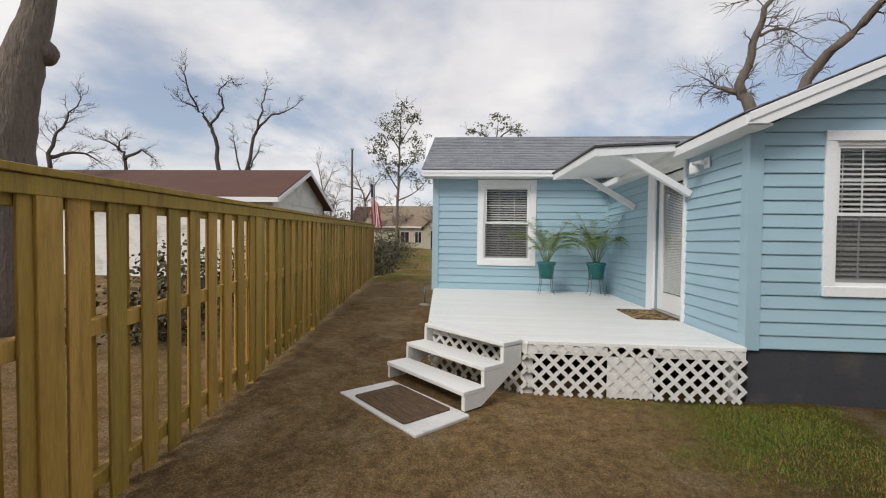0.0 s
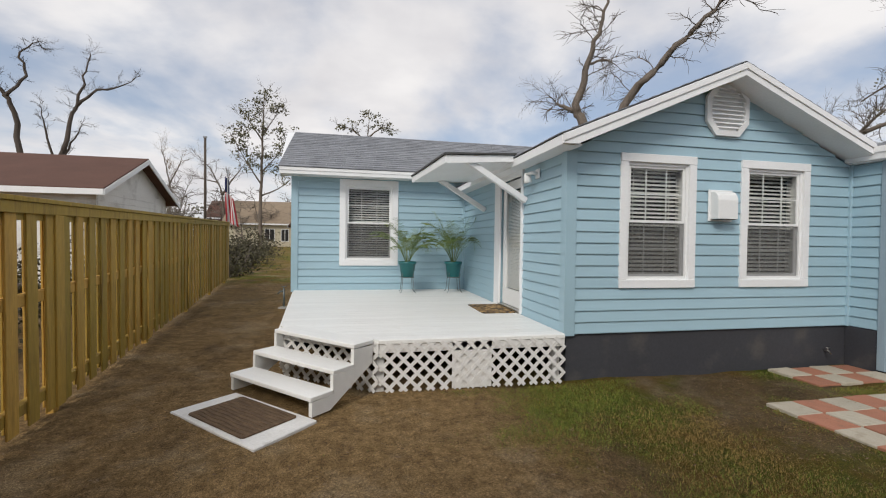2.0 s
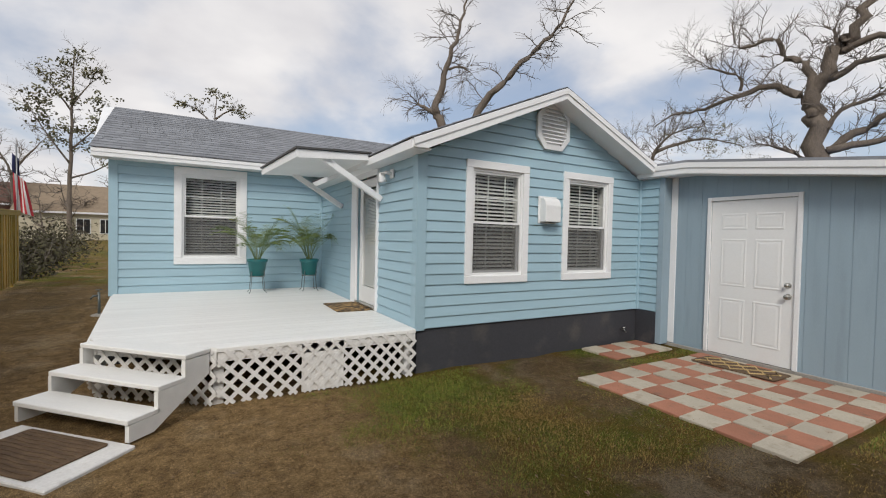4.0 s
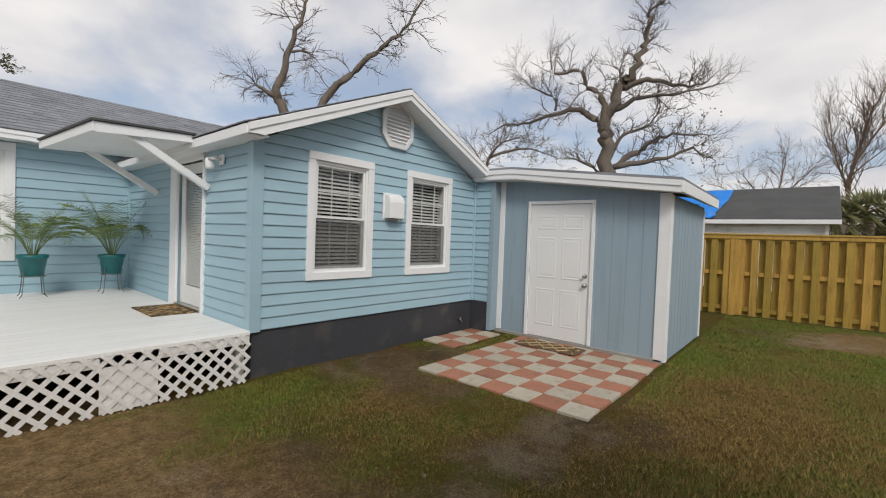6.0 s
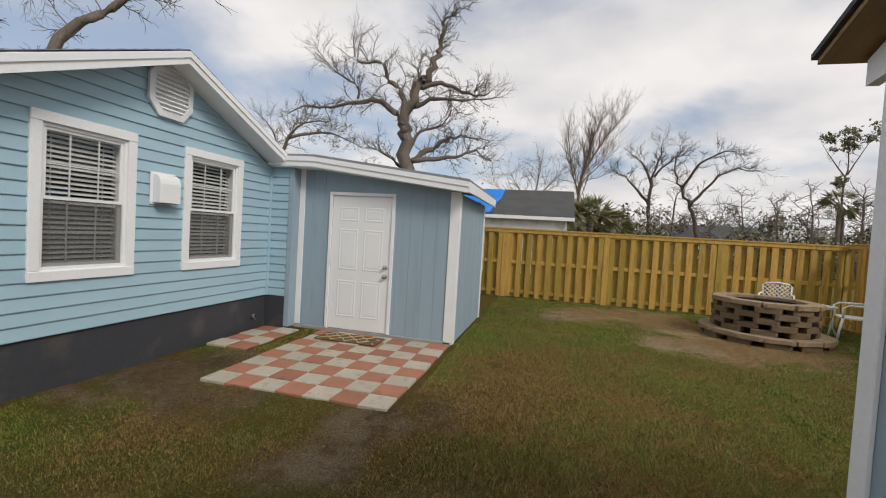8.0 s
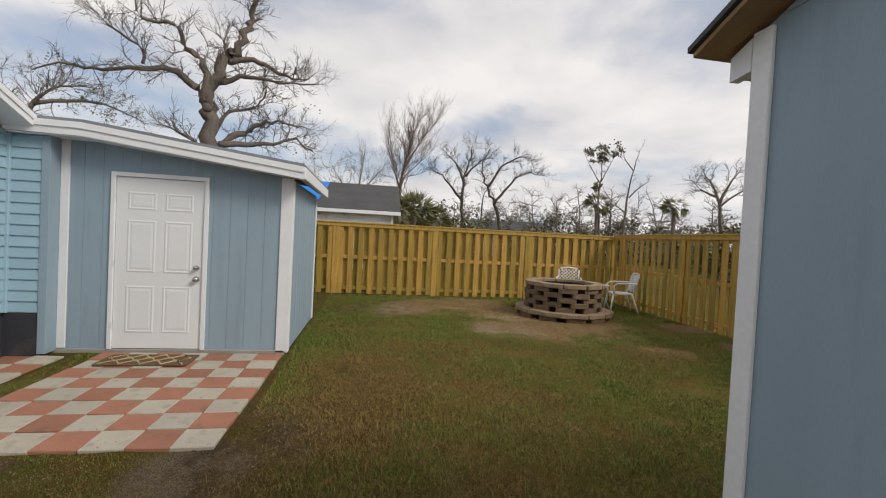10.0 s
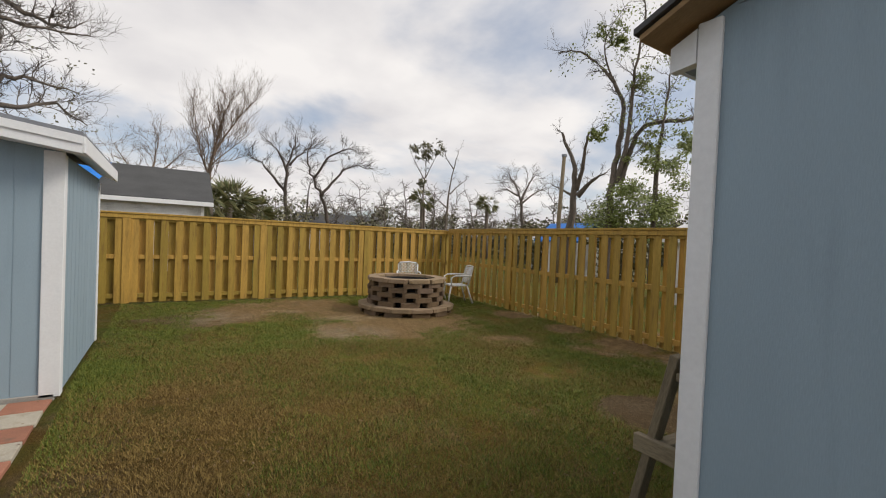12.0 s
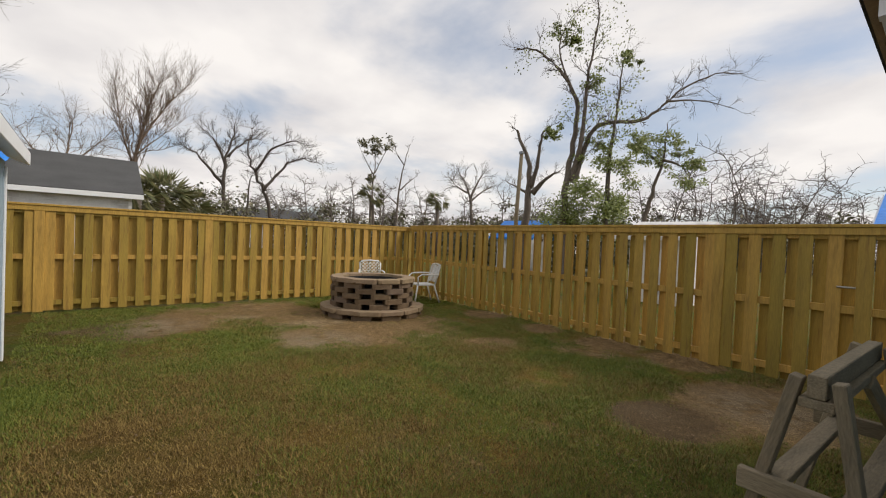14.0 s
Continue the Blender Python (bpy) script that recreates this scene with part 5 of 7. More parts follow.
# ---- fire pit and chairs ----
def fire_pit(cx, cy):
    fp = thing("fire_pit", "round fire pit of stacked brown wall blocks with gaps", "fire pit", Matrix.Translation((cx, cy, 0)))
    rnd = random.Random(8)

    def block(w0, w1, d, h, material):
        bm = bmesh.new()
        prism(bm, [(-w0 / 2, 0), (-w0 / 2 * 0.72, -0.025), (w0 / 2 * 0.72, -0.025), (w0 / 2, 0), (w1 / 2, d), (-w1 / 2, d)], 0, h)
        bmesh.ops.bevel(bm, geom=bm.edges[:], offset=0.007, segments=1, affect="EDGES")
        for v in bm.verts:
            v.co += 0.006 * Vector((rnd.uniform(-1, 1), rnd.uniform(-1, 1), rnd.uniform(-1, 1)))
        return from_bm("block", bm, material)

    kinds = [block(0.40, 0.31, 0.19, 0.100, BLOCK) for _ in range(4)]
    caps = [block(0.46, 0.37, 0.22, 0.082, CAPSTONE) for _ in range(3)]

    def ring(r, z, count, turn, pool):
        for i in range(count):
            a = math.tau * (i + turn) / count + rnd.uniform(-0.025, 0.025)
            r2 = r + rnd.uniform(-0.018, 0.018)
            put("block", rnd.choice(pool), fp, Matrix.Translation((r2 * math.cos(a), r2 * math.sin(a), z)) @ pose(0, 0, 0, rnd.uniform(-1, 1), rnd.uniform(-1, 1), math.degrees(a) + 90 + rnd.uniform(-2, 2)))

    ring(1.0, -0.02, 11, 0.2, kinds)
    ring(1.04, 0.083, 14, 0.7, caps)
    for k in range(5):
        ring(0.82, 0.163 + k * 0.101, 9, 0.5 * (k % 2), kinds)
    ring(0.84, 0.670, 11, 0.25, caps)
    # near-black ring that shows through the gaps between the blocks
    bm = bmesh.new()
    lathe(bm, [(0.58, 0.1), (0.58, 0.70), (0.60, 0.70), (0.60, 0.1)], 32)
    part("liner", bm, DARK, fp, "near-black ring inside the blocks")


fire_pit(7.5, -8.45)


def garden_chair(x, y, turn):
    """A cast metal armchair with a pierced lattice back; it faces -y before it is turned."""
    ch = thing("garden_chair", "white painted cast metal garden armchair with lattice back", "chair", Matrix.Translation((x, y, 0)) @ pose(0, 0, 0, 0, 0, turn) @ Matrix.Scale(1.08, 4), group="chairs by the fire pit")
    bm = bmesh.new()
    prism(bm, [(-0.23, -0.24), (0.23, -0.24), (0.25, -0.18), (0.23, 0.22), (-0.23, 0.22), (-0.25, -0.18)], 0.40, 0.43)
    bmesh.ops.bevel(bm, geom=bm.edges[:], offset=0.01, segments=2, affect="EDGES")
    part("seat", bm, CHAIRWHITE, ch)
    tilt = pose(0, 0.22, 0.42, -14)
    back = bars("backrest", [[tuple(tilt @ Vector(p)) for p in ((-0.22, 0, 0), (-0.25, 0, 0.42), (-0.20, 0, 0.47), (0, 0, 0.49), (0.20, 0, 0.47), (0.25, 0, 0.42), (0.22, 0, 0))]], 0.018, CHAIRWHITE, ch, sides=8)
    for i in range(-7, 8):
        for sgn in (-1, 1):
            x0 = i * 0.085
            za, zb = 0.06, 0.45
            pts = []
            for s in (0, 1):
                z = za if not s else zb
                xx = x0 + (sgn * (zb - za) / 2 * (1 if s else -1))
                if abs(xx) > 0.22:
                    xn = math.copysign(0.22, xx)
                    z += (abs(xx) - 0.22) * (1 if not s else -1)
                    xx = xn
                pts.append((xx, z))
            if pts[1][1] - pts[0][1] > 0.05 and abs(pts[0][0] - pts[1][0]) > 0.02:
                bars("lattice_bar", [[tuple(tilt @ Vector((px, 0.004 * sgn, pz))) for px, pz in pts]], 0.010, CHAIRWHITE, back, sides=4)
    for sx in (-1, 1):
        bars("arm", [[(sx * 0.25, 0.29, 0.66), (sx * 0.28, 0.1, 0.66), (sx * 0.29, -0.15, 0.65), (sx * 0.28, -0.23, 0.60), (sx * 0.25, -0.21, 0.42)]], 0.018, CHAIRWHITE, ch, sides=8)
        bars("leg", [[(sx * 0.23, -0.21, 0.41), (sx * 0.25, -0.25, 0.2), (sx * 0.27, -0.28, 0.0)]], 0.02, CHAIRWHITE, ch, sides=8)
        bars("leg", [[(sx * 0.22, 0.20, 0.41), (sx * 0.23, 0.27, 0.2), (sx * 0.25, 0.34, 0.0)]], 0.02, CHAIRWHITE, ch, sides=8)


garden_chair(9.13, -9.36, -115)
garden_chair(8.22, -10.32, 165)


def garden_table(x, y, turn):
    """A small cast metal side table on four splayed legs."""
    tb = thing("garden_table", "small white painted cast metal side table by the chairs", "table", Matrix.Translation((x, y, 0)) @ pose(0, 0, 0, 0, 0, turn))
    bm = bmesh.new()
    prism(bm, [(-0.25, -0.2), (-0.2, -0.25), (0.2, -0.25), (0.25, -0.2), (0.25, 0.2), (0.2, 0.25), (-0.2, 0.25), (-0.25, 0.2)], 0.575, 0.605)
    bmesh.ops.bevel(bm, geom=bm.edges[:], offset=0.008, segments=2, affect="EDGES")
    part("tabletop", bm, CHAIRWHITE, tb)
    bm = bmesh.new()
    for lo, hi in (((-0.2, -0.21, 0.53), (0.2, -0.19, 0.574)), ((-0.2, 0.19, 0.53), (0.2, 0.21, 0.574)), ((-0.21, -0.19, 0.53), (-0.19, 0.19, 0.574)), ((0.19, -0.19, 0.53), (0.21, 0.19, 0.574))):
        add_box(bm, lo, hi)
    part("apron", bm, CHAIRWHITE, tb)
    for sx in (-1, 1):
        for sy in (-1, 1):
            bars("leg", [[(sx * 0.19, sy * 0.19, 0.575), (sx * 0.205, sy * 0.205, 0.35), (sx * 0.19, sy * 0.19, 0.16), (sx * 0.23, sy * 0.23, 0.0)]], 0.018, CHAIRWHITE, tb, sides=8)


garden_table(8.72, -9.95, 20)


def sawhorse():
    # it stands beside the outbuilding's end wall, the beam running away along -y
    m = Matrix.Translation((-0.05, -5.98, 0)) @ pose(0, 0, 0, 0, 0, -2.5)
    sh = thing("sawhorse", "weathered grey-brown wooden sawhorse on the grass", "sawhorse", m)
    beam("top_beam", (0, 0.0, 1.055), (0, -1.28, 1.055), 0.062, 0.095, OLDWOOD, sh)
    beam("under_beam", (0, -0.0, 0.985), (0, -1.26, 0.985), 0.115, 0.04, OLDWOOD, sh)
    for y in (-0.03, -1.2):
        for s in (-1, 1):
            beam("leg", (s * 0.066, y, 1.085), (0.31 if s > 0 else -0.235, y, 0.0), 0.045, 0.075, OLDWOOD, sh, spin=90)
        off = 0.045 if y > -1 else -0.045
        beam("foot_brace", (-0.165, y + off, 0.60), (0.245, y + off, 0.60), 0.04, 0.088, OLDWOOD, sh)
    for s in (1, -1):
        beam("side_brace", (s * 0.125, 0.02 if s > 0 else -0.06, 0.61), (s * 0.125, -1.22, 0.61), 0.085, 0.04, OLDWOOD, sh)
    beam("diagonal_brace", (-0.05, -0.75, 0.97), (-0.12, -1.2, 0.61), 0.035, 0.08, OLDWOOD, sh)


sawhorse()


# ---- trees ----
def wander(rnd, p, d, length, steps, bend, lift=0.0):
    pts, d = [p.copy()], d.normalized()
    for _ in range(steps):
        d = (d + bend * Vector((rnd.uniform(-1, 1), rnd.uniform(-1, 1), rnd.uniform(-1, 1) + lift))).normalized()
        p = p + d * (length / steps)
        pts.append(p.copy())
    return pts


class Sticks:
    """Collects tapering bars into one mesh."""

    def __init__(self):
        self.v, self.f = [], []

    def add(self, pts, r0, r1, sides):
        n = len(pts) - 1
        v, f = tube(pts, [r0 + (r1 - r0) * i / n for i in range(n + 1)], sides)
        self.f += [tuple(i + len(self.v) for i in q) for q in f]
        self.v += v


def leaf_cloud(rnd, centres, per, size):
    vs, fs = [], []
    for c, r, *thin in centres:
        tufts = [Vector((rnd.gauss(0, 0.6), rnd.gauss(0, 0.6), rnd.gauss(0, 0.5))) * r for _ in range(9)]
        for _ in range(int(per * max(0.3, r * r) * (thin[0] if thin else 1))):
            q = Vector((rnd.gauss(0, 0.24), rnd.gauss(0, 0.24), rnd.gauss(0, 0.16))) * r + c + rnd.choice(tufts)
            a = Vector((rnd.uniform(-1, 1), rnd.uniform(-1, 1), rnd.uniform(-1, 0.6))).normalized()
            b = a.orthogonal().normalized()
            s = size * rnd.uniform(0.6, 1.4)
            k = len(vs)
            vs += [q, q + a * s * 0.5 + b * s * 0.34, q + a * s, q + a * s * 0.5 - b * s * 0.34]
            fs.append((k, k + 1, k + 2, k + 3))
    return vs, fs


def tree(name, label, at, turn, limbs, seed, twig=1.0, density=1.0, bark=None, leaves=(), leaf=None, per=60, leaf_size=0.16, depth=0.35, droop=0.0, base_flare=1.25, twig_mat=None, knobs=0.22):
    """limbs: base radius and (sideways, height) joints in metres; twigs fork from them."""
    rnd = random.Random(seed)
    bark = bark or BARK
    ob = thing(name, label, "tree", Matrix.Translation((*at, 0)) @ pose(0, 0, 0, 0, 0, turn))
    fine = Sticks()
    for n, (r, joints) in enumerate(limbs):
        pts, v = [], 0.0
        slope = rnd.uniform(-depth, depth) if n else 0.0
        if n == 0:
            pts.append(Vector((joints[0][0], 0, -0.1)))
        for i, (u, w) in enumerate(joints):
            pts.append(Vector((u, v, w)))
            if i + 1 < len(joints):
                v += slope * math.hypot(joints[i + 1][0] - u, joints[i + 1][1] - w)
        # smooth and roughen the run
        run = []
        for i in range(len(pts) - 1):
            p0, p1, p2, p3 = pts[max(i - 1, 0)], pts[i], pts[i + 1], pts[min(i + 2, len(pts) - 1)]
            for k in range(4):
                t = k / 4
                q = 0.5 * (2 * p1 + (p2 - p0) * t + (2 * p0 - 5 * p1 + 4 * p2 - p3) * t * t + (3 * p1 - p0 - 3 * p2 + p3) * t ** 3)
                run.append(q + Vector((rnd.uniform(-1, 1), rnd.uniform(-1, 1), rnd.uniform(-1, 1))) * r * knobs * (1 if i + k else 0))
        run.append(pts[-1])
        m = len(run) - 1
        radii = [max(0.015, 0.85 * r * (1 - 0.9 * (i / m) ** 0.85)) * (base_flare if n == 0 and i < 2 else 1) for i in range(m + 1)]
        v0, f0 = tube(run, radii, 9 if r > 0.18 else 6)
        put("limb" if n else "trunk", mesh_of("limb" if n else "trunk", v0, f0, bark, True), ob)
        # twigs
        for i in range(m // 3 if n == 0 else 2, m + 1):
            here = 1 + int(density * (1.5 if i > m * 0.6 else 0.7) * rnd.uniform(0.5, 1.6))
            for _ in range(here):
                d = (run[min(i + 1, m)] - run[max(i - 1, 0)]).normalized()
                side = Vector((rnd.uniform(-1, 1), rnd.uniform(-0.8, 0.8), rnd.uniform(-0.45, 1) - droop))
                L = twig * rnd.uniform(0.5, 1.5)
                r1 = max(0.009, min(0.4 * radii[i], 0.024 * twig))
                t1 = wander(rnd, run[i], d * 0.7 + side, L, 6, 0.38, -droop * 0.4)
                fine.add(t1, r1, r1 * 0.4, 4)
                for j in range(2, 7):
                    for _ in range(2 + (rnd.random() < 0.5)):
                        s2 = Vector((rnd.uniform(-1, 1), rnd.uniform(-1, 1), rnd.uniform(-0.5, 1) - droop))
                        t2 = wander(rnd, t1[j], (t1[j] - t1[j - 1]).normalized() + s2 * 0.9, L * rnd.uniform(0.25, 0.6), 4, 0.4, -droop * 0.3)
                        fine.add(t2, r1 * 0.5, r1 * 0.25, 3)
    put("crown", mesh_of("crown", fine.v, fine.f, twig_mat or TWIG), ob)
    if leaves:
        vs, fs = leaf_cloud(rnd, [(Vector((u, rnd.uniform(-0.4, 0.4) * s, w)), s, *thin) for u, w, s, *thin in leaves], per, leaf_size)
        tagged(put("foliage", mesh_of("foliage", vs, fs, leaf or FOLIAGE), ob), kind="stuff")
    return ob


def woods():
    tree("bare_tree", "storm-broken bare tree rising behind the blue house", (6.69, 11.11), -29.4,
         [(0.32, [(0.18, 3.22), (-0.19, 6.13), (-0.46, 6.92), (-0.11, 8.24), (0.2, 9.36), (0.52, 10.49), (0.73, 11.61)]), (0.16, [(-0.34, 6.63), (-0.77, 6.86), (-1.2, 7.08), (-1.6, 7.51)]),
          (0.23, [(0.18, 3.22), (1.28, 6.7), (2.2, 7.79), (3.15, 8.84), (4.05, 9.66), (4.73, 10.71), (5.43, 11.72)]), (0.07, [(0.03, 8.52), (0.62, 8.61), (1.24, 8.06)])], 21, twig=0.95, density=0.9, droop=0.25, depth=0.1)
    tree("bare_oak", "large spreading bare live oak behind the shed", (20.44, 3.5), -70.4,
         [(0.55, [(-0.08, 3.46), (-0.28, 6.41), (-0.29, 7.45), (-0.04, 8.77), (0.28, 9.65), (0.91, 10.08), (1.21, 11.23), (1.29, 12.39), (1.6, 13.24), (2.19, 13.94)]),
          (0.26, [(-0.35, 7.0), (-0.88, 8.03), (-1.64, 8.55), (-2.85, 8.62), (-4.05, 8.24), (-5.44, 8.23), (-6.84, 7.76)]), (0.24, [(-0.32, 7.74), (-0.56, 9.06), (-1.26, 9.8), (-1.83, 10.76), (-3.11, 10.82), (-3.35, 12.05)]),
          (0.1, [(-2.93, 8.65), (-2.95, 9.21), (-3.97, 9.74), (-4.61, 10.27), (-5.18, 10.95)]), (0.2, [(0.43, 9.57), (1.49, 9.86), (2.65, 9.49), (3.64, 9.27), (4.44, 9.77)]),
          (0.18, [(0.05, 8.48), (1.26, 8.92), (2.68, 8.84), (4.48, 9.06)]), (0.26, [(-0.07, 5.24), (0.97, 6.14), (1.94, 6.81), (2.77, 7.26), (4.58, 7.18)]), (0.2, [(0.13, 5.54), (1.71, 5.86), (2.69, 6.03), (3.79, 6.48), (4.92, 5.93)]),
          (0.18, [(-0.2, 4.94), (-1.2, 5.73), (-1.89, 6.06)]), (0.14, [(0.39, 9.57), (0.25, 10.23), (-0.13, 10.67)]), (0.14, [(0.09, 6.42), (0.55, 7.23), (1.61, 7.61), (2.14, 8.34), (2.19, 8.77)])],
         22, twig=1.0, density=1.25, depth=0.25, knobs=0.4, leaves=[(4.2, 7.0, 1.0), (3.2, 8.0, 0.8), (4.4, 5.9, 0.8), (2.0, 7.6, 0.5), (-6.0, 8.2, 0.4), (1.8, 13.6, 0.4)], leaf=DULL, per=45, leaf_size=0.13)
    tree("small_oak", "dull green low oak crown beyond the shed", (32.31, 19.42), -55.2,
         [(0.3, [(-0.54, 6.41), (-0.12, 8.77), (0.59, 10.25), (1.86, 11.12), (3.69, 11.44)]), (0.2, [(0.11, 9.44), (2.42, 10.25), (4.54, 10.27), (6.72, 9.5)]), (0.16, [(-1.61, 7.38), (-0.9, 8.72), (-1.34, 9.99), (-2.41, 10.94)])],
         23, twig=1.3, density=2.0, leaves=[(1.6, 10.97, 0.8), (3.17, 11.09, 0.9), (4.79, 10.55, 1.1), (6.17, 9.72, 0.9), (3.76, 9.82, 1.1), (7.59, 8.23, 0.8), (2.43, 10.12, 0.7)], leaf=DULL, per=130, leaf_size=0.15)
    tree("broom_tree", "slender bare tree with upswept reddish twigs", (35.73, -6.36), -94.3,
         [(0.22, [(-0.09, 1.91), (-0.08, 5.73), (0.31, 8.1), (0.73, 10.12), (1.32, 11.82)]), (0.1, [(-0.08, 5.73), (-0.59, 7.18), (-0.94, 8.62), (-1.14, 10.08)]), (0.1, [(0.18, 7.31), (1.09, 9.03), (2.03, 10.61), (2.86, 11.6)]), (0.08, [(0.05, 6.52), (1.29, 7.89), (2.43, 9.09)])],
         24, twig=1.6, density=3.4, bark=REDTWIG, twig_mat=REDTWIG, droop=-0.7)
    tree("bare_tree", "pale bare twiggy tree behind the shed", (35.0, -2.4), -88.0,
         [(0.18, [(0.0, 1.9), (0.1, 4.2), (0.5, 6.2), (0.7, 8.0)]), (0.1, [(0.1, 4.2), (-0.9, 5.6), (-1.7, 6.9)]), (0.1, [(0.2, 4.8), (1.3, 6.0), (2.3, 7.2)]), (0.08, [(-0.4, 4.9), (-1.8, 5.4), (-2.9, 5.9)])], 43, twig=1.4, density=1.8, bark=REDTWIG, twig_mat=REDTWIG)
    tree("bare_oak", "dark bare oak beyond the back fence", (32.94, -11.4), -103.2,
         [(0.25, [(-0.03, 2.21), (-0.19, 4.58), (-0.01, 6.59), (0.3, 8.02), (0.5, 9.45)]), (0.16, [(-0.19, 4.78), (-1.21, 6.05), (-2.09, 6.9), (-3.0, 7.28)]), (0.14, [(-0.07, 6.18), (-0.65, 7.61), (-1.57, 8.33)]), (0.13, [(0.09, 6.8), (1.2, 8.15), (2.31, 8.52)])], 25, twig=0.85, density=2.0, bark=DEADBARK, twig_mat=DEADBARK, knobs=0.5)
    tree("bare_oak", "dark bare oak with a double trunk beyond the fence", (34.11, -14.68), -107.8,
         [(0.25, [(0.17, 2.44), (-0.33, 4.81), (-1.1, 6.25), (-1.56, 7.92), (-1.11, 9.61)]), (0.18, [(-0.33, 4.81), (0.83, 6.45), (2.05, 7.56), (4.01, 7.42)]), (0.14, [(-0.98, 6.18), (0.16, 7.91), (1.58, 8.66), (2.66, 8.44)]), (0.14, [(-1.43, 0.0), (-1.48, 4.92), (-1.09, 6.04)])], 26, twig=0.85, density=2.0, bark=DEADBARK, twig_mat=DEADBARK, knobs=0.5)
    tree("slender_tree", "slender tree with a small leafy crown", (34.15, -24.21), -120.9,
         [(0.16, [(0.03, 2.52), (-0.23, 6.13), (-0.06, 8.21), (-0.25, 10.16)]), (0.07, [(-0.12, 7.17), (-1.0, 8.66), (-1.55, 9.75)]), (0.07, [(-0.08, 7.43), (0.62, 9.04), (1.1, 9.95)])],
         27, twig=0.6, density=0.5, leaves=[(-1.16, 10.09, 0.55), (-0.05, 10.38, 0.65), (0.79, 10.03, 0.5), (-0.28, 9.64, 0.5), (-0.41, 6.89, 0.3)], leaf=DULL, per=700, leaf_size=0.2)
    tree("bare_tree", "thin bare storm-stripped tree", (31.34, -24.92), -124.0,
         [(0.2, [(-0.12, 2.56), (0.02, 5.05), (0.31, 7.54), (0.8, 9.8)]), (0.1, [(0.18, 5.8), (0.89, 6.58), (1.66, 7.22)]), (0.09, [(-0.06, 4.55), (-0.82, 5.1), (-1.3, 4.88)]), (0.07, [(0.38, 8.04), (-0.3, 8.99), (-0.42, 9.57)])], 28, twig=0.5, density=0.4)
    tree("bare_oak", "rounded bare oak far beyond the fence", (33.07, -35.47), -133.7,
         [(0.3, [(0.08, 3.45), (-0.16, 6.15), (-0.84, 7.93), (-1.55, 8.99)]), (0.2, [(-0.16, 6.15), (0.6, 7.98), (1.26, 9.08)]), (0.16, [(-0.43, 6.74), (-1.66, 7.42), (-2.43, 8.36)]), (0.16, [(-0.09, 5.85), (1.35, 7.11), (2.4, 7.74)])], 29, twig=1.3, density=1.3)
    tree("leafy_tree", "tall multi-stemmed tree with vine leaves and a long bare limb", (10.82, -20.37), -146.7,
         [(0.22, [(-0.23, 2.37), (-0.17, 4.39), (0.06, 6.14), (0.13, 7.76), (-0.3, 8.91), (-1.08, 9.85), (-1.98, 10.51), (-2.75, 10.5)]), (0.14, [(0.02, 4.39), (0.41, 6.38), (0.48, 7.87), (0.53, 8.86), (0.71, 10.2), (0.84, 11.42), (0.54, 12.81)]),
          (0.16, [(0.14, 4.39), (0.54, 6.0), (0.97, 6.91), (1.76, 7.12), (2.87, 7.22), (3.71, 7.82), (4.52, 8.6), (5.71, 9.16), (6.79, 9.17)]), (0.06, [(3.71, 7.82), (4.96, 7.76), (6.18, 7.35)]),
          (0.14, [(1.56, 0.0), (1.58, 5.12), (1.68, 6.34), (1.85, 7.8), (1.94, 9.25), (2.12, 10.2)]), (0.06, [(-0.3, 8.91), (-0.72, 10.2), (-0.53, 11.19), (0.15, 12.12)])],
         30, twig=0.75, density=0.45, depth=0.15, leaves=[(0.2, 11.4, 1.1, 0.12), (-1.4, 10.4, 0.9, 0.12), (0.9, 10.2, 0.9, 0.12), (2.1, 8.9, 0.8, 0.15), (0.3, 7.2, 1.0, 0.15), (1.9, 6.6, 0.9, 0.2), (0.77, 8.72, 0.4), (-0.52, 11.06, 0.45), (-0.02, 10.64, 0.3), (2.1, 9.72, 0.28), (0.75, 3.8, 1.1), (1.7, 3.5, 1.0), (0.1, 3.0, 1.0), (1.1, 2.6, 1.1), (1.23, 6.23, 0.47), (0.93, 5.13, 0.66), (2.08, 5.12, 0.52), (-0.81, 6.67, 0.3), (2.82, 5.95, 0.37)], per=2000, leaf_size=0.11)
    tree("bare_tree", "dark broken tree with a snapped limb", (13.56, -20.85), -141.4,
         [(0.3, [(-0.15, 2.39), (0.04, 4.23), (-0.11, 5.79), (-0.64, 7.06), (-0.94, 7.49)]), (0.16, [(0.12, 4.38), (0.44, 5.79), (0.55, 6.91), (1.0, 7.33)]), (0.2, [(0.19, 4.1), (0.84, 4.81), (1.5, 5.24)]), (0.1, [(-0.03, 4.09), (-0.66, 4.5), (-1.1, 4.7)])], 31, twig=0.45, density=0.5)
    tree("broken_tree", "snapped tree with leafy clumps", (8.76, -23.77), -156.1,
         [(0.2, [(-0.24, 2.57), (0.04, 4.13), (0.41, 5.66), (0.52, 7.31)]), (0.1, [(0.37, 5.4), (-0.16, 5.94), (-0.76, 6.29)]), (0.09, [(0.43, 5.66), (1.11, 5.38), (1.58, 4.73)])],
         32, twig=0.5, density=0.4, leaves=[(0.4, 6.38, 0.58), (-0.03, 5.73, 0.46), (1.08, 6.18, 0.4), (1.42, 4.81, 0.52), (1.66, 5.36, 0.35), (-0.64, 6.28, 0.3)], per=1700, leaf_size=0.11)
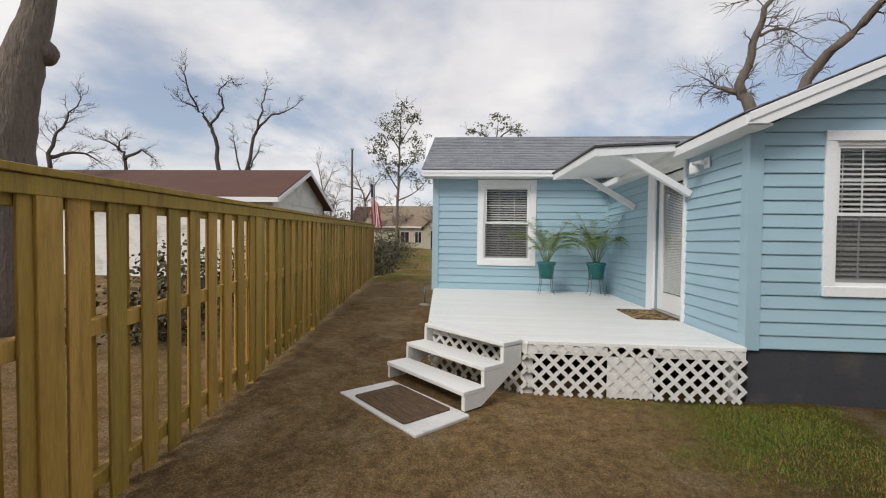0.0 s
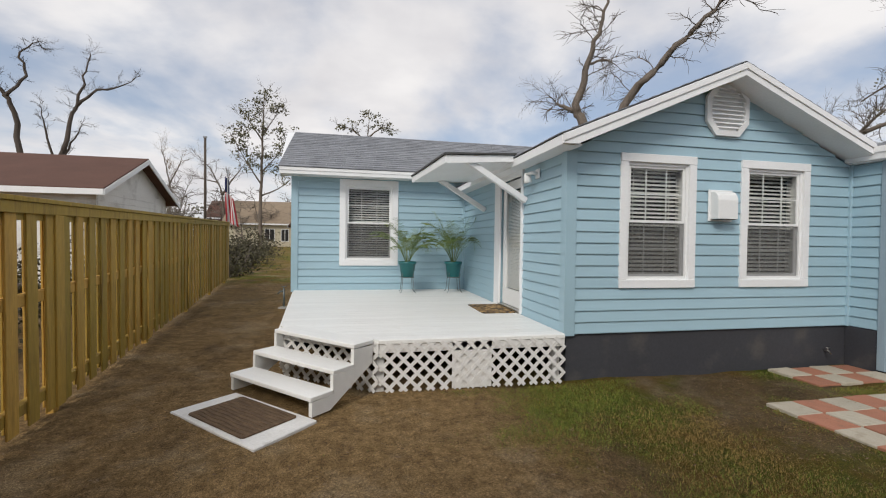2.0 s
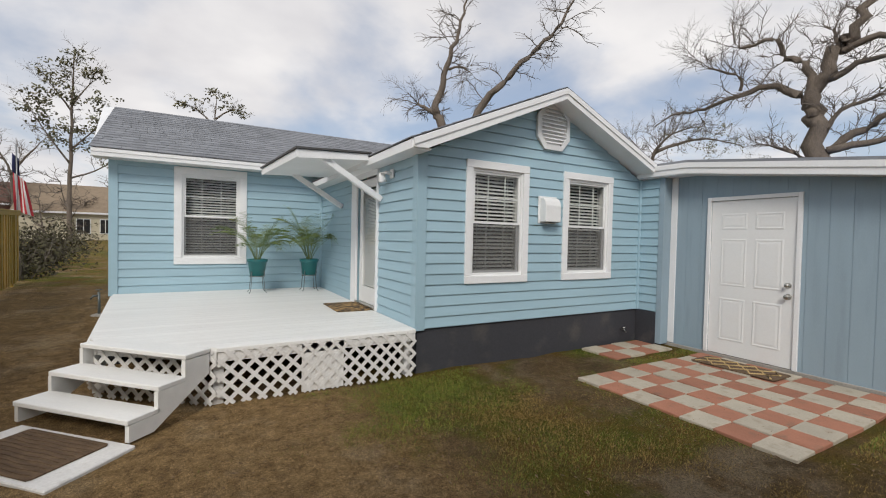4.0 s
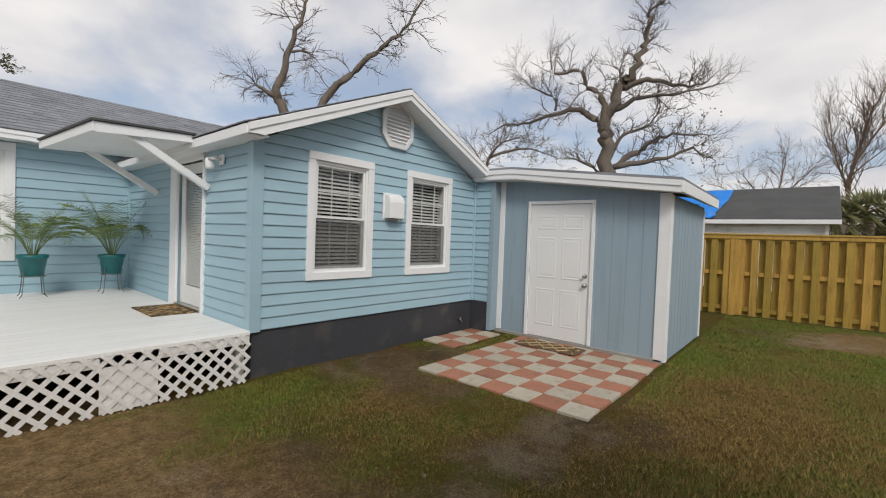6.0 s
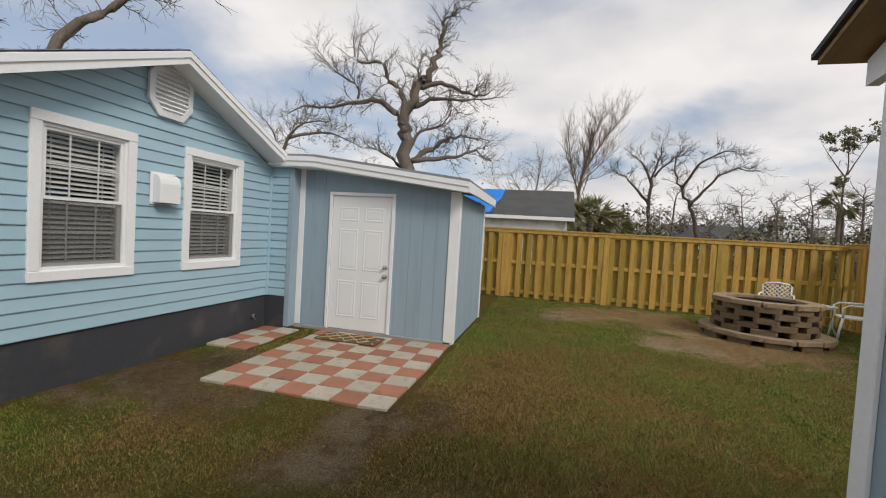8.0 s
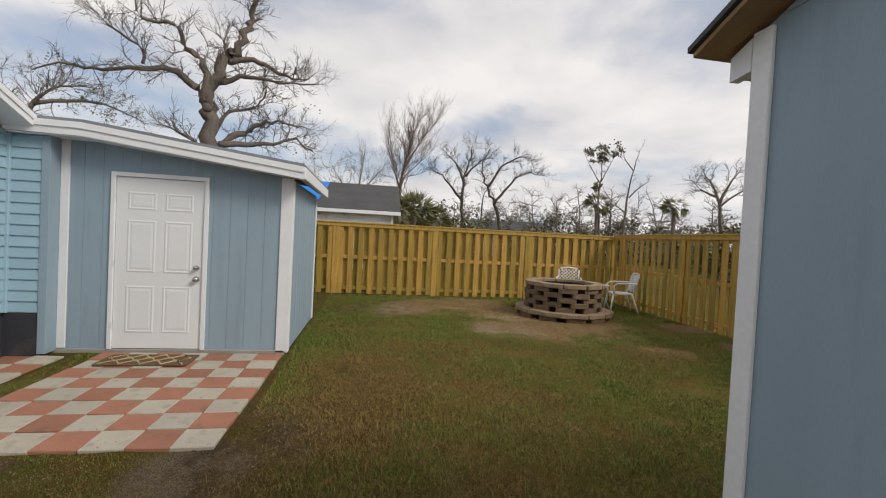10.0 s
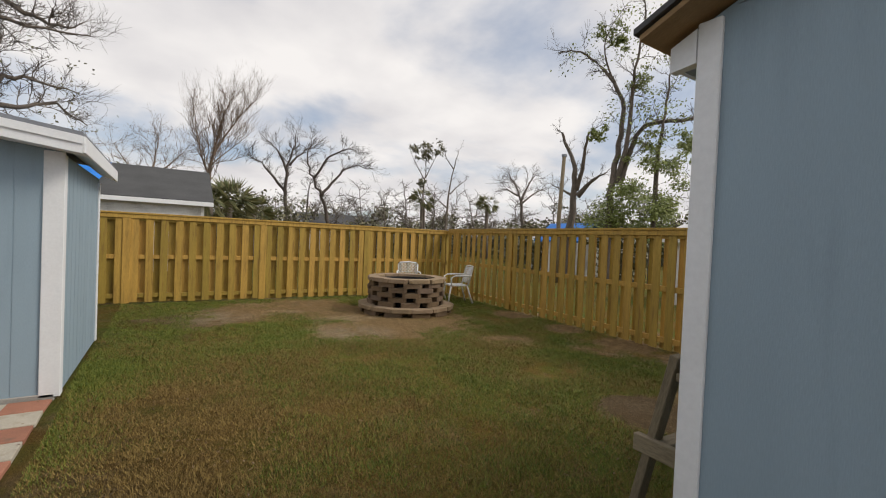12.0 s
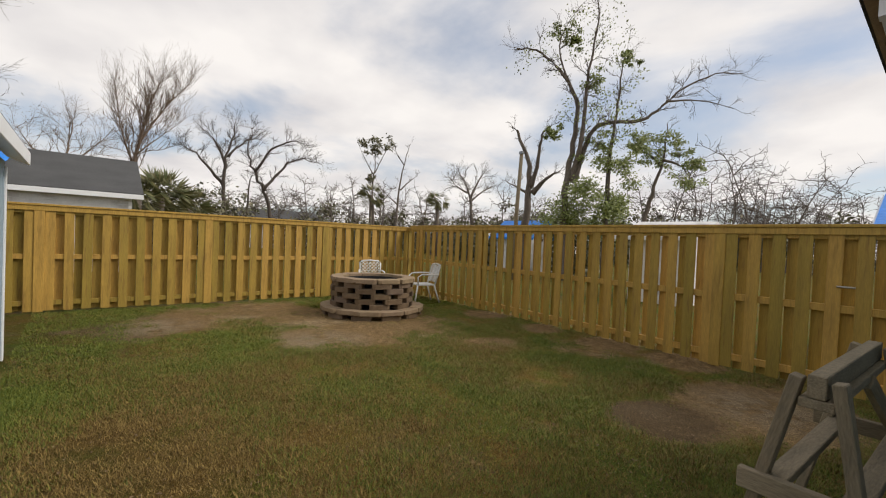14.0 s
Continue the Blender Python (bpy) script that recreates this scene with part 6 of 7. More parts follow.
    oak = tree("oak_trunk", "thick grey-brown oak trunk behind the alley fence", (-9.37, 1.56), 49.7,
         [(0.60, [(-0.12, 1.45), (-0.10, 2.45), (-0.02, 3.29), (0.12, 4.13), (0.26, 4.82), (0.5, 6.5), (0.35, 9.5), (0.5, 13.0)])], 33, twig=0.05, density=0.0, base_flare=1.0, knobs=0.03)
    bm = bmesh.new()
    bmesh.ops.create_icosphere(bm, subdivisions=3, radius=0.15, matrix=Matrix.Translation((0.37, -0.05, 4.22)) @ Matrix.Diagonal((1.0, 1.0, 1.35, 1)))
    for v in bm.verts:
        v.co += 0.03 * noise.noise(v.co * 9) * v.normal
    part("knot", bm, BARK, oak, smooth=True)
    tree("dead_oak", "bare crooked oak behind the brown-roofed house", (-18.71, 20.98), 32.7,
         [(0.20, [(0.16, 4.56), (-0.1, 7.64), (-0.49, 8.55), (-1.11, 9.47), (-1.66, 10.95), (-1.77, 11.82)]), (0.11, [(-0.37, 8.36), (0.33, 9.59), (0.12, 10.59), (0.68, 11.37), (1.02, 11.09)]), (0.07, [(-1.11, 9.37), (-1.69, 9.51), (-2.18, 9.87)])], 34, twig=0.5, density=1.1, bark=DEADBARK, twig_mat=DEADBARK, knobs=0.55, depth=0.15)
    tree("dead_oak", "bare crooked forked oak behind the brown-roofed house", (-17.39, 21.79), 29.8,
         [(0.21, [(-0.12, 4.64), (0.43, 7.09), (0.76, 8.55), (1.06, 10.02), (1.26, 11.47)]), (0.11, [(0.76, 8.48), (1.6, 9.44), (2.45, 9.74), (3.47, 10.61)]), (0.09, [(-0.06, 4.99), (-0.5, 7.0), (-0.69, 8.1)]), (0.11, [(0.01, 5.18), (0.53, 6.46), (0.99, 7.5)])], 35, twig=0.5, density=1.1, bark=DEADBARK, twig_mat=DEADBARK, knobs=0.55, depth=0.15)
    tree("dead_oak", "low bare oak behind the alley fence", (-19.79, 15.16), 41.7,
         [(0.15, [(0.02, 3.85), (0.14, 5.35), (-0.4, 5.9), (-1.12, 6.11)]), (0.11, [(0.14, 5.22), (0.81, 5.74), (1.41, 5.2)]), (0.07, [(0.03, 5.53), (-0.12, 6.05), (0.26, 6.38)])], 36, twig=0.5, density=1.1, bark=DEADBARK, twig_mat=DEADBARK, knobs=0.55)
    tree("dead_oak", "bare oak twigs beside the thick trunk", (-17.5, 9.5), 48,
         [(0.14, [(0.0, 3.0), (0.1, 4.6), (0.5, 5.6), (0.9, 6.4)]), (0.09, [(0.1, 4.2), (0.9, 4.5), (1.5, 4.2)])], 37, twig=0.5, density=1.1, bark=DEADBARK, twig_mat=DEADBARK, knobs=0.55)
    tree("leafy_tree", "tall thin-leaved tree at the end of the alley", (-10.39, 36.99), 10.8,
         [(0.28, [(-0.11, 1.55), (-0.09, 7.01), (0.04, 11.35), (0.17, 15.03)]), (0.1, [(-0.09, 6.47), (-1.46, 8.6), (-2.43, 10.46)]), (0.1, [(-0.04, 7.55), (1.25, 9.22), (1.9, 10.6)]), (0.1, [(0.05, 10.27), (-0.94, 11.86), (-1.59, 12.91)]), (0.09, [(0.04, 10.81), (0.95, 12.47), (1.65, 13.3)]), (0.1, [(-0.14, 5.38), (1.82, 6.51), (3.18, 8.18)])],
         38, twig=1.1, density=0.6, leaves=[(0.13, 14.32, 0.77), (-0.94, 12.94, 0.88), (0.95, 13.28, 0.88), (-1.74, 11.02, 0.77), (1.51, 11.4, 0.77), (-0.4, 11.61, 0.99), (-1.46, 9.68, 0.88), (0.43, 9.2, 0.99), (2.06, 10.06, 0.66), (-0.91, 8.07, 0.77), (1.26, 7.59, 0.88), (-2.54, 10.08, 0.55)], leaf=DULL, per=260, leaf_size=0.22)
    tree("small_oak", "dull green treetop behind the back wing", (-0.98, 35.71), -2.2,
         [(0.2, [(-0.16, 6.31), (-0.11, 10.43), (-0.04, 12.74)]), (0.1, [(-0.11, 10.43), (-1.67, 11.6), (-2.98, 11.94)]), (0.1, [(-0.07, 10.95), (1.15, 11.84), (2.16, 11.67)])],
         39, twig=0.7, density=0.5, leaves=[(-1.68, 11.91, 0.63), (-2.61, 11.82, 0.42), (-0.04, 12.69, 0.73), (1.14, 12.05, 0.63), (1.91, 11.67, 0.42)], leaf=DULL, per=280, leaf_size=0.2)
    tree("bare_tree", "bare grey tree at the end of the alley", (-15.7, 43.97), 15.3,
         [(0.2, [(0.19, 2.17), (0.04, 6.03), (-0.98, 8.56), (-2.11, 9.78)]), (0.15, [(0.04, 6.03), (1.24, 7.99), (2.19, 9.31)]), (0.1, [(-0.34, 7.3), (-1.73, 7.58), (-2.85, 7.98)])], 40, twig=1.2, density=1.0)
    tree("bare_tree", "pale bare tree beside the brown-roofed house", (-21.9, 47.21), 20.7,
         [(0.2, [(0.13, 2.87), (0.12, 7.02), (-0.35, 9.75), (-0.69, 11.45)]), (0.12, [(0.12, 7.36), (0.98, 9.48), (1.32, 10.88)])], 41, twig=1.3, density=1.0, twig_mat=REDTWIG)


woods()


PALMETTO = mat("palmetto_leaf", (0.125, 0.15, 0.055), 0.6, var=0.2, island=True, tint=(0.22, 0.195, 0.095), bump=0)


def palm(x, y, h, r, seed, label, trunk=True):
    rnd = random.Random(seed)
    ob = thing("palm", label, "palm", Matrix.Translation((x, y, 0)))
    wood = Sticks()
    wood.add([Vector((0, 0, -0.1)), Vector((0.05, 0, h * 0.5)), Vector((0, 0.05, h))], 0.2, 0.16, 8)
    put("trunk", mesh_of("trunk", wood.v, wood.f, BARK, True), ob)
    vs, fs = [], []
    for _ in range(34):
        a, el = rnd.uniform(0, math.tau), rnd.uniform(-0.9, 1.2)
        d = Vector((math.cos(a) * math.cos(el), math.sin(a) * math.cos(el), math.sin(el)))
        stem = Vector((0, 0, h)) + d * r * 0.45
        side = d.orthogonal().normalized()
        oth = d.cross(side)
        for k in range(13):
            t = (k / 12 - 0.5) * 2.4
            w = (math.cos(t) * d + math.sin(t) * side).normalized()
            tip = stem + w * r * rnd.uniform(0.45, 0.62) + Vector((0, 0, -0.16 * r * rnd.random()))
            q = len(vs)
            vs += [stem, stem.lerp(tip, 0.45) + oth * r * 0.03, tip, stem.lerp(tip, 0.45) - oth * r * 0.03]
            fs.append((q, q + 1, q + 2, q + 3))
    tagged(put("fronds", mesh_of("fronds", vs, fs, PALMETTO), ob), kind="stuff")


palm(34.3, -24.0, 5.4, 1.45, 51, "shaggy cabbage palm beyond the fence")
palm(31.0, -29.2, 5.2, 1.25, 52, "shaggy cabbage palm beyond the fence")
palm(22.8, -6.4, 3.0, 1.6, 53, "low palmetto beside the tarped hut")
palm(23.4, -7.6, 2.6, 1.3, 54, "low palmetto beside the tarped hut")
palm(22.2, -5.5, 2.9, 1.2, 55, "low palmetto beside the tarped hut")


def thicket(name, label, spots, seed, leaf, per, size, height):
    """One mass of shrubs: leaf clumps and stems."""
    rnd = random.Random(seed)
    ob = thing(name, label, "shrubs")
    st = Sticks()
    cl = []
    for x, y, r in spots:
        for _ in range(7):
            p = Vector((x + rnd.uniform(-r, r) * 0.4, y + rnd.uniform(-r, r) * 0.4, -0.05))
            pts = wander(rnd, p, Vector((rnd.uniform(-0.5, 0.5), rnd.uniform(-0.5, 0.5), 1)), height * rnd.uniform(0.7, 1.2), 5, 0.3, 0.3)
            st.add(pts, 0.025, 0.008, 4)
            cl += [(q + Vector((rnd.uniform(-0.2, 0.2), rnd.uniform(-0.2, 0.2), 0)), r * 0.5) for q in pts[1:]]
    tagged(put("stems", mesh_of("stems", st.v, st.f, TWIG), ob), kind="stuff")
    vs, fs = leaf_cloud(rnd, cl, per, size)
    vs = [Vector((v.x, v.y, max(v.z, 0.01))) for v in vs]
    tagged(put("leaves", mesh_of("leaves", vs, fs, leaf), ob), kind="stuff")


thicket("hedge", "dark overgrown shrubs along the alley edge", [(-6.5, 11.6, 0.9), (-6.8, 13.4, 1.0), (-7.0, 15.5, 1.1), (-7.4, 18.0, 1.2), (-7.8, 21.0, 1.3), (-8.2, 25.0, 1.4)], 61, BRUSH, 130, 0.09, 1.35)
thicket("hedge", "scrubby bushes behind the alley fence", [(-6.9, 1.5, 0.7), (-7.2, 3.0, 0.8), (-7.6, 5.0, 0.9), (-8.0, 7.0, 0.9)], 62, BRUSH, 150, 0.07, 1.15)
thicket("hedge", "tall dull scrub round the tarped hut", [(29, -4.8, 1.4), (30, -6.6, 1.5), (30, -8.6, 1.3), (29, -10.4, 1.2), (31, -1.5, 1.5), (31, 1.5, 1.4)], 64, DULL, 75, 0.2, 3.9)
thicket("hedge", "green brush beyond the back fence", [(27, -9, 1.6), (30, -17, 1.5), (29, -20, 1.4), (19, -24, 1.5), (15, -24.5, 1.4), (12, -23, 1.3), (25, -28, 1.8)], 63, DULL, 60, 0.25, 2.6)


def far_woods():
    """The leafless wood all along the horizon."""
    rnd = random.Random(71)
    st = Sticks()
    for i in range(340):
        a = math.radians(rnd.uniform(-104, 62)) if i < 290 else math.radians(rnd.uniform(95, 125))
        d = rnd.uniform(42, 75)
        p = Vector((d * math.cos(a), d * math.sin(a) - 4, 0))
        h = rnd.uniform(3.2, 6.6) * (1.5 if a < -1.15 else 1.0)
        trunk = wander(rnd, p, Vector((rnd.uniform(-0.2, 0.2), rnd.uniform(-0.2, 0.2), 1)), h, 7, 0.16, 0.2)
        st.add(trunk, 0.11, 0.03, 4)
        for j in range(2, 8):
            for _ in range(3):
                t1 = wander(rnd, trunk[j], Vector((rnd.uniform(-1, 1), rnd.uniform(-1, 1), rnd.uniform(-0.1, 0.9))), h * rnd.uniform(0.15, 0.34), 5, 0.4)
                st.add(t1, 0.04, 0.018, 3)
                for k in (2, 3, 4, 5):
                    for _ in range(2):
                        t2 = wander(rnd, t1[k], Vector((rnd.uniform(-1, 1), rnd.uniform(-1, 1), rnd.uniform(-0.4, 0.9))), h * rnd.uniform(0.06, 0.15), 3, 0.4)
                        st.add(t2, 0.02, 0.010, 3)
    tagged(put("far_woods", mesh_of("far_woods", st.v, st.f, TWIG)), "distant leafless grey woods on the horizon", "woods", kind="stuff")
    # low scrub under them
    cl = []
    for _ in range(230):
        a, d = math.radians(rnd.uniform(-104, 65)), rnd.uniform(40, 78)
        cl.append((Vector((d * math.cos(a), d * math.sin(a) - 4, rnd.uniform(0.8, 2.6))), rnd.uniform(1.6, 3.0)))
    for _ in range(40):
        a, d = math.radians(rnd.uniform(95, 130)), rnd.uniform(46, 75)
        cl.append((Vector((d * math.cos(a), d * math.sin(a), rnd.uniform(0.8, 2.6))), rnd.uniform(1.6, 3.0)))
    vs, fs = leaf_cloud(rnd, cl, 120, 0.30)
    vs = [Vector((v.x, v.y, max(v.z, 0.0))) for v in vs]
    tagged(put("far_scrub", mesh_of("far_scrub", vs, fs, DULL)), "distant dull green scrub on the horizon", "scrub", kind="stuff")


far_woods()


# ---- neighbours ----
def gable_house(name, label, x0, x1, y0, y1, eave, ridge, wall_mat, roof_mat, along="x", over=0.35, boards=False):
    """A plain house with boarded walls; the ridge runs along x or y."""
    h = thing(name, label, "house")
    for lo, hi in (((x0, y0, 0), (x1, y0 + 0.1, eave)), ((x0, y1 - 0.1, 0), (x1, y1, eave)), ((x0, y0 + 0.1, 0), (x0 + 0.1, y1 - 0.1, eave)), ((x1 - 0.1, y0 + 0.1, 0), (x1, y1 - 0.1, eave))):
        box("wall", lo, hi, wall_mat, h, 0)
    z = 0.3
    while boards and z < eave:
        for lo, hi in (((x0, y0 - 0.014, z), (x1, y0, z + 0.02)), ((x1, y0, z), (x1 + 0.014, y1, z + 0.02))) if along == "x" else (((x0 - 0.014, y0, z), (x0, y1, z + 0.02)),):
            box("lap", lo, hi, wall_mat, h, 0)
        z += 0.2
    bm = bmesh.new()
    if along == "x":
        ym = (y0 + y1) / 2
        s = (ridge - eave) / (ym - y0)
        for ya in (y0, y1):
            sg = -1 if ya == y0 else 1
            slab(bm, [(x0 - over, ya + sg * over, eave - s * over + 0.1), (x1 + over, ya + sg * over, eave - s * over + 0.1), (x1 + over, ym, ridge + 0.1), (x0 - over, ym, ridge + 0.1)][:: (1 if sg < 0 else -1)], 0.1)
        k = Matrix(((0, 0, 1, 0), (1, 0, 0, 0), (0, 1, 0, 0), (0, 0, 0, 1)))
        for xa in (x0, x1 - 0.1):
            gm = bmesh.new()
            prism(gm, [(y0, eave), (y1, eave), (ym, ridge)], xa, xa + 0.1, k)
            part("gable", gm, wall_mat, h)
        tr = [((x0 - over, y0 - over - 0.02, eave - s * over - 0.09), (x1 + over, y0 - over, eave - s * over + 0.07))]
        rk = bmesh.new()
        for ya, sg in ((y0, -1), (y1, 1)):
            prism(rk, [(ya + sg * over, eave - s * over - 0.09), (ym, ridge - 0.09), (ym, ridge + 0.06), (ya + sg * over, eave - s * over + 0.06)], x1 + over, x1 + over + 0.03, k)
        part("rake_board", rk, WHITE, h)
    else:
        xm = (x0 + x1) / 2
        s = (ridge - eave) / (xm - x0)
        for xa in (x0, x1):
            sg = -1 if xa == x0 else 1
            slab(bm, [(xa + sg * over, y0 - over, eave - s * over + 0.1), (xa + sg * over, y1 + over, eave - s * over + 0.1), (xm, y1 + over, ridge + 0.1), (xm, y0 - over, ridge + 0.1)][:: (-1 if sg < 0 else 1)], 0.1)
        k = Matrix(((1, 0, 0, 0), (0, 0, 1, 0), (0, 1, 0, 0), (0, 0, 0, 1)))
        for ya in (y0, y1 - 0.1):
            gm = bmesh.new()
            prism(gm, [(x0, eave), (x1, eave), (xm, ridge)], ya, ya + 0.1, k)
            part("gable", gm, wall_mat, h)
        tr = [((x0 - over - 0.02, y0 - over, eave - s * over - 0.09), (x0 - over, y1 + over, eave - s * over + 0.07))]
    part("roof", bm, roof_mat, h)
    for lo, hi in tr:
        box("fascia", lo, hi, WHITE, h)
    return h


def far_window(h, x0, x1, y, z0, z1):
    w = box("window", (x0, y - 0.03, z0), (x1, y, z1), VINYL, h, 0)
    inv = w.matrix_basis.inverted()
    for a, b in ((x0 + 0.06, (x0 + x1) / 2 - 0.03), ((x0 + x1) / 2 + 0.03, x1 - 0.06)):
        # solid near-black pane: the dark room behind is put into its colour
        p = box("pane", (a, y - 0.042, z0 + 0.06), (b, y - 0.031, z1 - 0.06), DARK, w, 0)
        p.matrix_basis = inv @ p.matrix_basis


def neighbours():
    gable_house("neighbour_house", "low white house with a brown shingle roof", -19.0, -9.15, 9.1, 13.5, 2.88, 3.95, HOUSEWHITE, BROWNROOF, boards=True)
    hut = gable_house("neighbour_hut", "white hut with dark shingle roof under a blue tarp", 17.95, 23.0, -5.0, 3.2, 2.75, 4.03, HOUSEWHITE, DARKROOF, along="y", over=0.3, boards=True)
    # tarp over the roof's end
    rnd = random.Random(81)
    vs, fs = [], []
    n, m = 14, 18
    s = (4.03 - 2.75) / (20.475 - 17.95)
    for i in range(n + 1):
        for j in range(m + 1):
            x = 17.62 + (20.3 - 17.62) * i / n
            y = -1.9 + 5.3 * j / m + (0.5 * (1 - i / n) ** 2 if j == 0 else 0)
            z = 2.75 + (x - 17.95) * s + 0.125 + 0.045 * noise.noise((x * 2.2, y * 2.2, 1)) + 0.03
            vs.append((x, y, z))
    for i in range(n):
        for j in range(m):
            a = i * (m + 1) + j
            fs.append((a, a + m + 1, a + m + 2, a + 1))
    tp = thing("roof_tarp", "crumpled bright blue tarp on the hut roof", "tarp")
    put("sheet", mesh_of("sheet", vs, fs, TARP, True), tp)
    # house at the end of the alley
    h = gable_house("far_house", "beige house with a brown roof at the alley's end", -15.0, -5.2, 43, 50, 3.3, 5.6, BEIGE, mat("tan_shingle", (0.26, 0.20, 0.14), 0.95, var=0.2))
    far_window(h, -11.3, -10.3, 43, 1.3, 2.6)
    far_window(h, -9.7, -8.9, 43, 1.3, 2.6)
    p = gable_house("far_porch", "beige gabled porch with a dark doorway", -8.4, -5.6, 40.5, 43, 3.0, 4.2, BEIGE, BROWNROOF, along="y", over=0.25)
    # flat near-black sheet on the wall paints the shade inside the doorway
    box("doorway", (-7.6, 40.44, 0.3), (-6.5, 40.49, 2.6), DARK, p, 0)
    gable_house("far_house", "distant red brick house behind the trees", -19.5, -13.2, 52, 58, 4.2, 6.2, BRICKRED, BROWNROOF)
    gable_house("far_house", "white house with pale roof beyond the fence", 14.5, 19.5, -27.5, -24, 1.9, 2.5, HOUSEWHITE, HOUSEWHITE)
    gable_house("far_house", "low white house behind the bare oaks", 44, 52, -24, -16, 2.6, 4.0, HOUSEWHITE, DARKROOF, along="y")
    gable_house("far_shed", "shed with a blue tarpaulin roof", 13.8, 16.2, -23.4, -21.6, 2.05, 2.75, HOUSEWHITE, TARP)
    gable_house("far_shed", "low pale-roofed shed beyond the fence", 4.4, 6.0, -19, -16.5, 1.95, 2.36, HOUSEWHITE, HOUSEWHITE)
    gable_house("far_shed", "shed with a blue tarpaulin roof beside the fence", -4.2, 0.05, -14.8, -12.8, 2.1, 2.55, HOUSEWHITE, TARP)
    # poles
    for nm, lb, x, y, hh, r, mt in (("utility_pole", "tall grey wooden utility pole", -12.75, 29.4, 8.75, 0.10, DEADBARK), ("utility_pole", "leaning grey wooden pole beyond the fence", 11.85, -18.05, 5.45, 0.095, OLDWOOD)):
        po = thing(nm, lb, "pole", Matrix.Translation((x, y, 0)))
        st = Sticks()
        st.add([Vector((0, 0, -0.1)), Vector((0.02, 0, hh * 0.5)), Vector((-0.12 if hh < 6 else 0, 0, hh))], r, r * 0.8, 10)
        put("shaft", mesh_of("shaft", st.v, st.f, mt, True), po)
        box("cap", (-0.2 if hh < 6 else -0.12, -0.08, hh - 0.05), (-0.04 if hh < 6 else 0.12, 0.08, hh + 0.06), GREYMETAL, po)
    flag()


def flag():
    f = thing("flag", "limp red and white striped flag with a navy corner", "flag", Matrix.Translation((-6.3, 10.9, 0)))
    bars("flagpole", [[(0.03, 0, -0.1), (0.0, 0, 2.0), (-0.02, 0, 3.75)]], 0.02, GREYMETAL, f)

    def strip(name, k, total, z0, z1, material):
        vs, fs = [], []
        n = 14
        for i in range(n + 1):
            t = i / n
            u = (3.55 - (z1 + (z0 - z1) * t)) / 1.5
            z = z1 + (z0 - z1) * t
            for e in (k, k + 1):
                s = e / total
                x = -0.10 + (0.20 + 0.16 * u) * s + 0.05 * u
                y = -0.06 * math.sin(s * 9 + 2.2 * t)
                vs.append((x, y, z - 0.25 * s * (1 - 0.4 * t)))
        for i in range(n):
            fs.append((2 * i, 2 * i + 1, 2 * i + 3, 2 * i + 2))
        put(name, mesh_of(name, vs, fs, material), f)

    for k in range(7):
        strip("stripe", k, 7, 2.05, 3.05, RED if k % 2 == 0 else FLAGWHITE)
    for k in range(5):
        strip("canton", k, 9, 3.02, 3.55, NAVY)


neighbours()


# ---- grass, litter, small things ----
def greenness(x, y):
    def s(v, a, b):
        t = min(1, max(0, (v - a) / (b - a)))
        return t * t * (3 - 2 * t)

    g = -0.35 + 0.97 * s(x, -2.2, 0.6)
    for px, py, r, w in PATCHES:
        g -= w * (1 - s(math.hypot(x - px, y - py), 0.25 * r, 1.25 * r))
    return g + 0.9 * noise.noise((x * 1.3, y * 1.3, 2)) + 0.4 * noise.noise((x * 4, y * 4, 7))


def inside_things(x, y):
    if x > -0.02 and y > 0.0 or -3.06 < x <= 0 and y > -0.06:
        return True
    if x > 4.0 and y > -3.07 and x < 6.45:
        return True
    if 1.55 < x < 4.05 and -3.12 < y < -0.95 or 2.6 < x < 4 and y > -0.7:
        return True
    if x < -0.28 and y < -5.4 or x > 9.9 or math.hypot(x - 7.5, y + 8.45) < 1.08:
        return True
    return x < -1.5 and y > -1.1


def dryness(x, y):
    d = math.hypot((x - 2.0) / 2.6, (y + 4.3) / 1.4)
    return 0.42 + 0.75 * noise.noise((x * 0.8, y * 0.8, 11)) + 0.35 * noise.noise((x * 3, y * 3, 5)) + max(0.0, 0.6 - 0.45 * d) + max(0.0, 0.6 - 0.3 * math.hypot(x - 0.5, y + 1.9)) + max(0.0, 0.45 - 0.35 * math.hypot(x - 3.3, y + 3.9)) - 0.09 * max(0.0, x - 4)


STEP = 0.05
GX, GY = np.arange(-4.6, 10.0, STEP), np.arange(-11.2, 3.2, STEP)
KEEP = np.array([[not inside_things(x, y) for y in GY] for x in GX])
GREEN = np.array([[greenness(x, y) for y in GY] for x in GX])
DRY = np.array([[dryness(x, y) for y in GY] for x in GX])
RISE = np.array([[0.022 * noise.noise((x * 0.9, y * 0.9, 0)) + 0.012 * noise.noise((x * 3.1, y * 3.1, 4)) - 0.012 for y in GY] for x in GX])


def cell(x, y):
    return np.clip(((x - GX[0]) / STEP + 0.5).astype(int), 0, len(GX) - 1), np.clip(((y - GY[0]) / STEP + 0.5).astype(int), 0, len(GY) - 1)


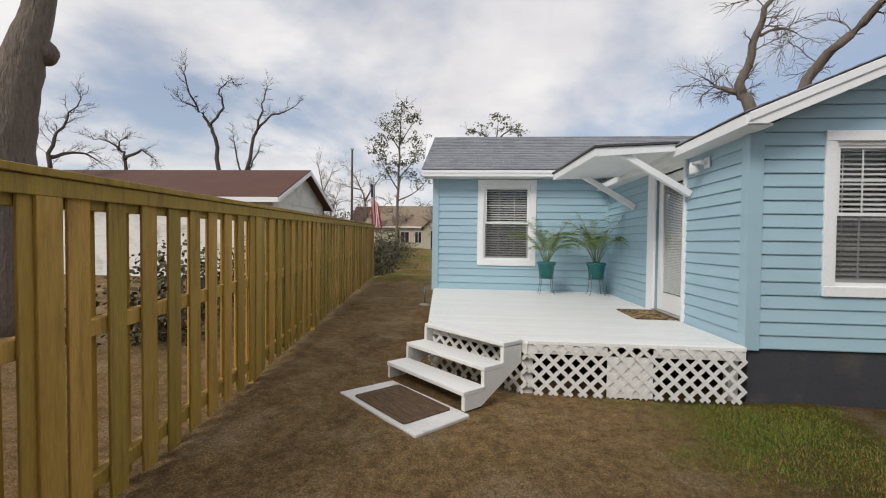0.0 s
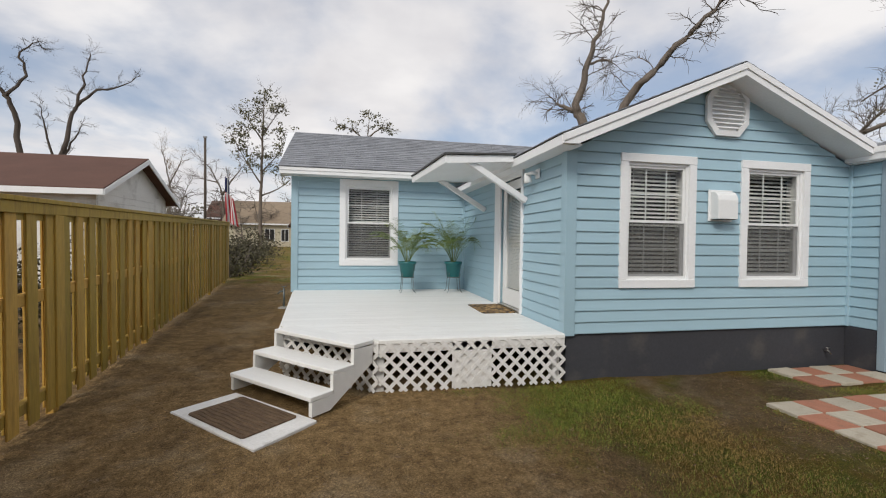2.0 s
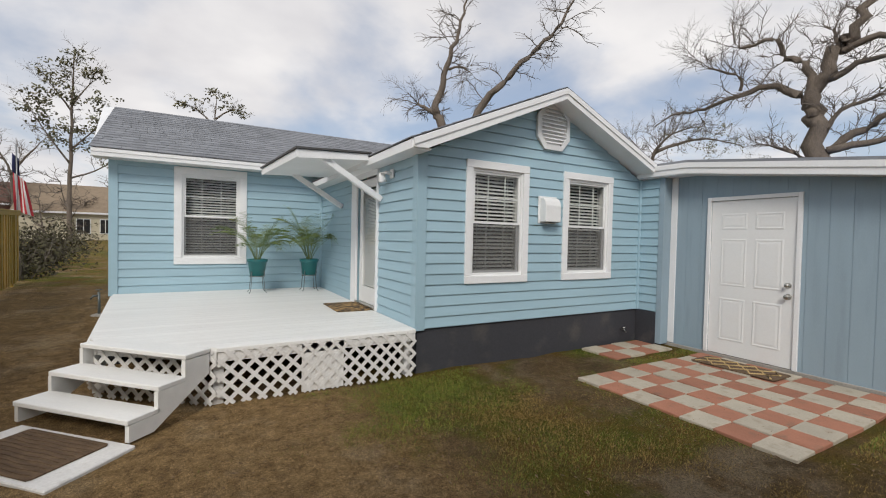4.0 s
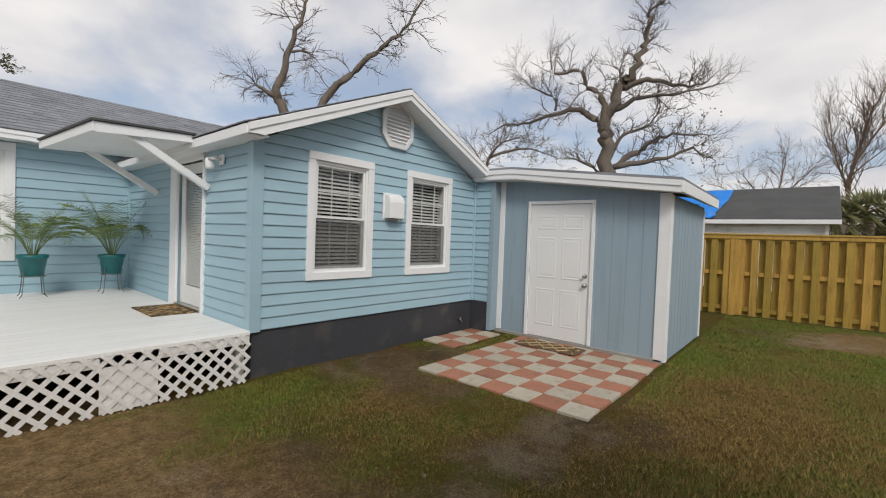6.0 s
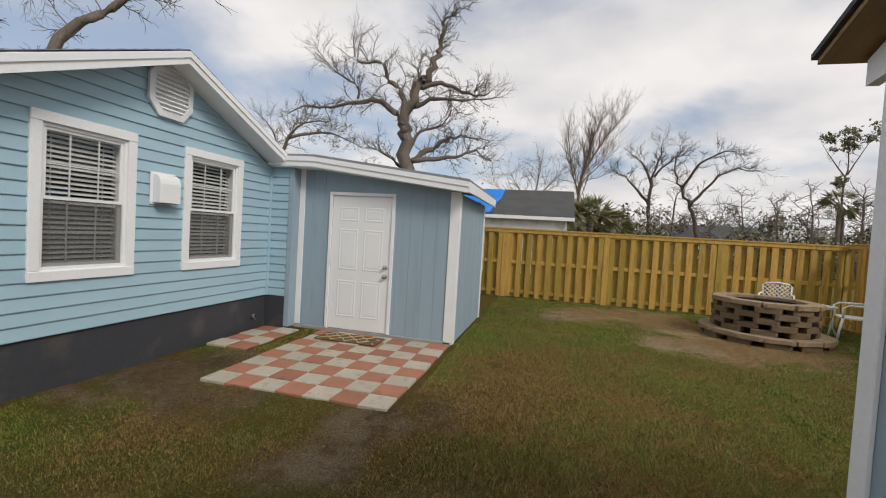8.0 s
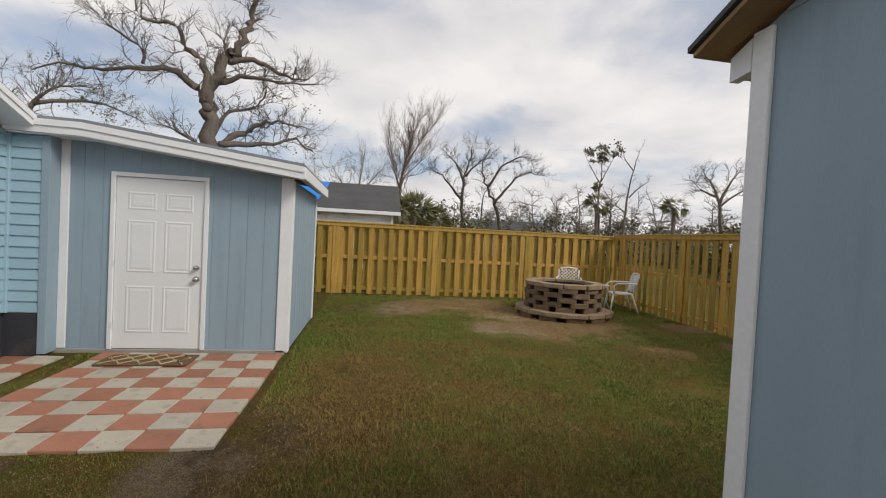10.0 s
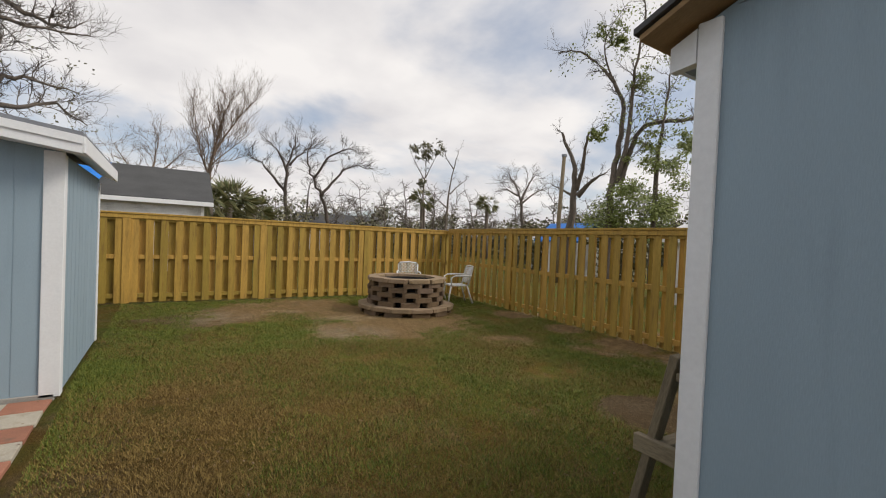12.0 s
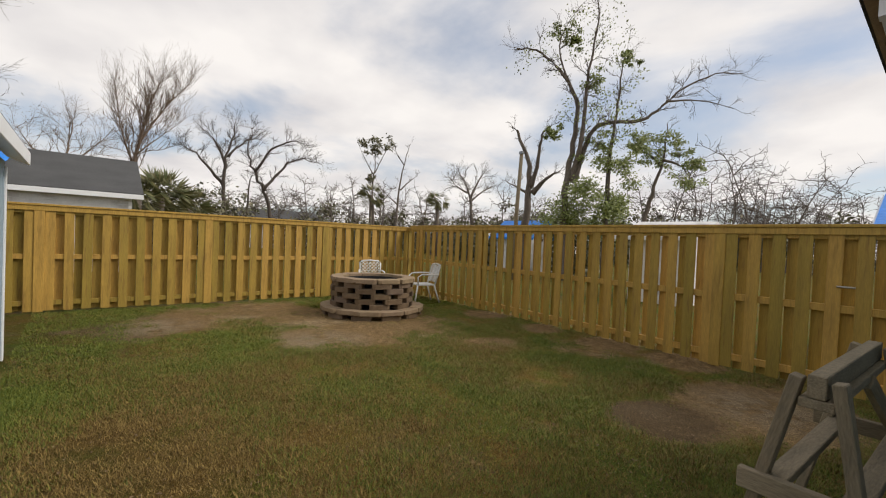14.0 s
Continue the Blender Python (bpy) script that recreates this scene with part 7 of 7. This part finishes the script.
def triangles(name, verts, material):
    """A mesh of loose triangles from an array of 3 n corners."""
    me = bpy.data.meshes.new(name)
    n = len(verts)
    me.vertices.add(n)
    me.vertices.foreach_set("co", verts.astype(np.float32).ravel())
    me.loops.add(n)
    me.loops.foreach_set("vertex_index", np.arange(n, dtype=np.int32))
    me.polygons.add(n // 3)
    me.polygons.foreach_set("loop_start", np.arange(0, n, 3, dtype=np.int32))
    me.polygons.foreach_set("loop_total", np.full(n // 3, 3, dtype=np.int32))
    me.materials.append(material)
    me.update(calc_edges=True)
    return me


def lawn(name, label, count, region, seed, hgt, wid, material, dry):
    """Single leaning blades in small tufts, thick where the ground is green."""
    rng = np.random.default_rng(seed)
    x0, x1, y0, y1 = region
    n = count // 5 * 4
    tx, ty = rng.uniform(x0, x1, n), rng.uniform(y0, y1, n)
    x = np.repeat(tx, 5) + rng.normal(0, 0.016, 5 * n)
    y = np.repeat(ty, 5) + rng.normal(0, 0.016, 5 * n)
    i, j = cell(x, y)
    g = GREEN[i, j]
    chance = np.where(g > 0.05, np.minimum(1.0, 0.3 + g), np.maximum(0.0, 0.14 + 0.28 * g))
    ok = KEEP[i, j] & (rng.random(5 * n) < chance) & ((rng.random(5 * n) < DRY[i, j]) == dry)
    pick = np.flatnonzero(ok)[:count]
    x, y, g, z = x[pick], y[pick], g[pick], RISE[i, j][pick] - 0.003
    n = len(x)
    a = rng.uniform(0, math.tau, n)
    h = hgt * rng.uniform(0.4, 1.5, n) * (0.7 + 0.5 * np.clip(g, -0.4, 1))
    lean = rng.uniform(0.2, 1.5, n) * h
    w = wid * rng.uniform(0.6, 1.3, n)
    c, q = np.cos(a), np.sin(a)
    v = np.empty((n, 3, 3))
    v[:, 0] = np.stack([x - w * q, y + w * c, z], -1)
    v[:, 1] = np.stack([x + w * q, y - w * c, z], -1)
    v[:, 2] = np.stack([x + c * lean, y + q * lean, z + h], -1)
    tagged(put(name, triangles(name, v.reshape(-1, 3), material)), label, "grass", kind="stuff")


GRASS = mat("grass_blade", (0.094, 0.150, 0.011), 0.75, var=0.1, island=True, tint=(0.175, 0.182, 0.022), bump=0, each=0.35)
STRAW = mat("dry_grass_blade", (0.158, 0.094, 0.018), 0.8, var=0.1, island=True, tint=(0.27, 0.185, 0.055), bump=0, each=0.3)
NEAR, FAR = (-2.5, 6.0, -9.3, -0.1), (0.0, 9.9, -11.0, -3.1)
lawn("grass", "short patchy green lawn", 330000, NEAR, 91, 0.021, 0.0021, GRASS, False)
lawn("dry_grass", "dry straw-brown blades among the lawn", 280000, NEAR, 93, 0.018, 0.0021, STRAW, True)
lawn("grass", "short patchy green lawn by the fence", 170000, FAR, 92, 0.028, 0.0034, GRASS, False)
lawn("dry_grass", "dry straw-brown blades by the fence", 120000, FAR, 94, 0.025, 0.0034, STRAW, True)


def litter():
    """Dead leaves and crumbs of earth: two triangles each, drifting into loose heaps."""
    rng = np.random.default_rng(95)
    hx, hy = rng.uniform(-4.4, 9.5, 420), rng.uniform(-10, 3, 420)
    pick = rng.integers(0, 420, 30000)
    x = np.where(rng.random(30000) < 0.6, hx[pick] + rng.normal(0, 0.22, 30000), rng.uniform(-4.4, 9.5, 30000))
    y = np.where(rng.random(30000) < 0.6, hy[pick] + rng.normal(0, 0.22, 30000), rng.uniform(-10, 3, 30000))
    i, j = cell(x, y)
    patio_top = (x > 1.57) & (x < 4.0) & (y > -3.08) & (y < -0.98)
    alley = (x < -3.2) & (y > -1) & (y < 3)
    ok = (KEEP[i, j] | alley | (patio_top & (rng.random(30000) < 0.2))) & (rng.random(30000) < np.clip(1.0 - 0.9 * GREEN[i, j], 0.12, 1))
    x, y, z = x[ok], y[ok], np.where(patio_top[ok], 0.026, RISE[i, j][ok] + 0.004)
    n = len(x)
    s, a = 0.005 + 0.016 * rng.random(n) ** 2.5, rng.uniform(0, math.tau, n)
    c, q, up = np.cos(a) * s, np.sin(a) * s, rng.uniform(0, 0.012, n)
    v = np.empty((n, 2, 3, 3))
    tail, tip = np.stack([x - c, y - q, z], -1), np.stack([x + c, y + q, z + up], -1)
    v[:, 0, 0], v[:, 0, 1], v[:, 0, 2] = tail, np.stack([x + 0.45 * q, y - 0.45 * c, z + 0.006], -1), tip
    v[:, 1, 0], v[:, 1, 1], v[:, 1, 2] = tail, tip, np.stack([x - 0.45 * q, y + 0.45 * c, z + 0.004], -1)
    tagged(put("leaf_litter", triangles("leaf_litter", v.reshape(-1, 3), LITTER)), "scattered small dead leaves on the ground", "leaf litter", kind="stuff")


litter()
lt = thing("gate_latch", "small steel latch on the fence gate post", "latch", Matrix.Translation((0.40, -10.375, 1.24)))
bars("bolt", [[(-0.08, 0.0, 0), (0.08, 0.0, 0)], [(0.0, -0.02, 0), (0.0, 0.03, 0)]], 0.012, CHROME, lt)
